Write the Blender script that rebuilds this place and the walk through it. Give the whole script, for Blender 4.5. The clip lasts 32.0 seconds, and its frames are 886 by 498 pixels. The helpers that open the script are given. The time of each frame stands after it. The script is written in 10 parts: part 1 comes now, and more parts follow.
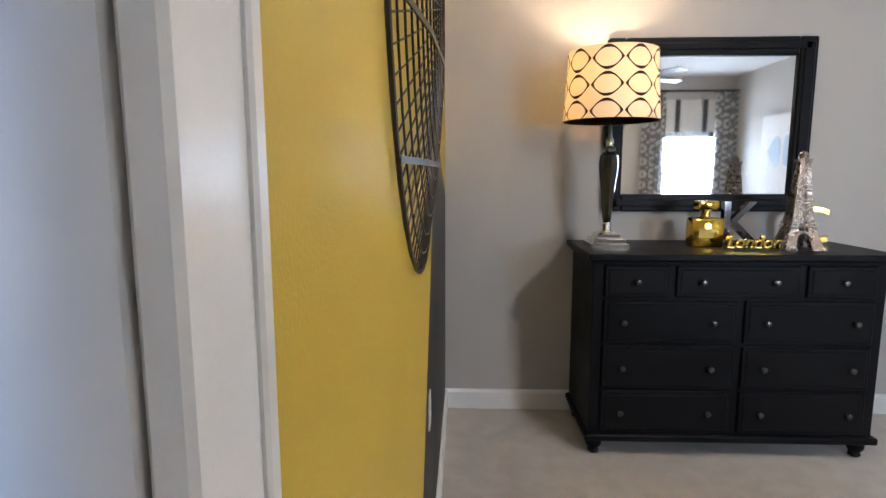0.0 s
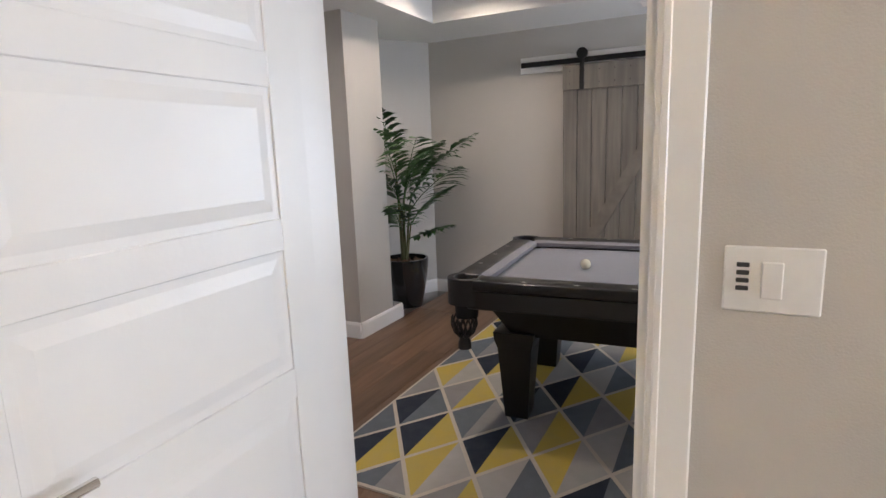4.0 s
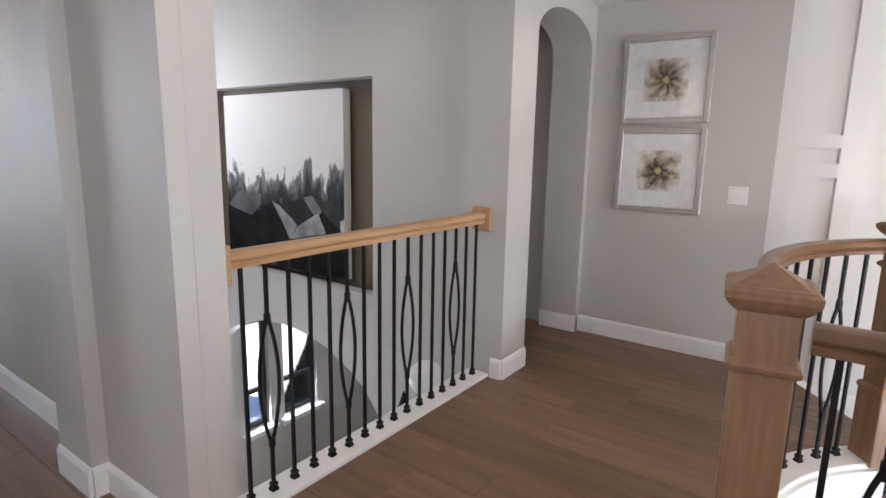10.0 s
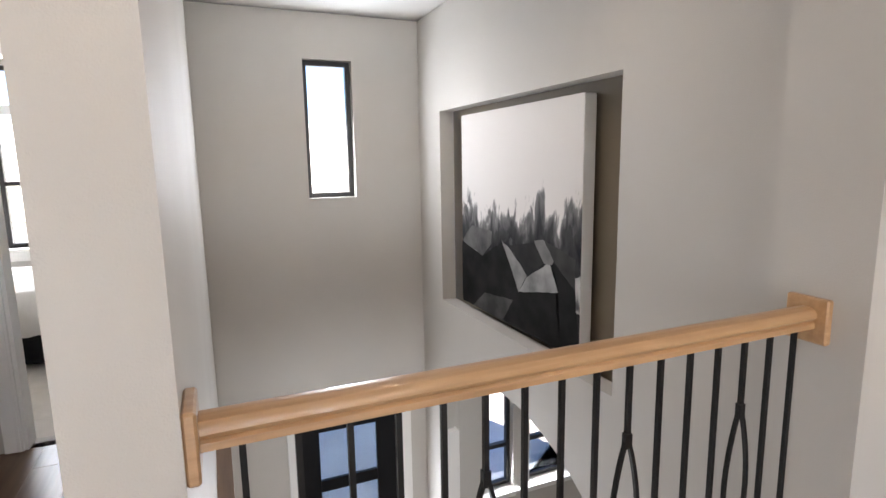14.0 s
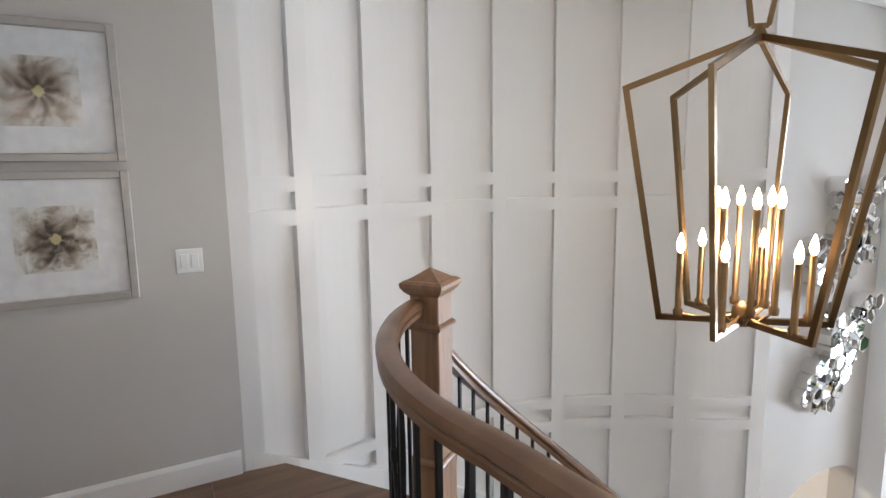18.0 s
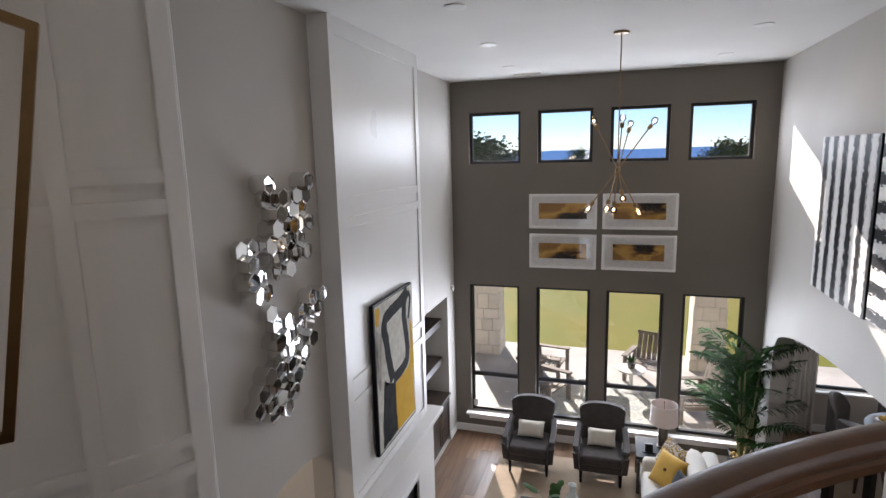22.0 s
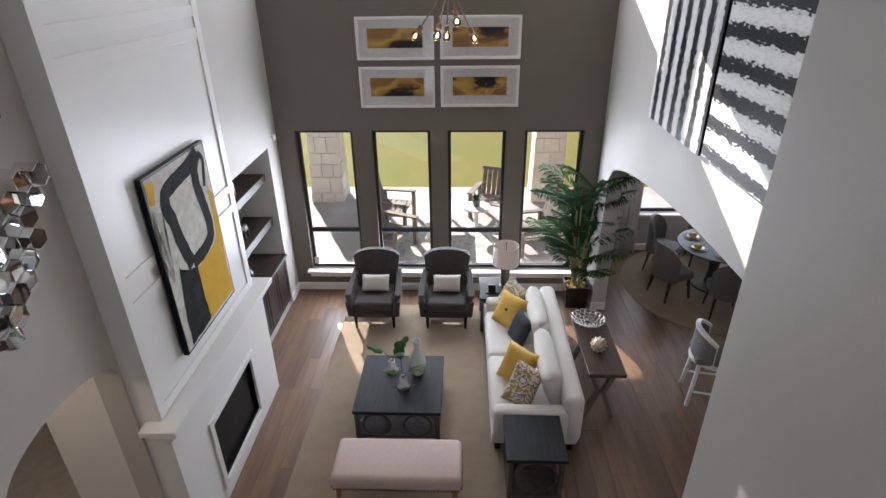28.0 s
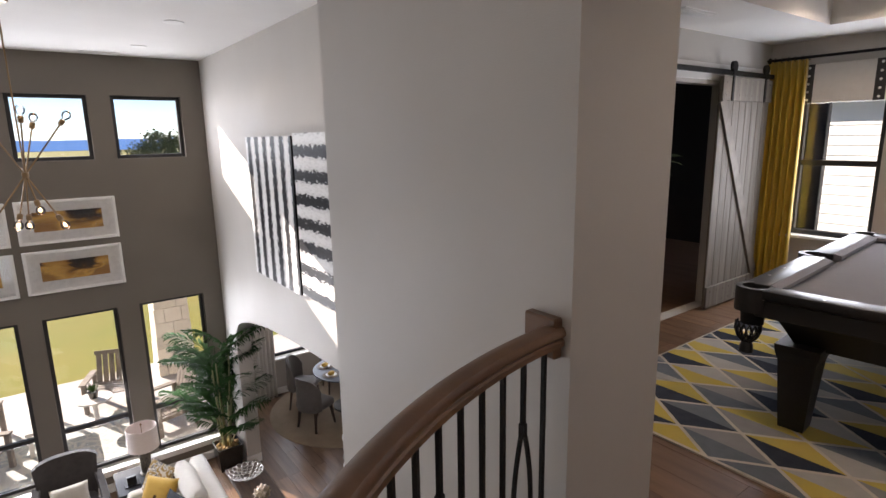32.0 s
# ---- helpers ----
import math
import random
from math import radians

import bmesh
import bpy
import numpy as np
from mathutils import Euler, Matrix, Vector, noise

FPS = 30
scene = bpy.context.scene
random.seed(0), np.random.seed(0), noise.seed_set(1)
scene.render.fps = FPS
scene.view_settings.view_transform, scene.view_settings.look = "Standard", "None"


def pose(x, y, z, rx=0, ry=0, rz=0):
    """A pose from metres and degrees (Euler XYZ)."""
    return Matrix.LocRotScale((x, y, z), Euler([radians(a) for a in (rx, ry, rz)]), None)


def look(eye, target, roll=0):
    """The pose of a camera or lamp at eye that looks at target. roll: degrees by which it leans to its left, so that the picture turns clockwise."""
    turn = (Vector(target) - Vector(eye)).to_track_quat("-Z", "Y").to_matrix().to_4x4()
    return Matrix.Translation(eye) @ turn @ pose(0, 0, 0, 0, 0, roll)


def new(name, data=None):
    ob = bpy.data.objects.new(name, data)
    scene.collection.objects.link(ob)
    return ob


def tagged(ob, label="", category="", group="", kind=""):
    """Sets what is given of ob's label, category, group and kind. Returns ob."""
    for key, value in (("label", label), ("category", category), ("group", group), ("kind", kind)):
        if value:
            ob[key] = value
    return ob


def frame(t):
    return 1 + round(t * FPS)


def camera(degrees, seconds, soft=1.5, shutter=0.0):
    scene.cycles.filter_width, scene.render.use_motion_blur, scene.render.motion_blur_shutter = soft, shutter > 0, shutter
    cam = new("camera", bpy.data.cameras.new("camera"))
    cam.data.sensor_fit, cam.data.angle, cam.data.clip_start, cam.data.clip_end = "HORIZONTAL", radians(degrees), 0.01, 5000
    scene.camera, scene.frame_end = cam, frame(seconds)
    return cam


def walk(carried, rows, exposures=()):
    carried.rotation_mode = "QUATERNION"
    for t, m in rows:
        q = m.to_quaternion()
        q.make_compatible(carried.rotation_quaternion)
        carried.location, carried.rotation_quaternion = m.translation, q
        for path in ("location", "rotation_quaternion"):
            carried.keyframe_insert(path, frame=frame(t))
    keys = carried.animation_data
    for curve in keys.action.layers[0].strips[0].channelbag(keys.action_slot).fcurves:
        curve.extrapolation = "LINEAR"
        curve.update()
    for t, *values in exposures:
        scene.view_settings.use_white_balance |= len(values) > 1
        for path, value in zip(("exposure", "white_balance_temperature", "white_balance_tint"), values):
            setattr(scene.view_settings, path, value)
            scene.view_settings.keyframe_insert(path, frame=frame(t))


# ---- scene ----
cam = camera(78.1, 32.0)
PATH = [
    (0, (6.618, -5.640, 1.448), (4.638, -5.715, 1.176), -0.1),
    (0.5, (6.487, -5.535, 1.395), (4.546, -5.109, 1.173), -1.8),
    (1, (6.143, -5.453, 1.448), (4.366, -4.587, 1.145), 0.0),
    (1.5, (5.756, -5.293, 1.422), (4.181, -4.097, 1.123), -0.2),
    (2, (5.337, -5.146, 1.408), (3.996, -3.695, 1.098), -0.4),
    (2.5, (5.014, -4.853, 1.407), (3.876, -3.241, 1.084), -0.8),
    (3, (4.756, -4.341, 1.436), (3.770, -2.635, 1.095), -1.3),
    (3.5, (4.561, -3.788, 1.440), (3.664, -2.039, 1.070), -2.3),
    (5.5, (3.968, -2.200, 1.345), (2.976, -0.494, 1.025), 0.0),
    (6, (3.748, -1.998, 1.383), (2.667, -0.345, 1.064), 0.6),
    (6.5, (3.438, -1.855, 1.402), (2.147, -0.362, 1.083), 1.8),
    (7, (3.138, -1.730, 1.423), (1.591, -0.505, 1.092), 2.0),
    (7.5, (2.823, -1.706, 1.440), (1.118, -0.728, 1.071), 0.7),
    (8, (2.469, -1.679, 1.419), (0.628, -0.989, 1.051), 0.9),
    (8.5, (2.122, -1.710, 1.442), (0.182, -1.402, 1.065), 1.0),
    (9, (1.807, -1.731, 1.408), (-0.152, -1.867, 1.028), 1.3),
    (9.5, (1.529, -1.745, 1.416), (-0.334, -2.369, 1.039), 1.1),
    (10, (1.200, -1.787, 1.383), (-0.397, -2.936, 1.023), 1.1),
    (10.5, (0.919, -1.879, 1.389), (-0.344, -3.383, 1.016), 0.8),
    (11, (0.727, -1.999, 1.437), (-0.235, -3.709, 1.048), 0.3),
    (11.5, (0.597, -2.174, 1.428), (-0.110, -4.005, 1.043), 0.1),
    (12, (0.460, -2.345, 1.454), (-0.079, -4.232, 1.069), 0.0),
    (12.5, (0.317, -2.413, 1.433), (-0.132, -4.329, 1.074), -0.2),
    (13, (0.120, -2.401, 1.462), (-0.309, -4.323, 1.111), -0.4),
    (13.5, (0.077, -2.433, 1.461), (-0.452, -4.333, 1.126), -0.7),
    (15.5, (0.180, -2.440, 1.550), (-1.545, -3.408, 1.252), -0.7),
    (16, (0.174, -2.483, 1.538), (-1.750, -2.942, 1.244), -0.5),
    (16.5, (0.085, -2.613, 1.543), (-1.890, -2.540, 1.240), -0.6),
    (17, (0.051, -2.577, 1.516), (-1.883, -2.157, 1.228), -0.7),
    (17.5, (0.035, -2.505, 1.525), (-1.818, -1.810, 1.236), -0.8),
    (18, (0.025, -2.467, 1.529), (-1.718, -1.529, 1.241), -0.9),
    (18.5, (0.013, -2.408, 1.532), (-1.600, -1.261, 1.245), -0.9),
    (19, (0.013, -2.340, 1.533), (-1.454, -1.011, 1.247), -0.9),
    (19.5, (0.018, -2.272, 1.535), (-1.295, -0.791, 1.248), -1.0),
    (20, (0.038, -2.191, 1.544), (-1.109, -0.578, 1.253), -0.9),
    (20.5, (0.079, -2.103, 1.542), (-0.898, -0.383, 1.250), -1.0),
    (21, (0.128, -1.957, 1.533), (-0.700, -0.160, 1.240), -1.1),
    (21.5, (0.137, -1.657, 1.502), (-0.564, 0.191, 1.201), -1.2),
    (22, (0.221, -1.312, 1.535), (-0.376, 0.567, 1.199), -1.4),
    (22.5, (0.281, -0.908, 1.492), (-0.222, 0.987, 1.102), -1.3),
    (23, (0.327, -0.616, 1.476), (-0.102, 1.277, 0.997), -1.4),
    (23.5, (0.339, -0.373, 1.457), (-0.029, 1.501, 0.862), -1.5),
    (24, (0.357, -0.250, 1.446), (0.039, 1.585, 0.714), -1.8),
    (24.5, (0.344, -0.199, 1.397), (0.090, 1.589, 0.538), -2.0),
    (25, (0.340, -0.185, 1.382), (0.136, 1.548, 0.405), -1.6),
    (25.5, (0.335, -0.166, 1.364), (0.173, 1.517, 0.295), -1.4),
    (27.5, (0.323, -0.261, 1.448), (0.246, 1.427, 0.378), -0.9),
    (28, (0.350, -0.346, 1.460), (0.278, 1.431, 0.545), -0.8),
    (28.5, (0.390, -0.391, 1.435), (0.284, 1.463, 0.692), -1.0),
    (29, (0.404, -0.451, 1.479), (0.264, 1.455, 0.888), -0.5),
    (29.5, (0.410, -0.468, 1.488), (0.296, 1.470, 1.007), -0.1),
    (30, (0.355, -0.479, 1.471), (0.277, 1.478, 1.066), -0.2),
    (30.5, (0.322, -0.580, 1.478), (0.336, 1.383, 1.095), -0.6),
    (31, (0.332, -0.647, 1.522), (0.634, 1.292, 1.137), -1.0),
    (31.5, (0.437, -0.819, 1.493), (1.152, 1.010, 1.116), -1.0),
    (32, (0.273, -1.015, 1.602), (1.442, 0.556, 1.198), -1.0),
]
EXPOSURES = [(0, 2.15, 5600, 12), (1, 2.32, 6400, 17), (2, 2.18, 6250, 16), (3, 2.35, 6200, 15), (4.6, 2.4, 6200, 15), (5.4, 2.85, 6200, 15), (6, 3.15, 6300, 15), (7, 2.98, 6100, 13),
             (8, 2.78, 6400, 16), (9, 3.07, 6350, 16), (10, 3.2, 6400, 16), (11, 3.22, 6450, 14), (13, 3.2, 7000, 16), (16, 3.38, 6350, 15), (17, 3.22, 6100, 12), (18, 3.02, 6150, 12),
             (19, 2.55, 6250, 13), (20, 2.05, 6350, 13), (21, 1.72, 6550, 16), (22, 1.37, 6550, 17), (24, 1.12, 6450, 17), (25, 1.3, 6450, 17), (28, 1.54, 6450, 17), (29, 1.02, 6500, 17),
             (30, .88, 6500, 18), (31, .95, 6600, 19), (32, 1.75, 6900, 20)]
walk(cam, [(t, look(eye, target, roll)) for t, eye, target, roll in PATH], EXPOSURES)

# ---------------------------------------------------------------- sky, sun and the strength of the lamps
world = bpy.data.worlds.new("sky")
scene.world = world
world.use_nodes = True
wn = world.node_tree
sky = wn.nodes.new("ShaderNodeTexSky")
sky.sky_type = 'NISHITA'
sky.sun_disc = False
SUN_EL, SUN_AZ = 21.4, -24.5     # elevation; azimuth of the sun from +y towards +x
sky.sun_elevation = radians(SUN_EL)
sky.sun_rotation = radians(SUN_AZ)
sky.air_density, sky.dust_density, sky.ozone_density = .7, 0.0, 4.0
wn.links.new(sky.outputs[0], wn.nodes["Background"].inputs[0])
wn.nodes["Background"].inputs[1].default_value = 0.055
sun = new("sun", bpy.data.lights.new("sun", 'SUN'))
sun.data.energy, sun.data.angle, sun.data.color = 5.0, radians(.5), (1, .93, .82)
away = Vector((math.sin(radians(SUN_AZ)) * math.cos(radians(SUN_EL)), math.cos(radians(SUN_AZ)) * math.cos(radians(SUN_EL)), math.sin(radians(SUN_EL))))
sun.matrix_basis = look(away * 30, (0, 0, 0))
GR_W, HALL_W, GAME_W, BED_W, LAMP_W = 3.2, 1.5, 10.0, 6.0, 7.0     # lamps, watts each
SKYLIGHT = (.80, .90, 1.0)


def window_light(at, to, w, h, watts):
    """The sky's light that comes in through one window opening."""
    d = bpy.data.lights.new("window_light", 'AREA')
    d.shape, d.size, d.size_y, d.energy, d.color = 'RECTANGLE', w, h, watts, SKYLIGHT
    ob = new("window_light", d)
    ob.matrix_basis = look(at, to)


for cx in (-1.59, -.525, .52, 1.575):
    window_light((cx, 7.21, -1.66), (cx, 0, -2.3), .74, 2.1, 19.0)
    window_light((cx, 7.21, 1.785), (cx, 0, .9), .74, .74, 4.5)
for cx in (4.0, 5.3):
    window_light((cx, 8.64, -1.56), (cx, 0, -2.0), 1.05, 1.6, 7.0)
for cy in (.86, .04):
    window_light((6.12, cy, 1.27), (0, cy, .9), .62, 1.2, 6.0)
window_light((7.37, -2.77, 1.5), (0, -3.9, 1.2), .6, .8, 9.0)
window_light((-.86, -7.09, 1.74), (-.86, 0, 1.2), .36, 1.05, 3.2)
window_light((-.90, -7.06, -1.9), (-.90, 0, -2.2), .5, 1.7, 6.0)
window_light((1.575, -8.93, 1.55), (1.575, 0, 1.2), .68, 1.6, 10.0)
window_light((-2.8, -7.05, -1.3), (-3.0, 0, -2.0), .9, 1.2, 6.0)

# ---------------------------------------------------------------- materials
def material(name, base, rough=0.5, metal=0.0, second=None, scale=6.0, amount=0.5, detail=4.0, stretch=(1, 1, 1), bump=0.0, bump_scale=60.0,
             coat=0.0, per_object=0.0, spec=0.5, sheen=0.0, rough_var=0.1, coords='Object', emit=None, emit_strength=0.0, transmission=0.0):
    """A painted, woven, wooden or metal surface: base colour broken up by a second one at two sizes, with grain relief and varied gloss."""
    m = bpy.data.materials.new(name)
    m.use_nodes = True
    nt = m.node_tree
    nd, ln = nt.nodes, nt.links
    bs = nd["Principled BSDF"]
    tc = nd.new("ShaderNodeTexCoord")
    mp = nd.new("ShaderNodeMapping")
    mp.inputs["Scale"].default_value = stretch
    ln.new(tc.outputs[coords], mp.inputs["Vector"])
    big = nd.new("ShaderNodeTexNoise")
    big.inputs["Scale"].default_value = scale
    big.inputs["Detail"].default_value = detail
    ln.new(mp.outputs[0], big.inputs["Vector"])
    second = second or tuple(c * 0.8 for c in base)
    mix = nd.new("ShaderNodeMix")
    mix.data_type = 'RGBA'
    mix.inputs[6].default_value = (*base, 1)
    mix.inputs[7].default_value = (*second, 1)
    ramp = nd.new("ShaderNodeMapRange")
    ramp.inputs[1].default_value = .35
    ramp.inputs[2].default_value = .65
    ramp.inputs[4].default_value = amount
    ln.new(big.outputs[0], ramp.inputs[0])
    ln.new(ramp.outputs[0], mix.inputs[0])
    out = mix.outputs[2]
    if per_object:
        oi = nd.new("ShaderNodeObjectInfo")
        mr = nd.new("ShaderNodeMapRange")
        mr.inputs[3].default_value = 1 - per_object
        mr.inputs[4].default_value = 1 + per_object
        ln.new(oi.outputs["Random"], mr.inputs[0])
        mul = nd.new("ShaderNodeMix")
        mul.data_type, mul.blend_type = 'RGBA', 'MULTIPLY'
        mul.inputs[0].default_value = 1
        ln.new(out, mul.inputs[6])
        ln.new(mr.outputs[0], mul.inputs[7])
        out = mul.outputs[2]
    ln.new(out, bs.inputs["Base Color"])
    fine = nd.new("ShaderNodeTexNoise")
    fine.inputs["Scale"].default_value = bump_scale
    fine.inputs["Detail"].default_value = 3
    ln.new(mp.outputs[0], fine.inputs["Vector"])
    rr = nd.new("ShaderNodeMapRange")
    rr.inputs[3].default_value = max(0.02, rough - rough_var)
    rr.inputs[4].default_value = min(1, rough + rough_var)
    ln.new(big.outputs[0], rr.inputs[0])
    ln.new(rr.outputs[0], bs.inputs["Roughness"])
    if bump:
        bp = nd.new("ShaderNodeBump")
        bp.inputs["Strength"].default_value = min(1, bump)
        bp.inputs["Distance"].default_value = 0.004
        ln.new(fine.outputs[0], bp.inputs["Height"])
        ln.new(bp.outputs[0], bs.inputs["Normal"])
    bs.inputs["Metallic"].default_value = metal
    bs.inputs["Coat Weight"].default_value = coat
    bs.inputs["Specular IOR Level"].default_value = spec
    bs.inputs["Sheen Weight"].default_value = sheen
    bs.inputs["Transmission Weight"].default_value = transmission
    if emit:
        bs.inputs["Emission Color"].default_value = (*emit, 1)
        bs.inputs["Emission Strength"].default_value = emit_strength
    return m

# ---------------------------------------------------------------- mesh helpers
def finish(bm, smooth=False, angle=40):
    """Outward normals, and a smooth look except at sharp edges."""
    bmesh.ops.recalc_face_normals(bm, faces=bm.faces)
    if smooth:
        for f in bm.faces:
            f.smooth = True
        lim = radians(angle)
        for e in bm.edges:
            if len(e.link_faces) == 2 and e.calc_face_angle(0) > lim:
                e.smooth = False
    return bm


def mesh_of(name, bm, material):
    me = bpy.data.meshes.new(name)
    bm.to_mesh(me)
    bm.free()
    for m in (material if isinstance(material, (list, tuple)) else [material]):
        me.materials.append(m)
    return me


def part(name, bm, material, parent, label="", m=None):
    """One mesh object under a thing or a part; m places it in its parent's space."""
    ob = new(name, mesh_of(name, bm, material))
    ob.parent = parent
    if m is not None:
        ob.matrix_basis = m
    if label:
        ob["label"] = label
    return ob


def thing(name, m=None, label="", category="", group="", kind=""):
    ob = new(name)
    ob.empty_display_size = 0.1
    if m is not None:
        ob.matrix_basis = m
    return tagged(ob, label, category, group, kind)


def solid(name, bm, material, label="", category="", group="", kind="", m=None):
    """A top-level thing that is one mesh."""
    ob = new(name, mesh_of(name, bm, material))
    if m is not None:
        ob.matrix_basis = m
    return tagged(ob, label, category, group, kind)


def B():
    return bmesh.new()


def box(bm, x0, x1, y0, y1, z0, z1, bevel=0.0, seg=1):
    r = bmesh.ops.create_cube(bm, size=1)
    vs = r["verts"]
    for v in vs:
        v.co = Vector((x0 + (v.co.x + .5) * (x1 - x0), y0 + (v.co.y + .5) * (y1 - y0), z0 + (v.co.z + .5) * (z1 - z0)))
    if bevel:
        es = list({e for v in vs for e in v.link_edges})
        bmesh.ops.bevel(bm, geom=es, offset=bevel, segments=seg, profile=.5, affect='EDGES', clamp_overlap=True)
    return bm


def bx(x0, x1, y0, y1, z0, z1, bevel=0.0, seg=1):
    return finish(box(B(), x0, x1, y0, y1, z0, z1, bevel, seg), smooth=seg > 1)


def prism(bm, pts, z0, z1, axis='z'):
    """A polygon (list of 2D points) drawn out from z0 to z1 along an axis."""
    def put(a, b, c):
        return {'z': (a, b, c), 'y': (a, c, b), 'x': (c, a, b)}[axis]
    lo = [bm.verts.new(put(a, b, z0)) for a, b in pts]
    hi = [bm.verts.new(put(a, b, z1)) for a, b in pts]
    n = len(pts)
    bm.faces.new(lo[::-1])
    bm.faces.new(hi)
    for i in range(n):
        bm.faces.new((lo[i], lo[(i + 1) % n], hi[(i + 1) % n], hi[i]))
    return bm


def strip(bm, inner, outer, z0, z1):
    """A curved band between two plan curves with equally many points; z0, z1 may be lists."""
    n = len(inner)
    a0 = z0 if isinstance(z0, (list, tuple)) else [z0] * n
    a1 = z1 if isinstance(z1, (list, tuple)) else [z1] * n
    rows = [[bm.verts.new((*inner[i], a0[i])), bm.verts.new((*outer[i], a0[i])), bm.verts.new((*outer[i], a1[i])), bm.verts.new((*inner[i], a1[i]))] for i in range(n)]
    for i in range(n - 1):
        for k in range(4):
            bm.faces.new((rows[i][k], rows[i][(k + 1) % 4], rows[i + 1][(k + 1) % 4], rows[i + 1][k]))
    bm.faces.new(rows[0])
    bm.faces.new(rows[-1][::-1])
    return bm


def lathe(bm, prof, n=20, m=None):
    """Turns a profile of (radius, z) round the z axis."""
    rings = []
    for r, z in prof:
        if r < 1e-5:
            rings.append([bm.verts.new((0, 0, z))])
        else:
            rings.append([bm.verts.new((r * math.cos(2 * math.pi * i / n), r * math.sin(2 * math.pi * i / n), z)) for i in range(n)])
    for a, b in zip(rings, rings[1:]):
        for i in range(n):
            j = (i + 1) % n
            if len(a) == 1 and len(b) > 1:
                bm.faces.new((a[0], b[i], b[j]))
            elif len(b) == 1 and len(a) > 1:
                bm.faces.new((a[i], a[j], b[0]))
            elif len(a) > 1:
                bm.faces.new((a[i], a[j], b[j], b[i]))
    for ring, flip in ((rings[0], True), (rings[-1], False)):
        if len(ring) > 1:
            bm.faces.new(ring[::-1] if flip else ring)
    if m is not None:
        for ring in rings:
            for v in ring:
                v.co = m @ v.co
    return bm


def turned(prof, n=20, angle=40):
    return finish(lathe(B(), prof, n), True, angle)


def sweep(bm, path, section, up=Vector((0, 0, 1)), closed=False, scale=None):
    """Draws a 2D section (side, up) along a path of points."""
    pts = [Vector(p) for p in path]
    n = len(pts)
    rings = []
    for i, p in enumerate(pts):
        a = pts[i - 1] if (i > 0 or closed) else pts[i]
        b = pts[(i + 1) % n] if (i < n - 1 or closed) else pts[i]
        d = (b - a).normalized()
        side = d.cross(up)
        if side.length < 1e-4:
            side = Vector((1, 0, 0))
        side.normalize()
        u = side.cross(d).normalized()
        s = 1 if scale is None else scale[i]
        rings.append([bm.verts.new(p + side * (x * s) + u * (y * s)) for x, y in section])
    k = len(section)
    for i in range(n if closed else n - 1):
        a, b = rings[i], rings[(i + 1) % n]
        for j in range(k):
            bm.faces.new((a[j], a[(j + 1) % k], b[(j + 1) % k], b[j]))
    if not closed:
        bm.faces.new(rings[0][::-1])
        bm.faces.new(rings[-1])
    return bm


def circle(r, n=8):
    return [(r * math.cos(2 * math.pi * i / n), r * math.sin(2 * math.pi * i / n)) for i in range(n)]


def square(w, h):
    return [(-w / 2, -h / 2), (w / 2, -h / 2), (w / 2, h / 2), (-w / 2, h / 2)]


def tube(path, r, n=8, up=Vector((0, 0, 1)), scale=None):
    return finish(sweep(B(), path, circle(r, n), up, scale=scale), True, 60)


def cushion(bm, w, d, h, n=10, puff=0.5, m=None):
    """A stuffed cushion lying flat: w by d, h thick in the middle."""
    top, bot = [], []
    for j in range(n + 1):
        rt, rb = [], []
        for i in range(n + 1):
            u, v = 2 * i / n - 1, 2 * j / n - 1
            e = (max(0, 1 - u ** 4) * max(0, 1 - v ** 4)) ** puff
            px = u * w / 2 * (1 - .06 * (1 - v * v) * abs(u))
            py = v * d / 2 * (1 - .06 * (1 - u * u) * abs(v))
            wob = .06 * h * noise.noise(Vector((u * 2 + w * 7, v * 2 + d * 5, h)))
            vt = bm.verts.new((px, py, h / 2 * e + wob * e))
            rt.append(vt)
            rb.append(vt if abs(u) == 1 or abs(v) == 1 else bm.verts.new((px, py, -h / 2 * e + wob * e)))
        top.append(rt)
        bot.append(rb)
    for j in range(n):
        for i in range(n):
            bm.faces.new((top[j][i], top[j][i + 1], top[j + 1][i + 1], top[j + 1][i]))
            bm.faces.new((bot[j][i], bot[j + 1][i], bot[j + 1][i + 1], bot[j][i + 1]))
    if m is not None:
        for v in {v for row in top + bot for v in row}:
            v.co = m @ v.co
    return bm


def slab(bm, w, d, h, r=0.04, n=3, m=None):
    """A soft box, w by d by h, with well rounded edges, its base at z = 0."""
    start = len(bm.verts)
    box(bm, -w / 2, w / 2, -d / 2, d / 2, 0, h, r, n)
    if m is not None:
        bm.verts.ensure_lookup_table()
        for v in bm.verts[start:]:
            v.co = m @ v.co
    return bm


def moved(bm, m):
    bmesh.ops.transform(bm, matrix=m, verts=bm.verts)
    return bm


def arc(cx, cy, r, a0, a1, n):
    """Plan points on a circle from angle a0 to a1 (degrees, anticlockwise from east)."""
    return [(cx + r * math.cos(radians(a0 + (a1 - a0) * i / (n - 1))), cy + r * math.sin(radians(a0 + (a1 - a0) * i / (n - 1)))) for i in range(n)]


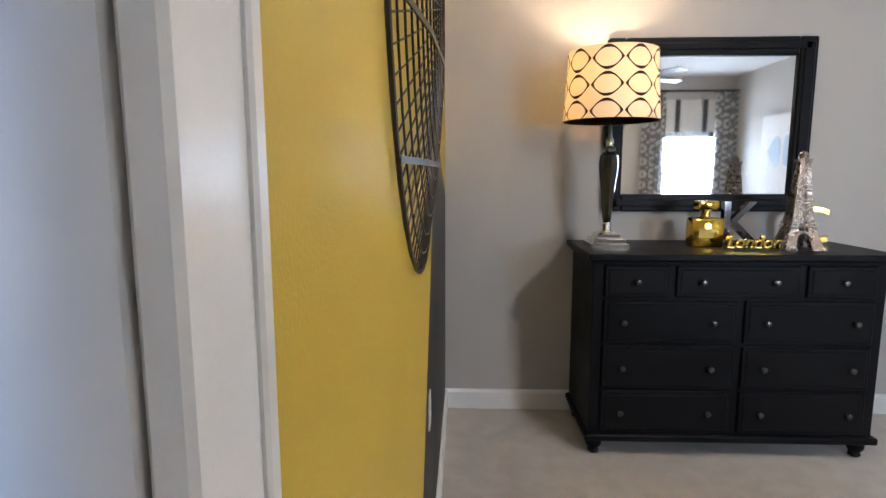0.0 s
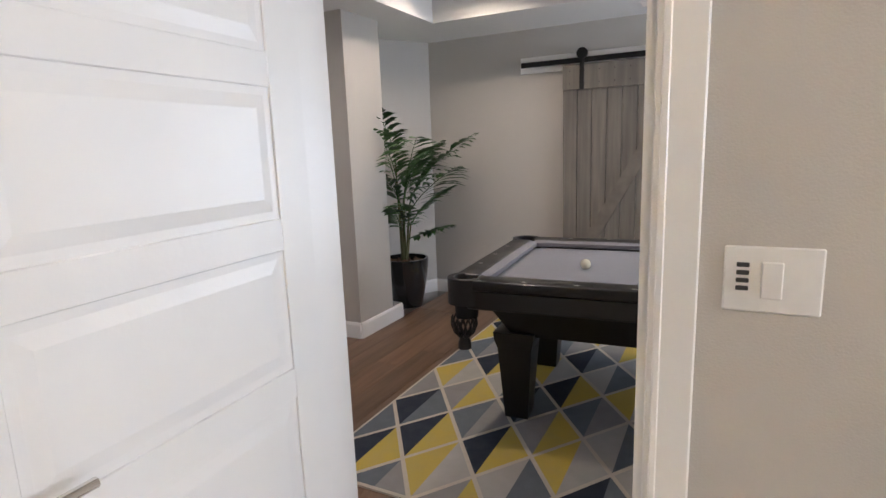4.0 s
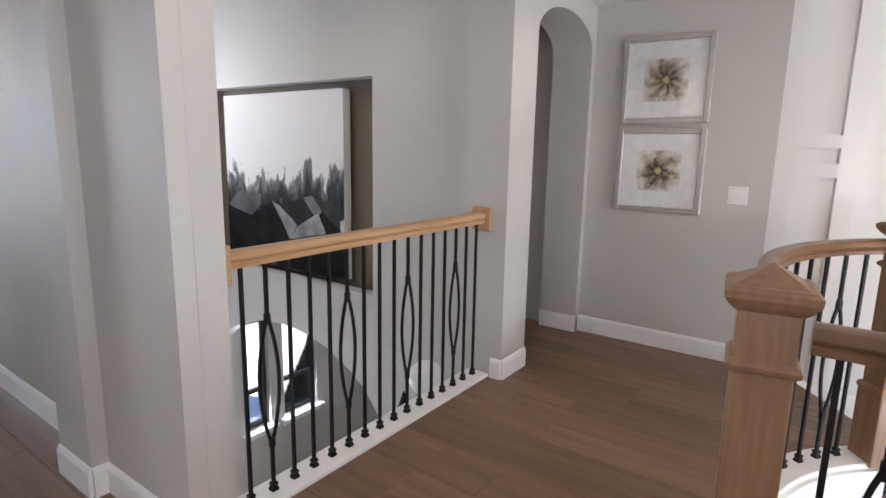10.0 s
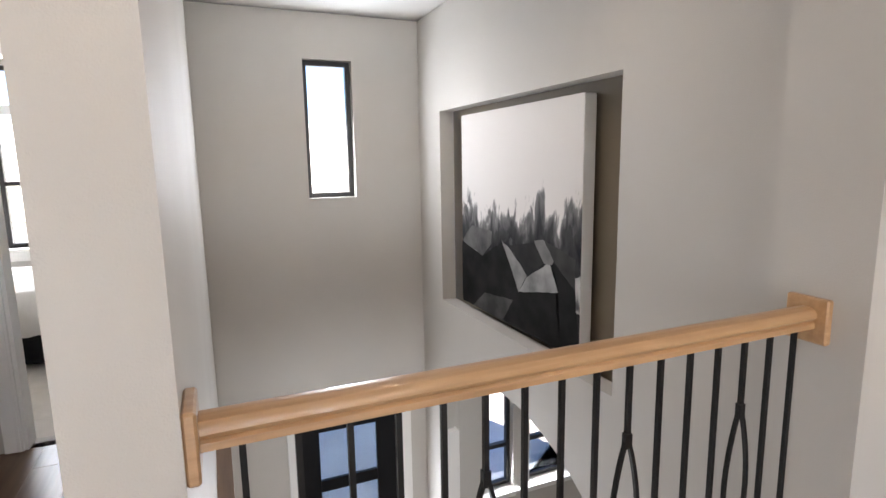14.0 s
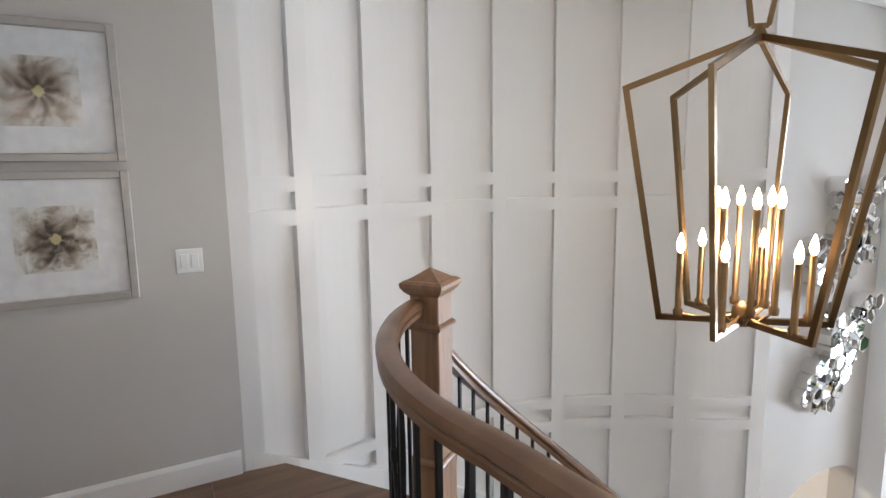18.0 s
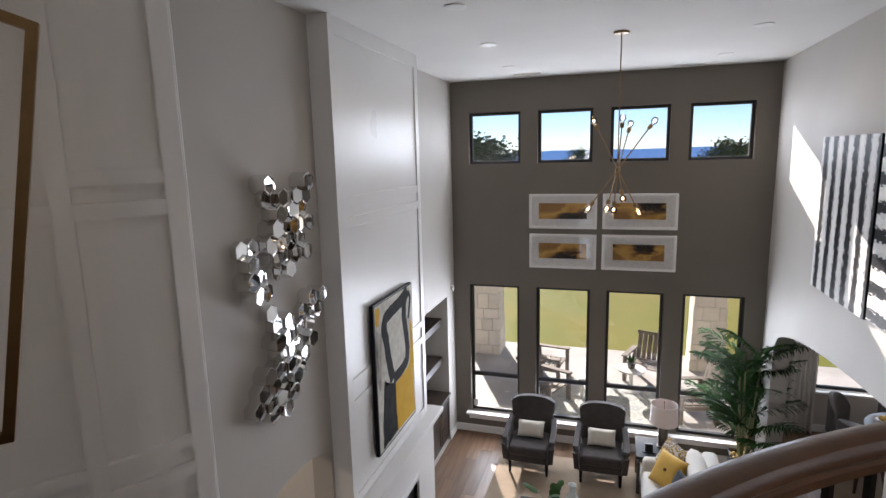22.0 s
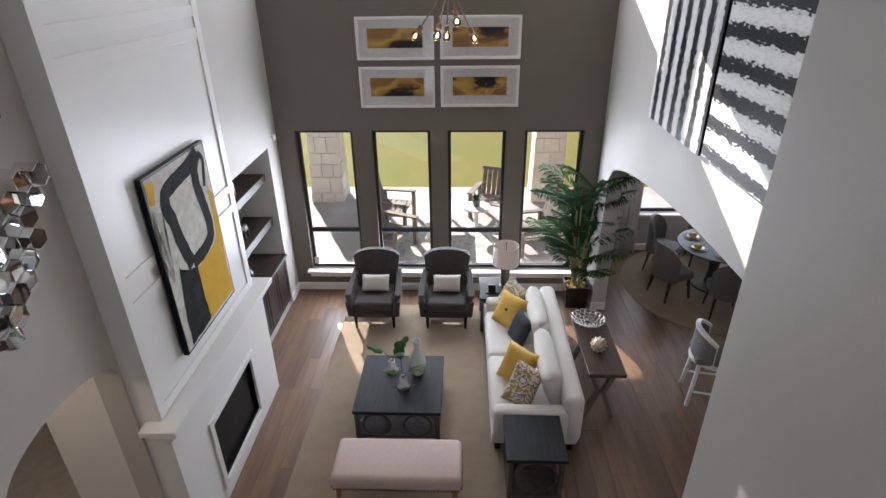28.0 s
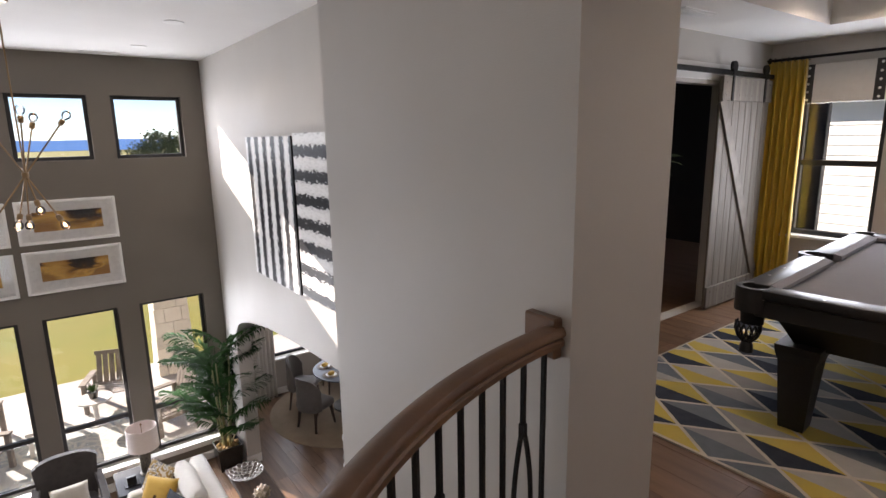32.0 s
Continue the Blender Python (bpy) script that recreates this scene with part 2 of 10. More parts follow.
def wall_with_holes(bm, axis, at0, at1, u0, u1, z0, z1, holes):
    """A wall in the plane of an axis ('x' or 'y'), from at0 to at1 thick, u0..u1 long, with rectangular holes (u0, u1, z0, z1) that go through."""
    us = sorted({u0, u1, *[h[0] for h in holes], *[h[1] for h in holes]})
    zs = sorted({z0, z1, *[h[2] for h in holes], *[h[3] for h in holes]})
    us = [u for u in us if u0 <= u <= u1]
    zs = [z for z in zs if z0 <= z <= z1]
    def inside(u, z):
        return any(h[0] < u < h[1] and h[2] < z < h[3] for h in holes)
    full = [[not inside((us[i] + us[i + 1]) / 2, (zs[j] + zs[j + 1]) / 2) for j in range(len(zs) - 1)] for i in range(len(us) - 1)]
    cache = {}
    def vert(i, j, s):
        k = (i, j, s)
        if k not in cache:
            a = (at0, at1)[s]
            cache[k] = bm.verts.new((a, us[i], zs[j]) if axis == 'x' else (us[i], a, zs[j]))
        return cache[k]
    ni, nj = len(us) - 1, len(zs) - 1
    def f(i, j):
        return 0 <= i < ni and 0 <= j < nj and full[i][j]
    for i in range(ni):
        for j in range(nj):
            if not full[i][j]:
                continue
            for s in (0, 1):
                bm.faces.new([vert(i, j, s), vert(i + 1, j, s), vert(i + 1, j + 1, s), vert(i, j + 1, s)])
            if not f(i - 1, j):
                bm.faces.new([vert(i, j, 0), vert(i, j + 1, 0), vert(i, j + 1, 1), vert(i, j, 1)])
            if not f(i + 1, j):
                bm.faces.new([vert(i + 1, j, 0), vert(i + 1, j, 1), vert(i + 1, j + 1, 1), vert(i + 1, j + 1, 0)])
            if not f(i, j - 1):
                bm.faces.new([vert(i, j, 0), vert(i, j, 1), vert(i + 1, j, 1), vert(i + 1, j, 0)])
            if not f(i, j + 1):
                bm.faces.new([vert(i, j + 1, 0), vert(i + 1, j + 1, 0), vert(i + 1, j + 1, 1), vert(i, j + 1, 1)])
    return finish(bm)

M_WALL = material("greige_wall_paint", (.51, .485, .45), .6, second=(.475, .45, .415), scale=1.5, amount=.5, bump=.25, bump_scale=220, coords='Object')
M_WALL_DARK = material("taupe_accent_paint", (.155, .135, .11), .55, second=(.14, .12, .10), scale=1.2, bump=.2, bump_scale=220)
M_WHITE = material("white_trim_paint", (.80, .79, .77), .35, second=(.76, .75, .73), scale=3, amount=.5, bump=.06, bump_scale=90)
M_PANEL = material("white_panel_paint", (.79, .78, .76), .32, second=(.74, .735, .72), scale=.9, amount=.6, bump=.08, bump_scale=40)
M_CEIL = material("white_ceiling_paint", (.78, .77, .75), .8, second=(.74, .73, .71), scale=2, bump=.3, bump_scale=160)
M_BEIGE_CEIL = material("greige_tray_paint", (.36, .31, .26), .7, second=(.33, .28, .235), scale=2, bump=.2, bump_scale=160)
M_YELLOW = material("mustard_wall_paint", (.60, .42, .045), .5, second=(.56, .385, .04), scale=1.5, bump=.2, bump_scale=200)
M_CHARCOAL = material("charcoal_wall_paint", (.035, .033, .032), .5, second=(.03, .028, .027), scale=2, bump=.2, bump_scale=200)
M_NICHE = material("khaki_niche_paint", (.23, .19, .14), .6, second=(.21, .175, .13), scale=2, bump=.2, bump_scale=200)
M_IRON = material("black_wrought_iron", (.012, .011, .011), .45, metal=.6, second=(.02, .018, .016), scale=30, bump=.2, bump_scale=300)
M_BLACKFRAME = material("black_window_frame", (.014, .013, .013), .4, second=(.02, .02, .02), scale=10)
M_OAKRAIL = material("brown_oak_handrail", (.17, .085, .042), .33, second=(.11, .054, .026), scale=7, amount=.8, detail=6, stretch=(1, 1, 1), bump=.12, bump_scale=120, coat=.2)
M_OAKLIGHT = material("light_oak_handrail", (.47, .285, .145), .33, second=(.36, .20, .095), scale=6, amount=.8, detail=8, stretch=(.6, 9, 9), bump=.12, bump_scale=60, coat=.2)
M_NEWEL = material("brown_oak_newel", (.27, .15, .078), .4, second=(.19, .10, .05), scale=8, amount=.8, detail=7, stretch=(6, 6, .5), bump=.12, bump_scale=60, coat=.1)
M_PLANK = material("brown_oak_plank", (.20, .115, .066), .40, second=(.115, .065, .037), scale=2.0, amount=.7, detail=9, stretch=(9, .55, 9), bump=.25, bump_scale=26, per_object=.22, coords='Object', coat=.08)
M_CARPET = material("cream_carpet", (.60, .55, .49), .95, second=(.50, .455, .40), scale=9, amount=.8, bump=1, bump_scale=260, sheen=.3, spec=.1)
M_BLACKWOOD = material("black_painted_wood", (.005, .005, .006), .42, second=(.008, .008, .009), scale=6, bump=.08, bump_scale=80, spec=.15)
M_BRASS = material("aged_brass", (.21, .13, .06), .36, metal=1, second=(.14, .085, .04), scale=14, bump=.06)
M_CHROME = material("polished_nickel", (.72, .70, .67), .16, metal=1, second=(.6, .58, .55), scale=12)
M_FELT = material("grey_billiard_cloth", (.20, .19, .205), .95, second=(.18, .17, .185), scale=40, bump=.3, bump_scale=500, sheen=.3, spec=.1)
M_TREAD = material("dark_oak_tread", (.13, .078, .047), .4, second=(.08, .047, .028), scale=5, amount=.8, detail=7, stretch=(3, 3, 3), bump=.15, bump_scale=60)


def nodes_of(name, rough=.5, metal=0.0):
    m = bpy.data.materials.new(name)
    m.use_nodes = True
    nt = m.node_tree
    bs = nt.nodes["Principled BSDF"]
    bs.inputs["Roughness"].default_value = rough
    bs.inputs["Metallic"].default_value = metal
    tc = nt.nodes.new("ShaderNodeTexCoord")
    return m, nt, bs, tc


def noise_node(nt, vec, scale, detail=4, distortion=0.0, stretch=None):
    if stretch:
        mp = nt.nodes.new("ShaderNodeMapping")
        mp.inputs["Scale"].default_value = stretch
        nt.links.new(vec, mp.inputs[0])
        vec = mp.outputs[0]
    n = nt.nodes.new("ShaderNodeTexNoise")
    n.inputs["Scale"].default_value, n.inputs["Detail"].default_value, n.inputs["Distortion"].default_value = scale, detail, distortion
    nt.links.new(vec, n.inputs["Vector"])
    return n.outputs[0]


def ramp_node(nt, fac, stops, mode='LINEAR'):
    r = nt.nodes.new("ShaderNodeValToRGB")
    r.color_ramp.interpolation = mode
    e = r.color_ramp.elements
    while len(e) < len(stops):
        e.new(.5)
    for el, (p, c) in zip(e, stops):
        el.position, el.color = p, (*c, 1)
    nt.links.new(fac, r.inputs[0])
    return r.outputs[0]


def math_node(nt, op, a, b=None, c=None):
    n = nt.nodes.new("ShaderNodeMath")
    n.operation = op
    for i, v in enumerate((a, b, c)):
        if v is None:
            continue
        if isinstance(v, (int, float)):
            n.inputs[i].default_value = v
        else:
            nt.links.new(v, n.inputs[i])
    return n.outputs[0]


def mix_node(nt, fac, a, b):
    n = nt.nodes.new("ShaderNodeMix")
    n.data_type = 'RGBA'
    for i, v in ((0, fac), (6, a), (7, b)):
        if isinstance(v, tuple):
            n.inputs[i].default_value = (*v, 1)
        elif isinstance(v, (int, float)):
            n.inputs[i].default_value = v
        else:
            nt.links.new(v, n.inputs[i])
    return n.outputs[2]


def split(nt, vec):
    s = nt.nodes.new("ShaderNodeSeparateXYZ")
    nt.links.new(vec, s.inputs[0])
    return s.outputs


def swirl_art(name, seed):
    """A golden swirl that runs across black."""
    m, nt, bs, tc = nodes_of(name, .5)
    x, y, z = split(nt, tc.outputs["Object"])
    n1 = noise_node(nt, tc.outputs["Object"], 2.2 + .3 * seed, 2, .8, (1, 1, 2.2))
    w = math_node(nt, 'SINE', math_node(nt, 'ADD', math_node(nt, 'MULTIPLY', x, 7.0 + seed), math_node(nt, 'MULTIPLY', n1, 6.0 + seed)))
    v = math_node(nt, 'ADD', math_node(nt, 'MULTIPLY', w, .35), math_node(nt, 'ADD', math_node(nt, 'MULTIPLY', z, (3.5, -3.0, 3.2, -3.6)[seed]), .62))
    col = ramp_node(nt, v, [(0, (.008, .005, .004)), (.25, (.05, .022, .006)), (.5, (.48, .24, .04)), (.75, (.70, .42, .10)), (1, (.36, .18, .04))])
    nt.links.new(col, bs.inputs["Base Color"])
    return m


M_GOLDART = [swirl_art("gold_swirl_print_%s" % c, i) for i, c in enumerate("abcd")]


def stripe_art(name, axis, period, seed):
    """Rough black bands brushed on a white ground."""
    m, nt, bs, tc = nodes_of(name, .45)
    x, y, z = split(nt, tc.outputs["Object"])
    u = x if axis == 'x' else z
    n1 = noise_node(nt, tc.outputs["Object"], 9, 5, .3, (1, 1, .35) if axis == 'x' else (.35, 1, 1))
    n2 = noise_node(nt, tc.outputs["Object"], 34, 6, 0, (1.6, 1, .5) if axis == 'x' else (.5, 1, 1.6))
    u2 = math_node(nt, 'ADD', u, math_node(nt, 'MULTIPLY', math_node(nt, 'SUBTRACT', n1, .5), .026))
    s = math_node(nt, 'SINE', math_node(nt, 'MULTIPLY', u2, 2 * math.pi / period))
    s = math_node(nt, 'ADD', s, math_node(nt, 'MULTIPLY', math_node(nt, 'SUBTRACT', n2, .5), 3.4))
    col = ramp_node(nt, math_node(nt, 'ADD', math_node(nt, 'MULTIPLY', s, .5), .5), [(0, (.012, .012, .014)), (.40, (.03, .03, .035)), (.47, (.62, .62, .61)), (1, (.80, .80, .79))])
    nt.links.new(col, bs.inputs["Base Color"])
    bp = nt.nodes.new("ShaderNodeBump")
    bp.inputs["Strength"].default_value = .3
    bp.inputs["Distance"].default_value = .004
    nt.links.new(n2, bp.inputs["Height"])
    nt.links.new(bp.outputs[0], bs.inputs["Normal"])
    bs.inputs["Specular IOR Level"].default_value = .12
    return m


M_ART_VSTRIPE = stripe_art("vertical_stripe_canvas", 'x', .24, 1)
M_ART_HSTRIPE = stripe_art("horizontal_band_canvas", 'z', .222, 2)


def yellow_art():
    """The mottled cream ground of the painting."""
    m, nt, bs, tc = nodes_of("abstract_yellow_canvas", .8)
    bs.inputs["Specular IOR Level"].default_value = .06
    n2 = noise_node(nt, tc.outputs["Object"], 14, 6, .2)
    ground = mix_node(nt, ramp_node(nt, n2, [(.35, (0, 0, 0)), (.7, (1, 1, 1))]), (.66, .64, .58), (.50, .48, .42))
    nt.links.new(ground, bs.inputs["Base Color"])
    return m


M_ART_YELLOW = yellow_art()


def glass(name, tint=(1, 1, 1), rough=0.0, ior=1.45):
    m, nt, bs, tc = nodes_of(name, rough)
    bs.inputs["Base Color"].default_value = (*tint, 1)
    bs.inputs["Transmission Weight"].default_value = 1
    bs.inputs["IOR"].default_value = ior
    return m


def thin_glass(name, gloss=.06):
    """A flat pane: clear, with a Fresnel sheen."""
    m = bpy.data.materials.new(name)
    m.use_nodes = True
    nt = m.node_tree
    out = nt.nodes["Material Output"]
    nt.nodes.remove(nt.nodes["Principled BSDF"])
    tr = nt.nodes.new("ShaderNodeBsdfTransparent")
    gl = nt.nodes.new("ShaderNodeBsdfGlossy")
    gl.inputs["Roughness"].default_value = .02
    fr = nt.nodes.new("ShaderNodeFresnel")
    fr.inputs["IOR"].default_value = 1.45
    mx = nt.nodes.new("ShaderNodeMixShader")
    nt.links.new(fr.outputs[0], mx.inputs[0])
    nt.links.new(tr.outputs[0], mx.inputs[1])
    nt.links.new(gl.outputs[0], mx.inputs[2])
    nt.links.new(mx.outputs[0], out.inputs[0])
    return m


M_GLASS = thin_glass("window_glass")
M_PICGLASS = thin_glass("picture_glass")
M_PICGLASS.node_tree.nodes["Fresnel"].inputs["IOR"].default_value = 1.28
M_MIRROR = material("bevelled_mirror", (.82, .82, .81), .03, metal=1, second=(.8, .8, .79), scale=2, rough_var=.015)
M_MOUNT = material("white_card_mount", (.76, .75, .73), .8, scale=20)
M_FIREBOX = material("black_firebox", (.008, .008, .009), .35, second=(.013, .013, .013), scale=12, spec=.12)
M_ESPRESSO = material("espresso_stained_wood", (.035, .022, .016), .38, second=(.02, .013, .01), scale=6, amount=.8, detail=7, stretch=(6, .7, 6), bump=.1)
M_GOLDPAT = material("gold_textured_ceramic", (.50, .36, .13), .3, metal=.8, second=(.30, .2, .07), scale=45, amount=1, bump=.8, bump_scale=60)
M_DARKGLASS = material("dark_green_glass", (.03, .035, .03), .1, spec=.8, coat=.5)
M_AMBER = material("amber_glass_base", (.25, .09, .015), .15, coat=.6)
M_CREAM = material("cream_wax", (.75, .66, .48), .5, scale=10)
M_PEWTER = material("dark_pewter", (.10, .095, .09), .35, metal=.9, second=(.06, .055, .05), scale=25, bump=.3)
M_LEAF = material("glossy_green_leaf", (.028, .075, .014), .65, second=(.02, .055, .012), scale=8, amount=.9, per_object=.15, spec=.15)
M_RUG = material("tan_wool_rug", (.30, .225, .155), .95, second=(.25, .185, .125), scale=5, amount=.7, bump=.9, bump_scale=200, sheen=.3, spec=.1)
M_RUGEDGE = material("tan_rug_binding", (.27, .20, .135), .9, scale=60, bump=.6, bump_scale=300)
M_CHAIRGREY = material("charcoal_velvet", (.062, .053, .050), .8, second=(.046, .040, .038), scale=14, amount=.8, bump=.3, bump_scale=400, sheen=.15, spec=.15)
M_LINEN = material("cream_linen", (.56, .51, .44), .9, second=(.50, .455, .39), scale=30, bump=.5, bump_scale=350, sheen=.2)
M_DARKTOP = material("charcoal_washed_wood_top", (.014, .0145, .016), .55, second=(.026, .026, .028), scale=4, amount=.9, detail=8, stretch=(10, 1, 10), bump=.2, bump_scale=70, spec=.2)
M_GREYWOOD = material("grey_washed_wood", (.085, .075, .066), .6, second=(.05, .044, .04), scale=6, amount=.8, detail=7, stretch=(3, 3, 8), bump=.2, bump_scale=60)
M_CREAMFAB = material("cream_bench_linen", (.60, .51, .42), .92, second=(.54, .455, .37), scale=25, bump=.5, bump_scale=350, sheen=.2)
M_BRONZE = material("dark_bronze", (.10, .06, .03), .4, metal=.9)
M_OAKLEG = material("honey_oak_leg", (.26, .14, .06), .45, second=(.18, .09, .04), scale=8, stretch=(6, 6, 1), bump=.1)
M_SOFA = material("white_sofa_linen", (.68, .645, .59), .92, second=(.63, .595, .54), scale=18, bump=.5, bump_scale=320, sheen=.2)
M_MUSTARD = material("mustard_cotton", (.60, .36, .06), .85, second=(.53, .31, .05), scale=20, bump=.4, bump_scale=350, sheen=.2)
M_NAVY = material("charcoal_blue_cotton", (.03, .035, .042), .85, second=(.022, .026, .032), scale=20, bump=.5, bump_scale=300)
M_WALNUT = material("dark_walnut", (.085, .047, .028), .35, second=(.045, .025, .016), scale=4, amount=.9, detail=8, stretch=(9, 1, 9), bump=.12, coat=.15)
M_GREYOAK = material("weathered_oak_trestle", (.16, .115, .08), .6, second=(.10, .07, .05), scale=6, stretch=(4, 4, 1), bump=.2)
M_SILVER = material("silver_openwork", (.62, .60, .57), .2, metal=1)
M_GOLDPOL = material("champagne_gold", (.58, .46, .30), .25, metal=1, second=(.45, .34, .2), scale=20)
M_LAMPBASE = material("woven_pewter_lamp", (.20, .17, .14), .35, metal=.8, second=(.07, .06, .05), scale=60, amount=1, bump=.8, bump_scale=90)
M_SHADE = material("blush_linen_shade", (.74, .64, .60), .9, second=(.68, .59, .55), scale=40, bump=.4, bump_scale=300, transmission=0)
M_MILKGLASS = material("milky_glass", (.62, .66, .66), .12, second=(.56, .60, .60), scale=5, coat=.4)
M_BLACKGLOSS = material("black_glazed_ceramic", (.012, .012, .013), .16, second=(.018, .018, .018), scale=8, coat=.4)
M_MOSS = material("dry_golden_moss", (.32, .20, .07), .95, second=(.18, .13, .05), scale=40, bump=1)
M_PALMDARK = material("deep_green_palm", (.014, .042, .010), .75, second=(.024, .062, .014), scale=6, amount=.9, per_object=.25, spec=.08)
M_PALMLIGHT = material("fresh_green_palm", (.045, .12, .02), .5, second=(.025, .075, .02), scale=6, amount=.9, per_object=.25)
M_CANE = material("green_brown_cane", (.13, .14, .05), .6, second=(.20, .15, .07), scale=20)
M_WHITECLOTH = material("white_linen_drape", (.72, .69, .65), .9, second=(.67, .64, .6), scale=20, bump=.4, bump_scale=250)
M_TABLEBLUE = material("blue_grey_tabletop", (.08, .088, .10), .5, second=(.06, .066, .076), scale=4, amount=.7, stretch=(8, 1, 1))
M_DCHAIR = material("grey_dining_linen", (.14, .13, .125), .88, second=(.115, .107, .10), scale=18, bump=.5, bump_scale=300, sheen=.3)
M_STONETOP = material("pale_stone_top", (.55, .50, .45), .3, second=(.45, .40, .35), scale=8, amount=.6)
M_PALEWOOD = material("pale_limed_wood", (.46, .40, .33), .55, second=(.38, .32, .26), scale=8, stretch=(4, 4, 1))


def paisley():
    m, nt, bs, tc = nodes_of("tan_grey_paisley", .9)
    n1 = noise_node(nt, tc.outputs["Object"], 9, 2, 1.6)
    v = nt.nodes.new("ShaderNodeTexVoronoi")
    v.inputs["Scale"].default_value = 11
    nt.links.new(tc.outputs["Object"], v.inputs["Vector"])
    f = math_node(nt, 'ADD', math_node(nt, 'MULTIPLY', n1, .75), math_node(nt, 'MULTIPLY', v.outputs[0], .45))
    nt.links.new(ramp_node(nt, f, [(.30, (.55, .50, .42)), (.46, (.16, .14, .13)), (.55, (.55, .50, .42)), (.62, (.30, .19, .06)), (.75, (.58, .53, .45)), (.9, (.22, .20, .18))], 'CONSTANT'), bs.inputs["Base Color"])
    return m


M_PAISLEY = paisley()


def glow(name, colour, strength):
    m, nt, bs, tc = nodes_of(name, .3)
    bs.inputs["Base Color"].default_value = (.8, .8, .8, 1)
    bs.inputs["Emission Color"].default_value = (*colour, 1)
    bs.inputs["Emission Strength"].default_value = strength
    return m


WARM = (1.0, .84, .66)
M_BULB = glow("lit_flame_bulb", (1, .72, .40), 7)
M_FILAMENT = glow("lit_filament", (1, .62, .28), 9)
M_LENS = glow("lit_downlight_lens", (1, .84, .66), 30)
M_GLOBE = thin_glass("clear_globe_glass")
M_BRONZE2 = material("satin_brass_rod", (.30, .20, .11), .35, metal=.9, second=(.22, .15, .08), scale=20)
M_WHITEPL = material("white_plastic", (.78, .77, .75), .3, scale=10)
M_LAWN = material("mown_lawn", (.17, .185, .035), .9, second=(.24, .21, .055), scale=.35, amount=.9, detail=8, bump=1, bump_scale=40, spec=.1, coords='Object')
M_CONCRETE = material("pale_patio_concrete", (.55, .535, .52), .8, second=(.38, .365, .35), scale=1.4, amount=.8, detail=7, bump=.3, bump_scale=80)
M_MORTAR = material("limestone_mortar", (.55, .51, .45), .95, scale=20, bump=.5)
M_LIMESTONE = material("cream_limestone", (.72, .67, .58), .85, second=(.66, .60, .51), scale=5, amount=.8, detail=7, bump=.7, bump_scale=40, per_object=.12)
M_TEAK = material("weathered_teak", (.24, .21, .185), .75, second=(.17, .148, .13), scale=8, amount=.8, detail=6, bump=.3, per_object=.15)
M_BARK = material("grey_oak_bark", (.09, .075, .06), .95, second=(.05, .04, .032), scale=6, bump=1, bump_scale=12)
M_OAKLEAF = material("oak_foliage", (.075, .098, .040), .8, second=(.10, .12, .05), scale=.7, amount=.9)
# air haze painted as a pale blue base colour plus faint blue emission
M_RIDGE = material("ridge_haze_glow", (.11, .16, .22), 1.0, second=(.08, .125, .17), scale=.05, amount=.8, spec=0, emit=(.20, .42, .95), emit_strength=.26)


def out_rug():
    m, nt, bs, tc = nodes_of("blue_cream_outdoor_weave", .95)
    v = nt.nodes.new("ShaderNodeTexVoronoi")
    v.feature = 'DISTANCE_TO_EDGE'
    v.inputs["Scale"].default_value = 4.5
    nt.links.new(tc.outputs["Object"], v.inputs["Vector"])
    nt.links.new(ramp_node(nt, v.outputs[0], [(.0, (.60, .60, .56)), (.09, (.55, .55, .52)), (.11, (.38, .43, .46)), (.3, (.48, .50, .47))]), bs.inputs["Base Color"])
    return m


M_OUTRUG = out_rug()
M_PEWTERK = material("dark_pewter_knob", (.16, .155, .15), .3, metal=.9)
M_BULBW = glow("lit_lamp_bulb", (1, .74, .45), 12)
M_GOLDGLASS = material("gold_mirrored_glass", (.72, .45, .05), .08, metal=1, second=(.6, .36, .03), scale=6)
M_GOLDPOL2 = material("polished_gold", (.80, .58, .14), .12, metal=1, second=(.7, .48, .10), scale=8)
M_DARKMIRROR = material("smoked_mirror", (.25, .24, .24), .06, metal=1, second=(.18, .17, .17), scale=4)
M_TOWER = material("silver_lattice_metal", (.38, .32, .27), .28, metal=1, second=(.22, .15, .10), scale=45, amount=.9, bump=.9, bump_scale=120)
M_WIRE = material("dark_wire", (.05, .042, .035), .45, metal=.8)
M_PALEBLUE = material("pale_blue_paint", (.42, .52, .62), .7, scale=15)
M_PEARL = material("pearl_inlay", (.75, .74, .70), .25)
M_BLACKWOOD2 = material("black_satin_lacquer", (.010, .009, .009), .36, second=(.014, .012, .012), scale=8, coat=.05)
M_BLACKLEATHER = material("black_leather", (.014, .013, .013), .42, second=(.02, .018, .017), scale=30, bump=.5, bump_scale=150)
M_POCKET = material("dark_pocket", (.008, .008, .008), .8)
M_IVORY = material("ivory_phenolic", (.72, .66, .50), .12, coat=.5, second=(.70, .64, .48), scale=4)
M_RUGCREAM = material("rug_cream", (.60, .55, .47), .95, second=(.54, .49, .42), scale=30, bump=.8, bump_scale=250, spec=.1)
M_RUGCHAR = material("rug_navy", (.035, .043, .062), .95, second=(.06, .066, .082), scale=14, bump=.8, bump_scale=250, spec=.1)
M_RUGGREY = material("rug_blue_grey", (.165, .185, .21), .95, second=(.13, .148, .172), scale=14, bump=.8, bump_scale=250, spec=.1)
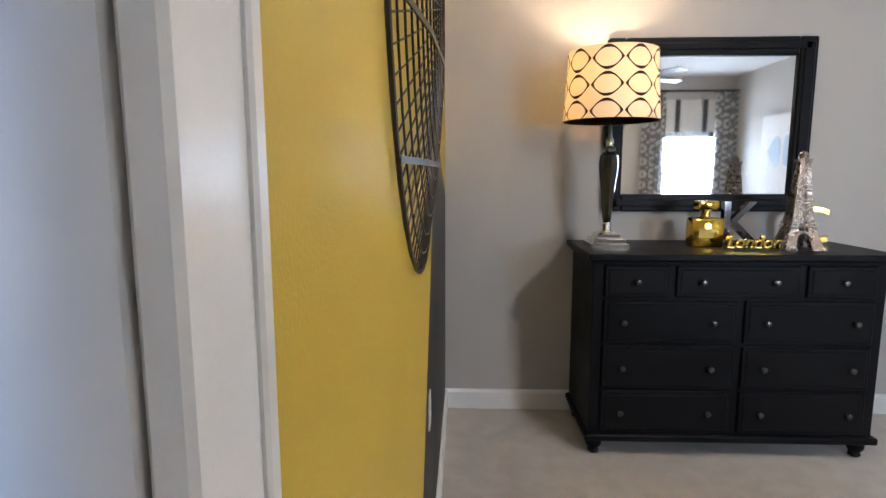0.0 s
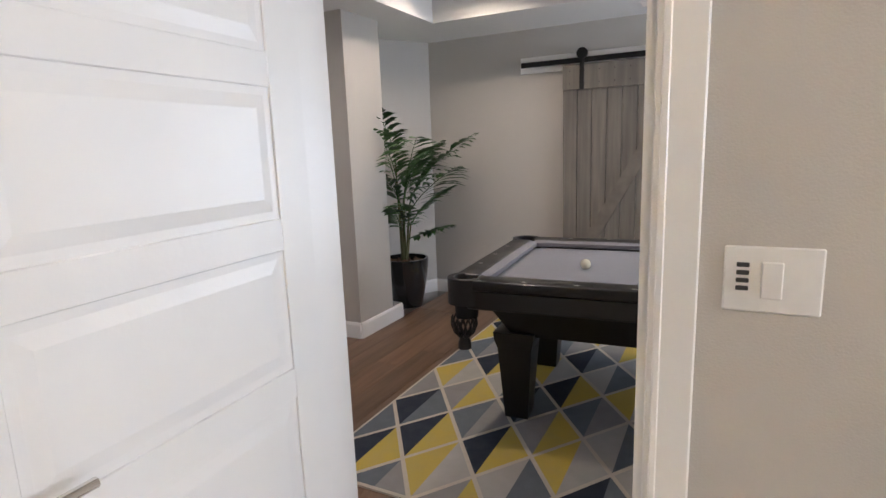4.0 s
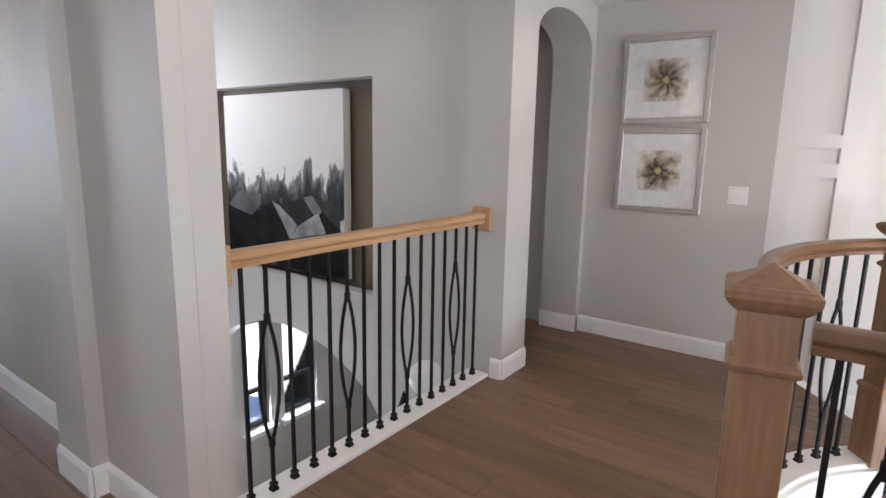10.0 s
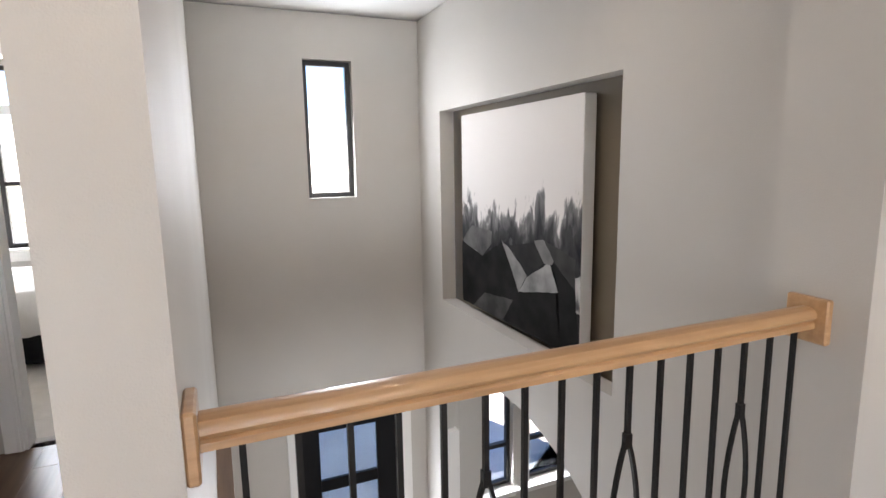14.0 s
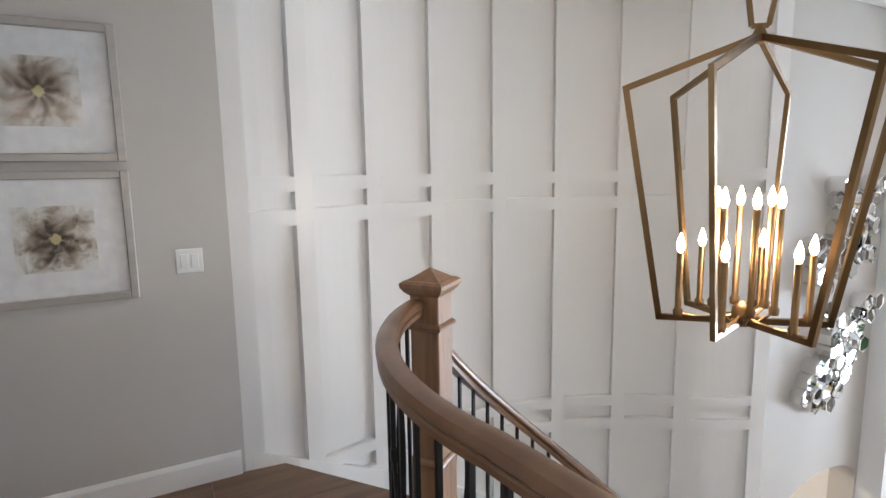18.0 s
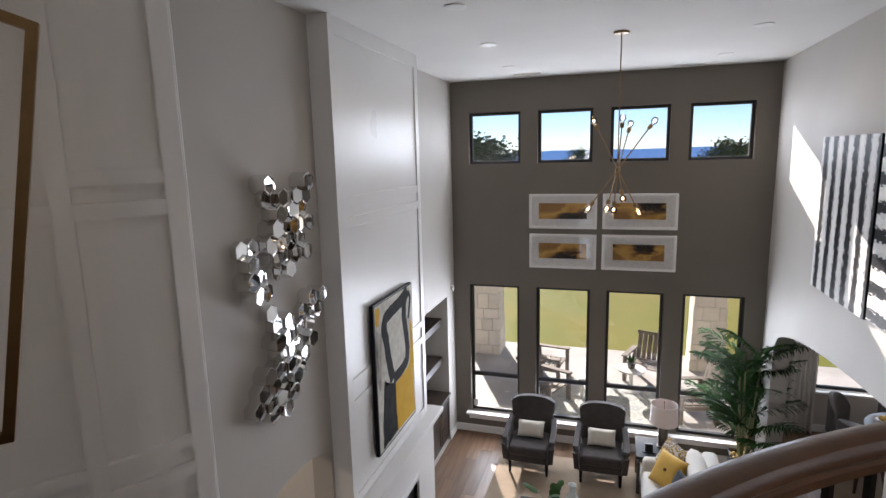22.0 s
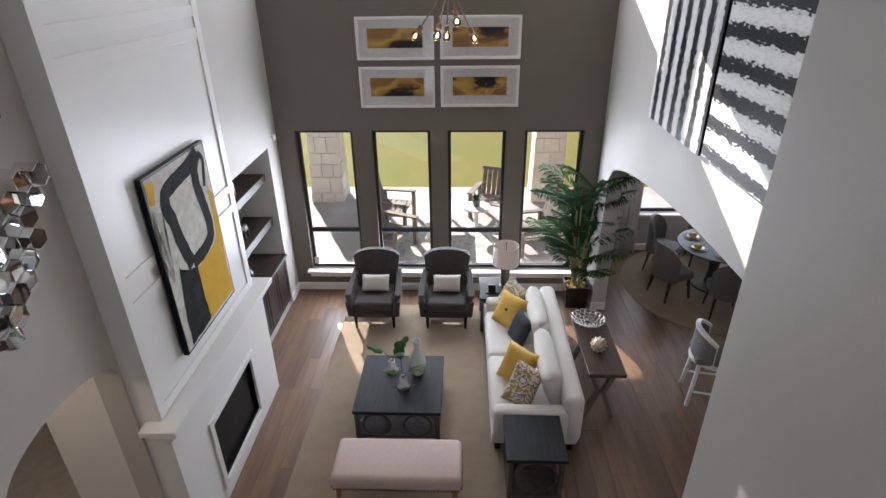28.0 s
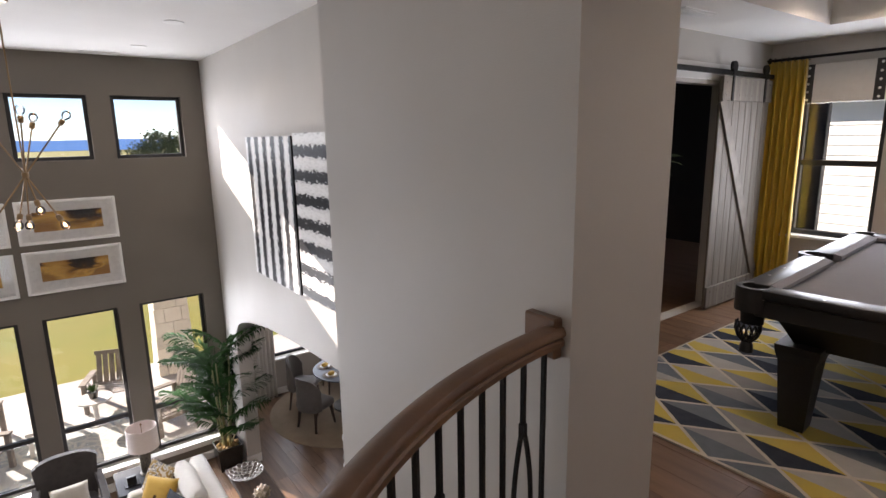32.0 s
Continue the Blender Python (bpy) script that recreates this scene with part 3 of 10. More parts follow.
M_RUGYEL = material("rug_yellow", (.58, .44, .10), .95, second=(.50, .41, .16), scale=10, bump=.8, bump_scale=250, spec=.1)
M_RUGLIGHT = material("rug_pale_grey", (.46, .445, .42), .95, second=(.40, .385, .36), scale=12, bump=.8, bump_scale=250, spec=.1)
M_RUGMID = material("rug_mid_grey", (.31, .305, .30), .95, second=(.26, .255, .25), scale=12, bump=.8, bump_scale=250, spec=.1)
M_BARN = material("grey_barn_plank", (.205, .182, .152), .65, second=(.135, .117, .10), scale=3, amount=.9, detail=8, stretch=(8, 8, .5), bump=.35, bump_scale=40, per_object=.10)
M_BARN2 = material("grey_barn_brace", (.20, .175, .148), .62, second=(.14, .118, .095), scale=3, amount=.9, detail=8, stretch=(3, 8, 3), bump=.35, bump_scale=40)
M_SOIL = material("bark_chips", (.12, .065, .03), .95, second=(.07, .04, .02), scale=40, bump=.8)
M_GOLDCLOTH = material("mustard_satin_curtain", (.52, .33, .02), .6, second=(.44, .27, .015), scale=14, bump=.3, bump_scale=250, sheen=.4)
M_LEATHER = material("brown_leather", (.15, .055, .025), .45, second=(.10, .035, .016), scale=12, bump=.4, bump_scale=140)
M_CARVED = material("carved_tan_wood", (.30, .205, .125), .6, second=(.22, .145, .085), scale=9, bump=.2)
M_OTTO = material("mustard_leather", (.52, .30, .05), .45, second=(.46, .26, .04), scale=14, bump=.3, bump_scale=140)


def dots(name, scale, a, b, thr=.32):
    """Small round dots on a ground, in rows."""
    m, nt, bs, tc = nodes_of(name, .85)
    v = nt.nodes.new("ShaderNodeTexVoronoi")
    v.inputs["Scale"].default_value = scale
    v.inputs["Randomness"].default_value = 0
    nt.links.new(tc.outputs["Object"], v.inputs["Vector"])
    nt.links.new(mix_node(nt, math_node(nt, 'LESS_THAN', v.outputs[0], thr), a, b), bs.inputs["Base Color"])
    return m


M_POLKA = dots("polka_dot_cotton", 26, (.012, .011, .012), (.70, .66, .60), .5)


def lattice():
    """A black ogee lattice on cream cloth, let through by the bulb behind it."""
    m, nt, bs, tc = nodes_of("lattice_print_shade", .9)
    x, y, z = split(nt, tc.outputs["Object"])
    ang = math_node(nt, 'MULTIPLY', math_node(nt, 'ARCTAN2', y, x), 9.0)
    zz = math_node(nt, 'MULTIPLY', z, 2 * math.pi / .125)
    v = math_node(nt, 'ADD', math_node(nt, 'COSINE', ang), math_node(nt, 'COSINE', zz))
    wob = math_node(nt, 'MULTIPLY', math_node(nt, 'COSINE', math_node(nt, 'MULTIPLY', ang, 2.0)), .22)
    line = math_node(nt, 'LESS_THAN', math_node(nt, 'ABSOLUTE', math_node(nt, 'ADD', v, wob)), .20)
    nt.links.new(mix_node(nt, line, (.78, .72, .62), (.02, .018, .016)), bs.inputs["Base Color"])
    bs.inputs["Subsurface Weight"].default_value = .0
    tr = nt.nodes.new("ShaderNodeBsdfTranslucent")
    nt.links.new(mix_node(nt, line, (.88, .74, .54), (.02, .018, .016)), tr.inputs[0])
    mx = nt.nodes.new("ShaderNodeMixShader")
    mx.inputs[0].default_value = .35
    out = nt.nodes["Material Output"]
    nt.links.new(bs.outputs[0], mx.inputs[1])
    nt.links.new(tr.outputs[0], mx.inputs[2])
    nt.links.new(mx.outputs[0], out.inputs[0])
    return m


M_LATTICE = lattice()


def ring_print(name, ground, ink, scale):
    m, nt, bs, tc = nodes_of(name, .9)
    v = nt.nodes.new("ShaderNodeTexVoronoi")
    v.inputs["Scale"].default_value = scale
    v.inputs["Randomness"].default_value = .15
    mp = nt.nodes.new("ShaderNodeMapping")
    mp.inputs["Scale"].default_value = (1, .15, .8)
    nt.links.new(tc.outputs["Object"], mp.inputs[0])
    nt.links.new(mp.outputs[0], v.inputs["Vector"])
    s = math_node(nt, 'SINE', math_node(nt, 'MULTIPLY', v.outputs[0], 16.0))
    nt.links.new(ramp_node(nt, math_node(nt, 'ADD', math_node(nt, 'MULTIPLY', s, .5), .5), [(.45, ground), (.6, ink)]), bs.inputs["Base Color"])
    return m


M_CURTAINPAT = ring_print("grey_ring_print", (.60, .57, .52), (.20, .20, .20), 8)

# ---------------------------------------------------------------- the plan, in metres; upper floor at 0
ZL, ZC, ZB = -3.15, 2.66, 2.40          # lower floor, high ceiling, upper hall ceiling
CX, CY = -1.03, -0.87                   # centre of the round stair
RO, RI = 2.04, 1.05                     # open outer string and stair well
Y_N, X_E, X_W = 7.18, 2.29, -2.30       # great room faces


def structure(name, bm, material_, label=""):
    return solid(name, bm, material_, label, kind="structure")


# floors
bm = B()
box(bm, -6.1, 2.45, -7.25, 7.38, ZL - .3, ZL - .012)
box(bm, 2.45, 8.15, -7.25, 8.77, ZL - .3, ZL - .012)
structure("floor_slab", finish(bm), M_PLANK, "lower floor slab")

# great room walls
UPW = [(-2.01, -1.19), (-.93, -.12), (.13, .94), (1.19, 2.01)]
LOW = [(-2.03, -1.21), (-.94, -.11), (.13, .95), (1.21, 2.03)]
LZ0, LZ1, LZT = -2.77, -.555, -2.13   # sill, head and transom of the tall windows
holes = [(a, b, 1.39, 2.18) for a, b in UPW] + [(a, b, LZ0, LZ1) for a, b in LOW]
structure("wall_north", wall_with_holes(B(), 'y', Y_N, Y_N + .2, -2.9, X_E + .1, ZL - .2, ZC, holes), M_WALL_DARK, "dark taupe painted great room wall with eight windows")


def arched_wall(axis, at0, at1, u0, u1, z0, z1, a0, a1, spring, rise, n=24):
    """A wall with one arched opening from a0 to a1 that goes down to z0."""
    bm = B()
    curve = []
    for i in range(n + 1):
        t = math.pi * (1 - i / n)
        curve.append(((a0 + a1) / 2 + (a1 - a0) / 2 * math.cos(t), spring + rise * math.sin(t)))
    quads = [((u0, z0), (a0, z0), (a0, z1), (u0, z1)), ((a1, z0), (u1, z0), (u1, z1), (a1, z1))]
    for p, q in zip(curve, curve[1:]):
        quads.append((p, q, (q[0], z1), (p[0], z1)))
    for q in quads:
        if abs(q[0][0] - q[1][0]) > 1e-4:
            prism(bm, q, at0, at1, axis)
    bmesh.ops.remove_doubles(bm, verts=bm.verts, dist=1e-5)
    seen = {}
    for f in bm.faces:
        k = tuple(sorted(round(c, 4) for v in f.verts for c in v.co))
        seen.setdefault(k, []).append(f)
    bmesh.ops.delete(bm, geom=[f for fs in seen.values() if len(fs) > 1 for f in fs], context='FACES')
    return finish(bm)


# east wall of the great room, open below an arch to the dining room
bm = B()
EAST = [1.67 + (6.65 - 1.67) * i / 30 for i in range(31)]
arch_z = [-1.09 + .60 * math.sqrt(max(0.0, 1 - ((y - 3.0) / 3.65) ** 2)) for y in EAST]
low = [bm.verts.new((X_E, y, z)) for y, z in zip(EAST, arch_z)] + [bm.verts.new((X_E, 6.65, ZL)), bm.verts.new((X_E, Y_N, ZL))]
top = [bm.verts.new((X_E, y, ZC)) for y in EAST] + [bm.verts.new((X_E, 6.66, ZC)), bm.verts.new((X_E, Y_N, ZC))]
for i in range(len(low) - 1):
    bm.faces.new((low[i], low[i + 1], top[i + 1], top[i]))
res = bmesh.ops.extrude_face_region(bm, geom=list(bm.faces))
bmesh.ops.translate(bm, vec=(.20, 0, 0), verts=[g for g in res["geom"] if isinstance(g, bmesh.types.BMVert)])
structure("wall_east", finish(bm), M_WALL, "greige painted wall over a wide dining arch")
# pier between the great room and the game room
bm = B()
prism(bm, [(1.5, 0), (1.977, 0), (1.977, .46), (1.58, .46), (1.58, 1.0), (1.863, 1.483), (1.863, 1.603), (X_E + .16, 1.603), (X_E + .16, 1.668), (1.52, 1.668)], ZL, ZC)
structure("wall_pier", finish(bm), M_WALL, "greige painted pier at the balcony end")
# west side
structure("wall_west_gallery", arched_wall('x', -2.35, -2.15, 1.20, 2.72, ZL, ZC, 1.60, 2.69, -1.15, .22), M_WALL, "greige painted wall with an arched doorway below")
bm = B()
box(bm, -2.9, -1.98, 2.72, 4.75, ZL, ZC)
structure("chimney_breast", finish(bm), M_PANEL, "white painted panelled chimney breast")
structure("wall_west", wall_with_holes(B(), 'x', X_W - .1, X_W, 4.75, Y_N, ZL, ZC, [(5.0, 6.78, ZL + .001, -.68)]), M_WALL, "greige painted wall round a shelf niche")
bm = B()
box(bm, -2.9, -2.82, 4.75, Y_N, ZL, -.6)
box(bm, -2.82, X_W - .1, 4.75, 5.0, ZL, -.68)
box(bm, -2.82, X_W - .1, 6.78, Y_N, ZL, -.68)
box(bm, -2.82, X_W - .1, 4.75, Y_N, -.68, -.5)
structure("niche_lining", finish(bm), M_WALL, "greige painted lining of the shelf niche")

# round panelled wall: flatter than the stair, swinging out to both ends
WX, WY, RW = -.35, -.92, 2.56


def wall_arc(off, a0, a1, n):
    """Points along the panelled wall from a0 to a1 degrees, off metres behind its face."""
    out = []
    for i in range(n + 1):
        a = a0 + (a1 - a0) * i / n
        r = RW + .00168 * max(0.0, 140 - a) ** 2 + .00146 * max(0.0, a - 196) ** 2 + off
        out.append((WX + r * math.cos(radians(a)), WY + r * math.sin(radians(a))))
    return out


def tread_r(a):
    """How far the stair reaches from its centre at angle a: to the panelled wall, or to the open outer string."""
    line = wall_arc(0, 207, 129, 78)
    best = min(line, key=lambda p: abs((math.degrees(math.atan2(p[1] - CY, p[0] - CX)) - a + 180) % 360 - 180))
    wall = math.dist(best, (CX, CY))
    return wall if a >= 117 else max(RO, wall - (117 - a) * .014)


A_END, A_START = 129.2, 206.8
structure("wall_panelled", finish(strip(B(), wall_arc(.036, A_END, A_START, 60), wall_arc(.2, A_END, A_START, 60), ZL, ZC)), M_PANEL, "white painted curved wall with raised panel moulding")
# landing wall with the flower pictures
bm = B()
box(bm, -3.0, -2.785, -3.9, -2.12, -.3, ZB)
structure("wall_landing", finish(bm), M_WALL, "greige painted landing wall")
structure("wall_arch", arched_wall('y', -3.63, -3.33, -2.783, -1.57, 0, ZB, -2.72, -1.87, 2.08, .20), M_WALL, "greige painted wall with an arched passage")
bm = B()
box(bm, -3.0, -2.85, -6.2, -3.63, 0, ZB)
box(bm, -3.0, -1.95, -6.3, -6.2, 0, ZB)
structure("wall_passage", finish(bm), M_WALL, "greige painted passage walls")
# foyer
structure("wall_foyer_west", wall_with_holes(B(), 'x', -1.77, -1.65, -7.07, -3.633, 0.0, ZC, [(-6.60, -4.46, .31, 1.865)]), M_WALL, "greige painted foyer wall with a picture recess")
structure("wall_foyer_low", arched_wall('x', -1.77, -1.65, -7.07, -3.503, ZL, 0.0, -6.68, -4.33, -.92, .80), M_WALL, "greige painted foyer wall with an arched study opening")
bm = B()
box(bm, -1.86, -1.84, -6.75, -3.9, .2, 2.05)
structure("recess_back", finish(bm), M_NICHE, "khaki painted back of the picture recess")
structure("wall_foyer_south", wall_with_holes(B(), 'y', -7.25, -7.07, -2.0, .3, ZL, ZC, [(-1.06, -.66, 1.18, 2.30), (-1.40, -.42, ZL, -.70)]), M_WALL, "greige painted front wall")
bm = B()
box(bm, .172, .28, -7.07, -3.42, ZL, ZC)
box(bm, .28, .35, -4.03, -3.423, -.3, ZC - .002)
box(bm, .28, .415, -4.33, -4.03, -.3, ZC - .004)
structure("wall_foyer_east", finish(bm), M_WALL, "greige painted wall between foyer and hall")
# hall to the second bedroom
bm = B()
box(bm, 1.26, 1.40, -5.78, -4.08, -.3, ZB)
box(bm, 1.26, 3.24, -4.08, -3.95, -.3, ZB)
structure("wall_hall_east", finish(bm), M_WALL, "greige painted hall wall")
structure("wall_hall_south", wall_with_holes(B(), 'y', -5.90, -5.78, .28, 1.40, -.3, ZB, [(.27 + .05, 1.10, 0, 2.03)]), M_WALL, "greige painted hall end wall")
# bedroom
structure("wall_bedroom_west", bx(3.24, 3.36, -5.87, -2.09, -.3, ZC), M_WALL, "greige painted bedroom wall")
structure("wall_bedroom_north", wall_with_holes(B(), 'y', -2.21, -2.09, 3.36, 9.0, -.3, ZC, [(3.45, 4.29, 0, 2.05)]), M_WALL, "greige painted bedroom wall with the door")
bm = B()
prism(bm, [(3.36, -.3), (5.78, -.3), (4.45, 1.66), (3.36, 1.32)], -5.87, -5.75, 'y')
structure("wall_bedroom_charcoal", finish(bm), M_CHARCOAL, "charcoal painted stretch of bedroom wall")
bm = B()
prism(bm, [(5.78, -.3), (6.40, -.3), (6.40, ZC), (4.45, ZC), (4.45, 1.66)], -5.87, -5.75, 'y')
prism(bm, [(3.36, 1.32), (4.45, 1.66), (4.45, ZC), (3.36, ZC)], -5.87, -5.75, 'y')
structure("wall_bedroom_mustard", finish(bm), M_YELLOW, "mustard yellow painted stretch of bedroom wall")
bm = B()
box(bm, 7.28, 7.35, -5.87, -5.75, -.3, ZC)
box(bm, 6.40, 7.28, -5.87, -5.752, 2.06, ZC)
structure("wall_bedroom_south", finish(bm), M_WALL, "greige painted bedroom wall over the closet door")
structure("wall_bedroom_east", wall_with_holes(B(), 'x', 7.35, 7.50, -5.87, -2.21, -.3, ZC, [(-3.10, -2.44, 1.05, 2.30)]), M_WALL, "greige painted bedroom wall with a window")
# game room
structure("wall_game_north", wall_with_holes(B(), 'y', 1.483, 1.60, 1.863, 6.25, -.3, ZB, [(3.9, 5.25, 0, 2.0)]), M_WALL, "greige painted game room wall with a wide barn door opening")
structure("wall_game_east", wall_with_holes(B(), 'x', 6.1, 6.25, -2.09, 1.483, -.3, ZB, [(.52, 1.2, .62, 1.92), (-.30, .38, .62, 1.92)]), M_WALL, "greige painted game room wall with a window")

# floors and ceilings
ARC_C = (1.634, -1.748)
ARC_R = 1.72
ARC_0, ARC_1 = 183.0, 94.4


def balcony(n=40, extra=0.0):
    """Inner edge of the balcony curb from the first newel to the pier."""
    return arc(ARC_C[0], ARC_C[1], ARC_R + extra, ARC_0, ARC_1, n)


bm = B()
edge = balcony(30, .10)
ring = arc(CX, CY, RI + .02, 217, 290, 16)
poly = [(p[0], p[1]) for p in edge] + [(1.5, -3.45), (.1, -3.45), (-1.65, -3.45), (-2.785, -3.3), (-2.785, -2.17), (-2.77, -2.12)] + ring
prism(bm, poly, -.32, -.012)
structure("floor_upper_slab", finish(bm), M_WHITE, "upper landing slab")
bm = B()
box(bm, 1.5, 7.0, -4.0, .02, -.32, -.012)
box(bm, 1.977, 7.0, .02, 1.6, -.32, -.012)
box(bm, .1, 1.5, -5.9, -3.44, -.32, -.012)
box(bm, -3.0, -1.785, -6.3, -3.3, -.028, -.012)
structure("floor_game", finish(bm), M_PLANK, "upper floor slab")
structure("floor_bedroom", bx(3.36, 9, -9, -2.15, -.32, -.004), M_CARPET, "cream bedroom carpet")
structure("ceiling", bx(-3.6, X_E + .2, -1.95, Y_N + .2, ZC, ZC + .2), M_CEIL, "white high ceiling")
structure("ceiling_foyer", bx(-2.0, .3, -7.25, -3.1, ZC + .012, ZC + .2), M_CEIL, "white foyer ceiling")
bm = B()
inner = balcony(30, .12)
poly = inner + [(1.55, 0.0), (1.55, -4.0), (.1, -4.0), (-.3, -3.4), (-3.2, -3.4), (-3.2, -2.2), (-2.77, -2.12)] + arc(CX, CY, RI + .05, 217, 290, 16)
prism(bm, poly, ZB, ZC + .01)
structure("ceiling_balcony", finish(bm), M_CEIL, "white balcony ceiling")

# ---------------------------------------------------------------- panelled wall mouldings
walls = {o.name: o for o in scene.collection.objects}
panelled = walls["wall_panelled"]
BANDS = [1.506, -.05, -1.606]
STEP = 9.55
BATTENS = [205.7] + [199.0 - STEP * i for i in range(7)] + [130.4]


def curved_bar(a0, a1, z0, z1, depth=.036, n=None):
    """One bar of the moulding, proud of the panel by its depth, with a fine chamfer at its edges."""
    n = n or max(2, int(abs(a1 - a0) / 2.5) + 1)
    bm = B()
    strip(bm, wall_arc(.036 - depth, a0, a1, n), wall_arc(.036 - depth + .007, a0, a1, n), z0 + .005, z1 - .005)
    strip(bm, wall_arc(.036 - depth + .006, a0, a1, n), wall_arc(.038, a0, a1, n), z0, z1)
    return finish(bm, True, 30)


BW = 1.05
for a in BATTENS:
    part("batten", curved_bar(a - BW, a + BW, ZL, ZC), M_PANEL, panelled)
for hi, lo in zip(BATTENS, BATTENS[1:]):
    for zb in BANDS:
        part("rail_moulding", curved_bar(lo + BW, hi - BW, zb - .078, zb, .037), M_PANEL, panelled)
        part("rail_moulding", curved_bar(lo + BW, hi - BW, zb - .25, zb - .165, .037), M_PANEL, panelled)

# ---------------------------------------------------------------- round stair
A0, DA, NR = 215.0, 10.3, 17
RISE = -ZL / NR
stair = thing("staircase", None, "curved staircase with dark oak treads and white risers", "staircase")


def ring_pt(r, a, z):
    return (CX + r * math.cos(radians(a)), CY + r * math.sin(radians(a)), z)


for i in range(NR - 1):
    a1, a2 = A0 - DA * i, A0 - DA * (i + 1)
    z = -RISE * (i + 1)
    bm = B()
    strip(bm, arc(CX, CY, RI - .03, a1 + 1.2, a2, 5), [ring_pt(tread_r(a) + .018, a, 0)[:2] for a in [a1 + .6 + (a2 - a1 - .6) * k / 5 for k in range(6)]], z - .035, z)
    part("tread", finish(bm), M_TREAD, stair)
    bm = B()
    strip(bm, arc(CX, CY, RI + .0, a1 + .35, a1 - .35, 2), [ring_pt(tread_r(a) + .015, a, 0)[:2] for a in (a1 + .2, a1, a1 - .2)], z, z + RISE - (.035 if i else .012))
    part("riser", finish(bm), M_WHITE, stair, "white painted riser")
# inner stringer with its stepped top and curved foot
pin, pout, lo, hi = [], [], [], []
for i in range(NR - 1):
    for a in (A0 - DA * i - .01, A0 - DA * (i + .5), A0 - DA * (i + 1) + .01):
        pin.append((CX + (RI - .015) * math.cos(radians(a)), CY + (RI - .015) * math.sin(radians(a))))
        pout.append((CX + (RI + .02) * math.cos(radians(a)), CY + (RI + .02) * math.sin(radians(a))))
        hi.append(-RISE * (i + 1) - .036)
        lo.append(max(ZL, -RISE * (A0 - a) / DA - .62))
bm = B()
strip(bm, pin, pout, lo, hi)
part("stringer", finish(bm), M_WHITE, stair, "white painted inner stringer")
ang = [A0 - DA * i / 2 for i in range(2 * (NR - 1) + 1)]
bm = B()
strip(bm, [ring_pt(RI, a, 0)[:2] for a in ang], [ring_pt(tread_r(a) + .02, a, 0)[:2] for a in ang],
      [max(ZL, -RISE * (A0 - a) / DA - .60) for a in ang], [max(ZL + .02, -RISE * (A0 - a) / DA - .42) for a in ang])
part("soffit", finish(bm), M_WHITE, stair, "white plastered soffit")
angs = [a for a in ang if a >= 117]
bm = B()
strip(bm, [ring_pt(tread_r(a) - .008, a, 0)[:2] for a in angs], [ring_pt(tread_r(a) + .036, a, 0)[:2] for a in angs],
      [-RISE * (A0 - a) / DA - .45 for a in angs], [-RISE * (A0 - a) / DA + .10 for a in angs])
part("skirting", finish(bm), M_WHITE, stair, "white wall skirting")
ango = [a for a in ang if a <= 117.5]
bm = B()
strip(bm, [ring_pt(tread_r(a), a, 0)[:2] for a in ango], [ring_pt(tread_r(a) + .04, a, 0)[:2] for a in ango],
      [max(ZL, -RISE * (A0 - a) / DA - .6) for a in ango], [max(ZL + .05, -RISE * (A0 - a) / DA - .1) for a in ango])
part("stringer", finish(bm), M_WHITE, stair, "white painted outer stringer")

RAIL_SECTION = [(-.030, -.028), (.030, -.028), (.030, -.012), (.024, -.006), (.034, .006), (.034, .018), (.026, .030), (.010, .036), (-.010, .036), (-.026, .030), (-.034, .018), (-.034, .006), (-.024, -.006), (-.030, -.012)]


def rail_mesh(path):
    return finish(sweep(B(), path, RAIL_SECTION), True, 35)


def bar(h):
    """A plain square iron baluster with its shoe, h high."""
    bm = B()
    box(bm, -.0065, .0065, -.0065, .0065, 0, h)
    return finish(bm)


def shoe():
    bm = lathe(B(), [(.021, 0), (.021, .008), (.014, .02), (.018, .024), (.018, .034), (.010, .038)], 4, Matrix.Rotation(radians(45), 4, 'Z'))
    return finish(bm)


def bow(h):
    """A baluster that opens to a leaf-shaped loop at half height."""
    bm = B()
    a, b = h * .22, h * .76
    box(bm, -.0065, .0065, -.0065, .0065, 0, a)
    box(bm, -.0065, .0065, -.0065, .0065, b, h)
    for s in (-1, 1):
        pts = []
        for i in range(15):
            t = i / 14
            pts.append((s * (.003 + .042 * math.sin(math.pi * t) ** .85), 0, a + (b - a) * t))
        sweep(bm, pts, square(.011, .011), up=Vector((0, 1, 0)))
    box(bm, -.010, .010, -.009, .009, a - .02, a + .02)
    box(bm, -.010, .010, -.009, .009, b - .02, b + .02)
    return finish(bm)


ME_SHOE = mesh_of("shoe", shoe(), M_IRON)
MESHES = {}


def baluster(parent, p, h, turn, bowed, with_shoe=True):
    key = (round(h, 3), bowed)
    if key not in MESHES:
        MESHES[key] = mesh_of("baluster", bow(h) if bowed else bar(h), M_IRON)
    ob = new("baluster", MESHES[key])
    ob.parent = parent
    ob.matrix_basis = pose(*p, 0, 0, turn)
    if with_shoe:
        sh = new("shoe", ME_SHOE)
        sh.parent = ob
    return ob


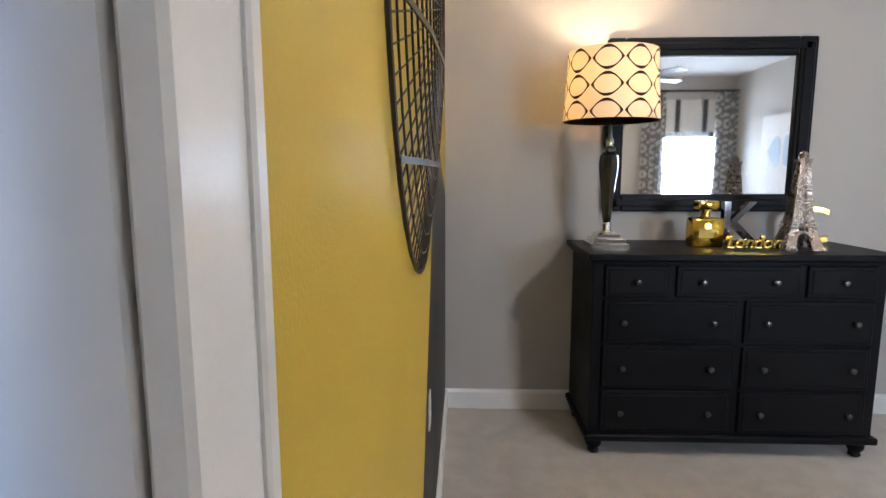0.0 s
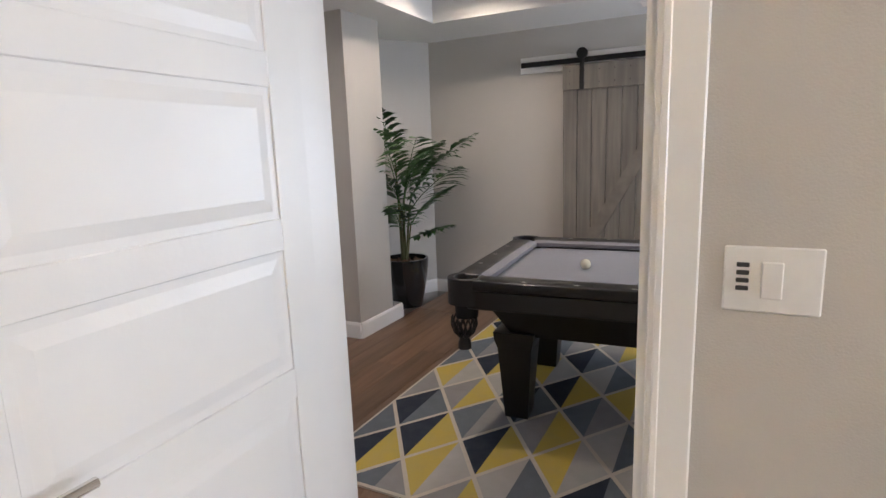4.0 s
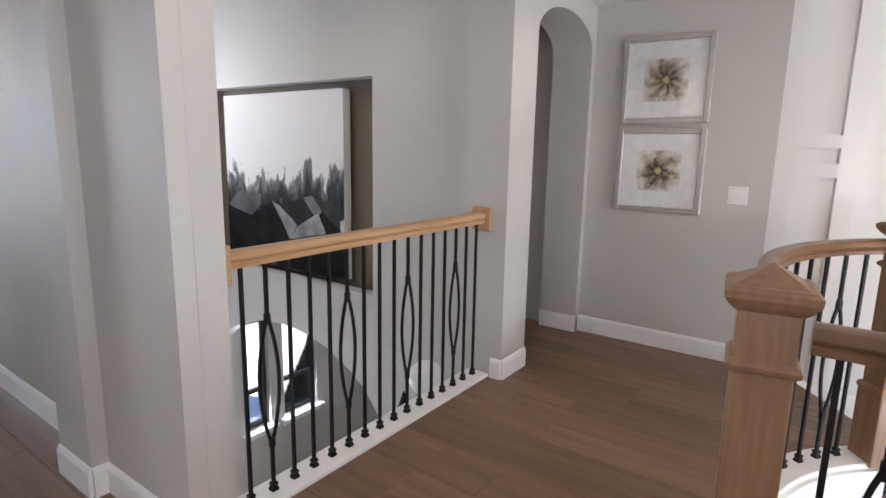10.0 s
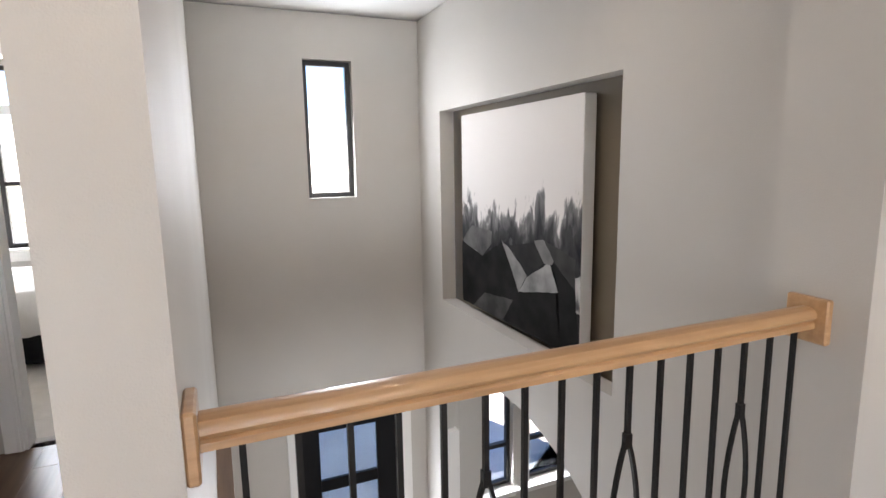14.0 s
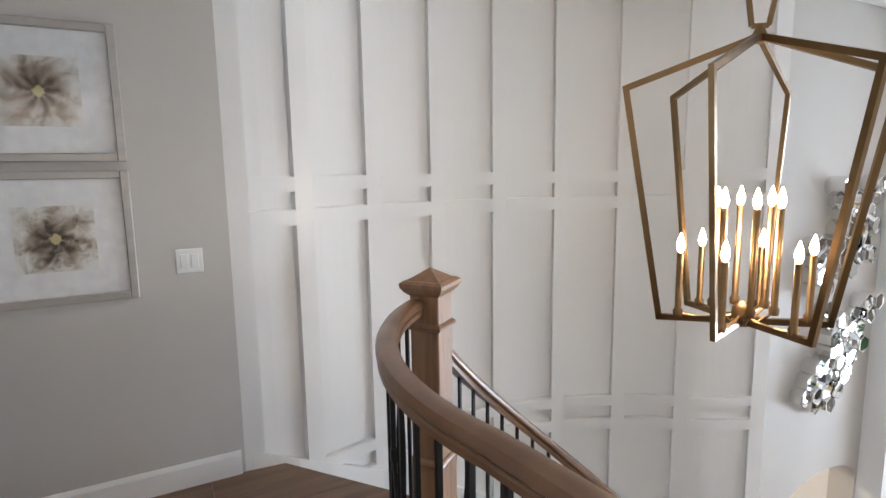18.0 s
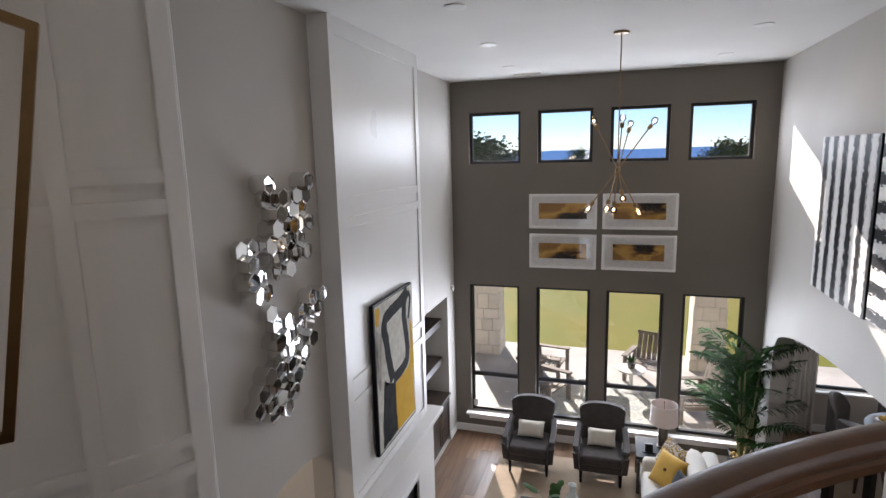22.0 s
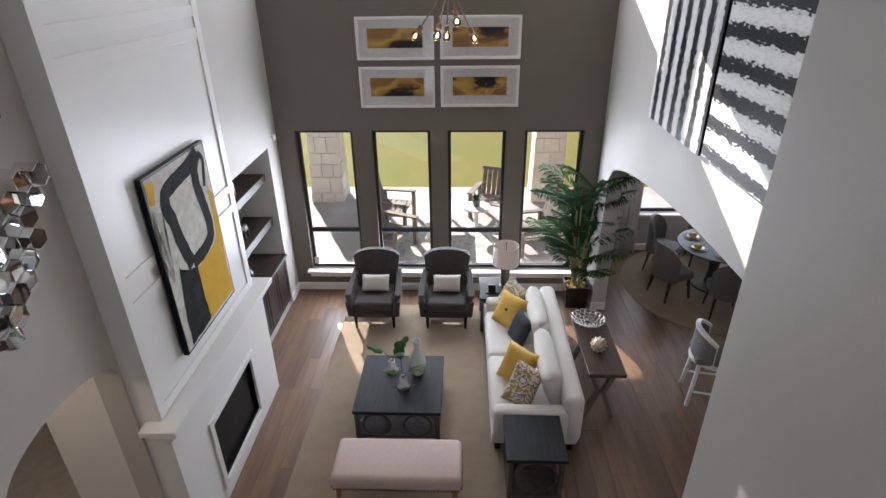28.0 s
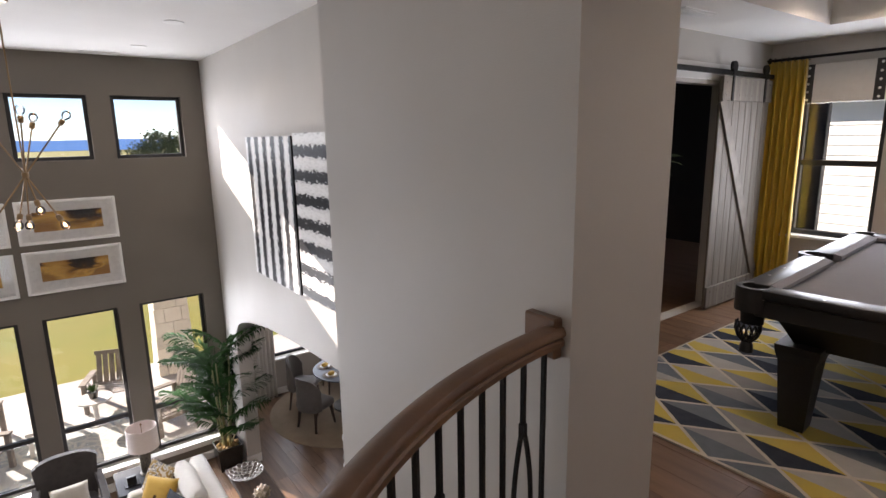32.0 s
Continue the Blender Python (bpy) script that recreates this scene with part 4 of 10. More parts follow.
def newel(m, label):
    t = thing("newel_post", m, label, "newel post", "oak newel posts of the stair")
    part("shaft", bx(-.062, .062, -.062, .062, .36, 1.06, .004), M_NEWEL, t)
    part("base", bx(-.072, .072, -.072, .072, 0, .35, .004), M_NEWEL, t)
    part("base_moulding", finish(lathe(B(), [(.104, .34), (.108, .352), (.104, .364), (.095, .372)], 4, Matrix.Rotation(radians(45), 4, 'Z'))), M_NEWEL, t)
    part("collar", finish(lathe(B(), [(.090, .905), (.104, .913), (.106, .922), (.096, .932), (.090, .936)], 4, Matrix.Rotation(radians(45), 4, 'Z'))), M_NEWEL, t)
    part("cap", finish(lathe(B(), [(.090, 1.045), (.112, 1.06), (.128, 1.078), (.130, 1.094), (.112, 1.104), (.098, 1.104), (0, 1.150)], 4, Matrix.Rotation(radians(45), 4, 'Z'))), M_NEWEL, t)
    return t


N1 = (-.20, -1.885)
N2 = ring_pt(RI + .0, 217.5, 0)[:2]
newel(pose(*N1, 0, 0, 0, 8), "brown oak newel post with a pyramid cap at the balcony")
newel(pose(*N2, 0, 0, 0, 36), "brown oak newel post with a pyramid cap at the stair head")

RAIL_Z = 1.0
bal = thing("balcony_railing", None, "curved brown oak handrail on black iron balusters round the balcony", "railing")
pts = balcony(60, .085)
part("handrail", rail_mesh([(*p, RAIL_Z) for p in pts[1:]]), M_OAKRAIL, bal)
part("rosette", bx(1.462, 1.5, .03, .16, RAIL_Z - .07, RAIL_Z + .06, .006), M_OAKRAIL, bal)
bm = B()
strip(bm, balcony(60, -.005), balcony(60, .155), -.012, .018)
part("curb", finish(bm), M_WHITE, bal, "white painted curb")
bm = B()
strip(bm, balcony(60, .115), balcony(60, .138), -.42, -.012)
part("fascia", finish(bm), M_WHITE, bal, "white painted fascia")
NB = 27
for i in range(NB):
    a = ARC_0 - (ARC_0 - ARC_1) * (i + 1) / (NB + .6)
    p = (ARC_C[0] + (ARC_R + .085) * math.cos(radians(a)), ARC_C[1] + (ARC_R + .085) * math.sin(radians(a)), .018)
    baluster(bal, p, .96, a + 90, i % 4 == 1)

# the rail round the stair well
well = thing("stairwell_railing", None, "curved brown oak handrail on iron balusters at the stair head", "railing")
wpts = [N1[:2]] + [(-.40, -1.89), (-.58, -1.905)] + arc(CX, CY, RI + .035, 283, 221, 26)
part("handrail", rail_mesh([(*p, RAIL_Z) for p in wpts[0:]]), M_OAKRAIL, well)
cin = [(-.17, -1.80), (-.40, -1.82), (-.58, -1.83)] + arc(CX, CY, RI - .05, 283, 217, 26)
cout = [(-.17, -1.94), (-.40, -1.96), (-.58, -1.975)] + arc(CX, CY, RI + .10, 283, 217, 26)
bm = B()
strip(bm, cin, cout, -.012, .016)
part("curb", finish(bm), M_WHITE, well, "white painted curb")
bm = B()
strip(bm, [(x, y) for x, y in cin], [(x * .98 + CX * .02, y * .98 + CY * .02) for x, y in cin], -.42, -.012)
part("fascia", finish(bm), M_WHITE, well, "white painted fascia")
lens = [0]
for p, q in zip(wpts, wpts[1:]):
    lens.append(lens[-1] + math.dist(p, q))
n = 15
for i in range(n):
    s = lens[-1] * (i + .9) / (n + .8)
    k = max(j for j in range(len(lens) - 1) if lens[j] <= s)
    f = (s - lens[k]) / (lens[k + 1] - lens[k])
    p = [wpts[k][c] + f * (wpts[k + 1][c] - wpts[k][c]) for c in (0, 1)]
    d = math.degrees(math.atan2(wpts[k + 1][1] - wpts[k][1], wpts[k + 1][0] - wpts[k][0]))
    baluster(well, (*p, .016), .96, d, i % 4 == 1)

# stair handrails
sr = thing("stair_railing", None, "brown oak stair handrail on black iron balusters", "railing")
path = [ring_pt(RI + .04, a, -RISE * (A0 - a) / DA + .86) for a in [A0 + 3 - 3 * k for k in range(int((DA * (NR - 1)) / 3) + 1)]]
part("handrail", rail_mesh(path), M_OAKRAIL, sr)
for i in range(NR - 1):
    for k, f in enumerate((.25, .75)):
        a = A0 - DA * (i + f)
        z = -RISE * (i + 1)
        baluster(sr, ring_pt(RI + .04, a, z), round(.84 + RISE * (1 - f), 2), a + 90, (2 * i + k) % 4 == 2)
so = thing("stair_railing", None, "brown oak stair handrail on the open outer side", "railing")
path = [ring_pt(tread_r(a) - .03, a, -RISE * (A0 - a) / DA + .80) for a in [114 - 3 * k for k in range(22)]]
part("handrail", rail_mesh(path), M_OAKRAIL, so)
e = ring_pt(tread_r(114.2) - .03, 114.2, -RISE * (A0 - 114.2) / DA + .80)
part("rosette", finish(moved(box(B(), -.065, .065, -.014, .014, -.07, .06, .006), pose(*e, 0, 0, 24))), M_OAKRAIL, so)
for i in range(9, NR - 1):
    for k, f in enumerate((.25, .75)):
        a = A0 - DA * (i + f)
        baluster(so, ring_pt(tread_r(a) - .03, a, -RISE * (i + 1)), round(.78 + RISE * (1 - f), 2), a + 90, (2 * i + k) % 4 == 2)

# straight rail over the foyer
fr = thing("foyer_railing", None, "light oak handrail on black iron balusters over the foyer", "railing")
RY = -3.49
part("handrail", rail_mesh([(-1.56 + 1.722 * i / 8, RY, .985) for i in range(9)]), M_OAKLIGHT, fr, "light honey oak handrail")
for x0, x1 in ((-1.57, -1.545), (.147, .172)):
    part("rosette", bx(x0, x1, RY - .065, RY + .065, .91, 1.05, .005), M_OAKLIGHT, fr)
part("curb", bx(-1.57, .172, RY - .075, RY + .075, -.012, .018, .003), M_WHITE, fr, "white painted curb")
part("fascia", bx(-1.65, .172, RY - .06, RY - .03, -.42, -.012), M_WHITE, fr, "white painted fascia")
for i in range(16):
    baluster(fr, (-1.50 + 1.575 * i / 15, RY, .018), .945, 0, i % 4 == 2)

# ---------------------------------------------------------------- windows of the great room
def window(name, x0, x1, z0, z1, y, depth, bars=(), fw=.045, inward=1):
    """A black framed window in a wall whose inner face is at y; the frame sits back in the opening."""
    w = thing(name, None, "black framed window", "window", kind="structure")
    ya, yb = y + .07 * inward, y + .13 * inward
    ya, yb = min(ya, yb), max(ya, yb)
    f = part("window_frame", bx(x0, x0 + fw, ya, yb, z0, z1, .004), M_BLACKFRAME, w)
    part("window_frame", bx(x1 - fw, x1, ya, yb, z0, z1, .004), M_BLACKFRAME, w)
    part("window_frame", bx(x0 + fw, x1 - fw, ya, yb, z1 - fw, z1, .004), M_BLACKFRAME, w)
    part("window_frame", bx(x0 + fw, x1 - fw, ya, yb, z0, z0 + fw, .004), M_BLACKFRAME, w)
    zs = [z0 + fw] + [b for b in bars] + [z1 - fw]
    for b in bars:
        part("transom", bx(x0 + fw, x1 - fw, ya, yb, b - .03, b + .03, .004), M_BLACKFRAME, w)
    for a, b in zip(zs, zs[1:]):
        pane = part("pane", bx(x0 + fw, x1 - fw, (ya + yb) / 2 - .003, (ya + yb) / 2 + .003, a, b), M_GLASS, w)
        pane.visible_shadow = False
    return w


for k, (a, b) in enumerate(UPW):
    window("window_%d" % (k + 1), a, b, 1.39, 2.18, Y_N, .2)
for k, (a, b) in enumerate(LOW):
    window("window_%d" % (k + 5), a, b, LZ0, LZ1, Y_N, .2, (LZT,))
sill = thing("window_sill", None, "white painted window stool and apron under the tall windows", "window sill", kind="structure")
part("stool", bx(-2.10, 2.10, Y_N - .11, Y_N + .07, LZ0 - .04, LZ0 - .005, .006), M_WHITE, sill)
part("apron", bx(-2.07, 2.07, Y_N - .022, Y_N, LZ0 - .14, LZ0 - .04, .004), M_WHITE, sill)


# ---------------------------------------------------------------- skirting boards
def baseboard(p, q, side, z=0.0, h=.125):
    """A white skirting board from p to q on the floor; side is +1 if the room lies to the left of the way p to q."""
    d = Vector((q[0] - p[0], q[1] - p[1], 0))
    n = Vector((-d.y, d.x, 0)).normalized() * side
    bm = B()
    sec = [(0, 0), (.016, 0), (.016, h - .02), (.010, h - .006), (.006, h), (0, h)]
    a = [bm.verts.new(Vector((*p, z)) + n * s + Vector((0, 0, t))) for s, t in sec]
    b = [bm.verts.new(Vector((*q, z)) + n * s + Vector((0, 0, t))) for s, t in sec]
    for i in range(len(sec)):
        j = (i + 1) % len(sec)
        bm.faces.new((a[i], a[j], b[j], b[i]))
    bm.faces.new(a)
    bm.faces.new(b[::-1])
    tagged(structure("baseboard", finish(bm), M_WHITE, "white painted skirting board"))


for p, q, s in [((X_W, Y_N), (X_E, Y_N), -1), ((X_W, 6.78), (X_W, Y_N), -1), ((X_W, 4.98), (X_W, 5.0), -1), ((X_E, 6.65), (X_E, Y_N), 1), ((X_E + .20, 6.65), (X_E, 6.65), 1), ((-2.15, 1.25), (-2.15, 1.6), -1), ((1.5, 0), (1.5, 1.67), 1)]:
    baseboard(p, q, s, ZL)
for p, q, s in [((1.5, 0), (1.977, 0), -1), ((1.977, 0), (1.977, .6), -1), ((1.977, .6), (1.58, .6), -1), ((1.58, .6), (1.58, 1.0), -1), ((1.58, 1.0), (1.863, 1.483), -1), ((1.863, 1.483), (3.9, 1.483), -1), ((5.25, 1.483), (6.1, 1.483), -1), ((1.5, .12), (1.5, 0), -1),
                ((-2.785, -3.33), (-2.785, -2.15), -1), ((-2.72, -3.33), (-2.785, -3.33), 1), ((-2.72, -3.63), (-2.72, -3.33), -1), ((-1.87, -3.33), (-1.57, -3.33), 1), ((-1.57, -3.33), (-1.57, -3.40), 1), ((-1.87, -3.63), (-1.87, -3.33), 1), ((-2.85, -6.2), (-2.85, -3.63), -1),
                ((.28, -5.78), (.28, -4.33), -1), ((.28, -4.33), (.415, -4.33), -1), ((.415, -4.33), (.415, -4.03), -1), ((.415, -4.03), (.35, -4.03), -1), ((.35, -4.03), (.35, -3.42), -1), ((.35, -3.42), (.172, -3.42), -1), ((1.26, -5.78), (1.26, -4.08), 1), ((1.26, -3.95), (3.24, -3.95), 1), ((1.26, -4.08), (1.26, -3.95), 1),
                ((3.36, -5.75), (3.36, -2.21), -1), ((4.38, -2.21), (8.6, -2.21), -1), ((3.36, -5.75), (6.2, -5.75), 1), ((3.36, -2.21), (3.37, -2.21), -1), ((3.36, -2.09), (1.5, -2.09), -1)]:
    baseboard(p, q, s)

# ---------------------------------------------------------------- chimney breast
cb = walls["chimney_breast"]
FX = -1.98
for y0, y1, z0, z1 in [(2.72, 2.82, -1.62, ZC), (4.65, 4.75, -1.62, ZC), (2.82, 4.65, 2.52, ZC), (2.82, 4.65, 1.12, 1.21), (2.82, 4.65, .94, 1.03), (2.82, 4.65, -.50, -.42), (2.82, 4.65, -.70, -.62), (2.82, 4.65, -1.62, -1.53)]:
    part("batten", bx(FX - .002, FX + (.014 if z1 - z0 < .3 else .016), y0, y1, z0, z1, .002), M_PANEL, cb)
fp = thing("fireplace", None, "white painted fireplace surround with a mantel shelf and black firebox", "fireplace")
part("mantel_shelf", bx(FX - .12, FX + .17, 2.60, 4.94, -1.69, -1.63, .006), M_PANEL, fp)
bm = B()
box(bm, FX - .1, FX + .10, 2.66, 4.88, -1.79, -1.69, .02, 2)
part("mantel_moulding", finish(bm, True), M_PANEL, fp)
FY0, FY1, FZ0, FZ1 = 3.28, 4.24, -2.93, -2.23
for nm, y0, y1, z0, z1 in [("surround", 2.70, FY0, ZL, -1.79), ("surround", FY1, 4.86, ZL, -1.79), ("lintel", FY0, FY1, FZ1, -1.79), ("hearth_plinth", FY0, FY1, ZL, FZ0)]:
    part(nm, bx(FX, FX + .05, y0, y1, z0, z1), M_PANEL, fp)
for y0, y1, z0, z1 in [(FY0 - .07, FY0, FZ0 - .07, FZ1 + .07), (FY1, FY1 + .07, FZ0 - .07, FZ1 + .07), (FY0, FY1, FZ1, FZ1 + .07), (FY0, FY1, FZ0 - .07, FZ0)]:
    part("trim", bx(FX + .045, FX + .072, y0, y1, z0, z1, .006), M_PANEL, fp)
for nm, x0, x1, y0, y1, z0, z1 in [("firebox_back", FX - .3, FX - .28, FY0, FY1, FZ0, FZ1), ("firebox_cheek", FX - .28, FX + .045, FY0, FY0 + .02, FZ0, FZ1), ("firebox_cheek", FX - .28, FX + .045, FY1 - .02, FY1, FZ0, FZ1),
                               ("firebox_floor", FX - .28, FX + .045, FY0 + .02, FY1 - .02, FZ0, FZ0 + .02), ("firebox_top", FX - .28, FX + .045, FY0 + .02, FY1 - .02, FZ1 - .02, FZ1), ("fire_glass", FX + .004, FX + .012, FY0 + .02, FY1 - .02, FZ0 + .02, FZ1 - .02)]:
    part(nm, bx(x0, x1, y0, y1, z0, z1), M_FIREBOX, fp, "black metal firebox")
part("side_return", bx(-2.30, FX, 4.75, 4.86, ZL, -1.69), M_PANEL, fp)

# ---------------------------------------------------------------- shelf niche
cab = thing("built_in_cabinet", None, "dark espresso built-in cabinet in the niche", "cabinet")
part("body", bx(-2.80, -2.33, 5.005, 6.775, ZL + .08, -2.34, .004), M_ESPRESSO, cab)
part("plinth", bx(-2.80, -2.37, 5.02, 6.76, ZL, ZL + .08), M_ESPRESSO, cab)
part("top", bx(-2.81, -2.27, 5.003, 6.777, -2.34, -2.30, .006), M_ESPRESSO, cab)
for i in range(4):
    y0 = 5.03 + i * .436
    d = part("door", bx(-2.33, -2.305, y0, y0 + .42, ZL + .10, -2.36, .004), M_ESPRESSO, cab)
    for (a, b, c, e) in ((y0 + .005, y0 + .07, ZL + .105, -2.365), (y0 + .35, y0 + .415, ZL + .105, -2.365), (y0 + .07, y0 + .35, ZL + .105, ZL + .17), (y0 + .07, y0 + .35, -2.43, -2.365)):
        part("stile", bx(-2.307, -2.297, a, b, c, e, .003), M_ESPRESSO, d)
    part("handle", tube([(-2.297, y0 + (.385 if i % 2 == 0 else .035), -2.70), (-2.275, y0 + (.385 if i % 2 == 0 else .035), -2.69), (-2.275, y0 + (.385 if i % 2 == 0 else .035), -2.56), (-2.297, y0 + (.385 if i % 2 == 0 else .035), -2.55)], .006, 6), M_BRASS, d, "brass bar handle")
for zt in (-1.05, -1.70):
    solid("shelf", bx(-2.815, -2.40, 5.003, 6.777, zt - .11, zt, .004), M_ESPRESSO, "thick dark espresso floating shelf in the niche", "shelf", "floating shelves")


def vase(name, prof, mat_, m, label, n=18):
    return solid(name, turned(prof, n), mat_, label, "vase", m=m)


vase("vase", [(.05, 0), (.09, .06), (.105, .16), (.09, .26), (.06, .32), (.065, .36), (.055, .36), (.05, .30)], M_GOLDPAT, pose(-2.52, 5.55, -2.30), "tall textured gold vase on the cabinet top")
vase("vase", [(.04, 0), (.07, .04), (.075, .10), (.05, .15), (.03, .17), (.035, .19), (.028, .19)], M_DARKGLASS, pose(-2.56, 6.0, -2.30), "dark glass round vase on the cabinet top")
for i, (y, h) in enumerate(((5.75, .13), (5.87, .16), (6.0, .11))):
    c = thing("pillar_candle", pose(-2.55, y, -1.05), "cream pillar candle on an amber base on the upper shelf", "candle", "shelf candles")
    part("base", turned([(.04, 0), (.045, .01), (.03, .03), (.03, .05)], 14), M_AMBER, c)
    part("wax", turned([(.03, .05), (.032, .06), (.031, .05 + h), (.0, .045 + h)], 14), M_CREAM, c)
hb = thing("elephant_figurine", pose(-2.55, 6.1, -1.70), "dark pewter elephant figurine on the lower shelf", "figurine")
bm = B()
bmesh.ops.create_uvsphere(bm, u_segments=12, v_segments=8, radius=1, matrix=Matrix.Translation((0, 0, .13)) @ Matrix.Diagonal((.055, .10, .06, 1)))
bmesh.ops.create_uvsphere(bm, u_segments=10, v_segments=8, radius=.045, matrix=Matrix.Translation((0, -.11, .165)))
for sx in (-.03, .03):
    for sy in (-.055, .055):
        lathe(bm, [(.022, 0), (.018, .05), (.024, .12)], 8, Matrix.Translation((sx, sy, 0)))
sweep(bm, [(0, -.14, .16), (0, -.175, .12), (0, -.18, .06), (0, -.165, .03)], circle(.014, 6), scale=[1.2, 1, .8, .6])
part("body", finish(bm, True), M_PEWTER, hb)
pl = thing("succulent", pose(-2.55, 5.55, -1.70), "small green succulent in a bowl on the lower shelf", "plant")
part("bowl", turned([(.04, 0), (.07, .03), (.075, .06), (.065, .06), (.05, .04)], 14), M_PEWTER, pl)
bm = B()
for i in range(22):
    a, r = i * 2.4, .012 + .0022 * i
    v = Vector((math.cos(a), math.sin(a), 0))
    p0 = Vector((0, 0, .05)) + v * r * .4
    tip = p0 + v * (.03 + r) + Vector((0, 0, .10 - r * 1.2))
    s = v.cross(Vector((0, 0, 1))) * .012
    mid = (p0 + tip) / 2 + v * .01
    a0, b0, c0, d0, = bm.verts.new(p0), bm.verts.new(mid + s), bm.verts.new(tip), bm.verts.new(mid - s)
    bm.faces.new((a0, b0, c0, d0))
part("leaves", finish(bm), M_LEAF, pl)

# ---------------------------------------------------------------- pictures
def framed(name, m, w, h, label, mat_frame, mat_art, fw=.03, depth=.03, mat_w=.0, mat_mount=None, group="", art_mesh=None, glass=True):
    """A framed picture in the local xz plane, facing -y, centred on its pose."""
    t = thing(name, m, label, "picture", group)
    for x0, x1, z0, z1 in [(-w / 2, -w / 2 + fw, -h / 2, h / 2), (w / 2 - fw, w / 2, -h / 2, h / 2), (-w / 2 + fw, w / 2 - fw, h / 2 - fw, h / 2), (-w / 2 + fw, w / 2 - fw, -h / 2, -h / 2 + fw)]:
        part("frame", bx(x0, x1, -depth, 0, z0, z1, .004), mat_frame, t)
    if mat_mount:
        part("mount", bx(-w / 2 + fw, w / 2 - fw, -depth * .45, 0, -h / 2 + fw, h / 2 - fw), mat_mount, t, "white card mount")
    aw, ah = w / 2 - fw - mat_w, h / 2 - fw - (mat_w if not isinstance(mat_w, tuple) else 0)
    return t, aw, ah


for k, (x0, x1, z0, z1) in enumerate([(-1.05, -.035, .39, .92), (.045, 1.09, .395, .925), (-1.045, -.035, -.23, .305), (.045, 1.09, -.225, .31)]):
    t, aw, ah = framed("framed_print", pose((x0 + x1) / 2, Y_N, (z0 + z1) / 2), x1 - x0, z1 - z0, "white framed print of a golden swirl on black", M_WHITE, None, .035, .035, .10, M_MOUNT, "white framed prints on the window wall")
    part("print", bx(-.36, .36, -.019, -.0165, -.115, .125), M_GOLDART[k], t, "black and gold abstract print")
    g = part("glass", bx(-.47, .47, -.026, -.024, -.225, .225), M_PICGLASS, t)
    g.visible_shadow = False


def canvas(name, m, w, h, depth, mat_art, mat_side, label, group="", frame=0.0):
    t = thing(name, m, label, "painting", group)
    part("stretcher", bx(-w / 2, w / 2, -depth, 0, -h / 2, h / 2, .003), mat_side, t)
    part("canvas_face", bx(-w / 2 + frame, w / 2 - frame, -depth - .003, -depth, -h / 2 + frame, h / 2 - frame), mat_art, t)
    return t


yp = canvas("abstract_painting", pose(FX + .016, 3.72, -.61, 0, 0, 90), 1.02, 1.54, .045, M_ART_YELLOW, M_BLACKWOOD, "black, cream and yellow abstract painting over the mantel", frame=.02)
M_PAINTBLACK = material("black_brushed_paint", (.022, .023, .025), .8, second=(.06, .06, .06), scale=9, amount=.5, detail=8, bump=.5, bump_scale=40, spec=.06)
M_PAINTYEL = material("mustard_brushed_paint", (.66, .40, .05), .8, second=(.58, .33, .05), scale=6, amount=.6, detail=7, bump=.4, bump_scale=35, spec=.06)
M_PAINTGREY = material("warm_grey_scumble", (.30, .28, .25), .85, second=(.52, .50, .45), scale=14, amount=.9, detail=8, bump=.3, bump_scale=50, spec=.06)


def paint_patch(parent, name, pts, lift, mat_, ragged=.008, seed=1):
    """A patch of paint on a canvas in its local xz plane, with an uneven edge."""
    r_ = random.Random(seed)
    ring = []
    for (x0, z0), (x1, z1) in zip(pts, pts[1:] + pts[:1]):
        n_ = max(1, int(math.dist((x0, z0), (x1, z1)) / .035))
        for i in range(n_):
            ring.append((x0 + (x1 - x0) * i / n_ + r_.uniform(-ragged, ragged), z0 + (z1 - z0) * i / n_ + r_.uniform(-ragged, ragged)))
    bm = B()
    bm.faces.new([bm.verts.new((x, -lift, z)) for x, z in ring])
    bmesh.ops.triangulate(bm, faces=bm.faces)
    bmesh.ops.recalc_face_normals(bm, faces=bm.faces)
    f0 = next(iter(bm.faces))
    if f0.normal.y > 0:
        bmesh.ops.reverse_faces(bm, faces=bm.faces)
    return part(name, bm, mat_, parent)


def paint_stroke(parent, name, pts, w, lift, mat_, seed=1):
    """A broad brush stroke along the points."""
    pts = [Vector(q) for q in pts]
    fine = []
    for i in range(len(pts) - 1):
        a, b, c, d = pts[max(0, i - 1)], pts[i], pts[i + 1], pts[min(len(pts) - 1, i + 2)]
        for k in range(4):
            t = k / 4
            fine.append(.5 * (2 * b + (c - a) * t + (2 * a - 5 * b + 4 * c - d) * t * t + (3 * b - a - 3 * c + d) * t ** 3))
    fine.append(pts[-1])
    r_ = random.Random(seed)
    bm = B()
    prev = None
    for i, q in enumerate(fine):
        d = (fine[min(i + 1, len(fine) - 1)] - fine[max(0, i - 1)]).normalized()
        n_ = Vector((-d.y, d.x))
        u, v = w / 2 * r_.uniform(.9, 1.08), w / 2 * r_.uniform(.9, 1.08)
        cur = (bm.verts.new((q.x + n_.x * u, -lift, q.y + n_.y * u)), bm.verts.new((q.x - n_.x * v, -lift, q.y - n_.y * v)))
        if prev:
            f = bm.faces.new((prev[0], prev[1], cur[1], cur[0]))
            f.normal_update()
            if f.normal.y > 0:
                f.normal_flip()
        prev = cur
    return part(name, bm, mat_, parent)


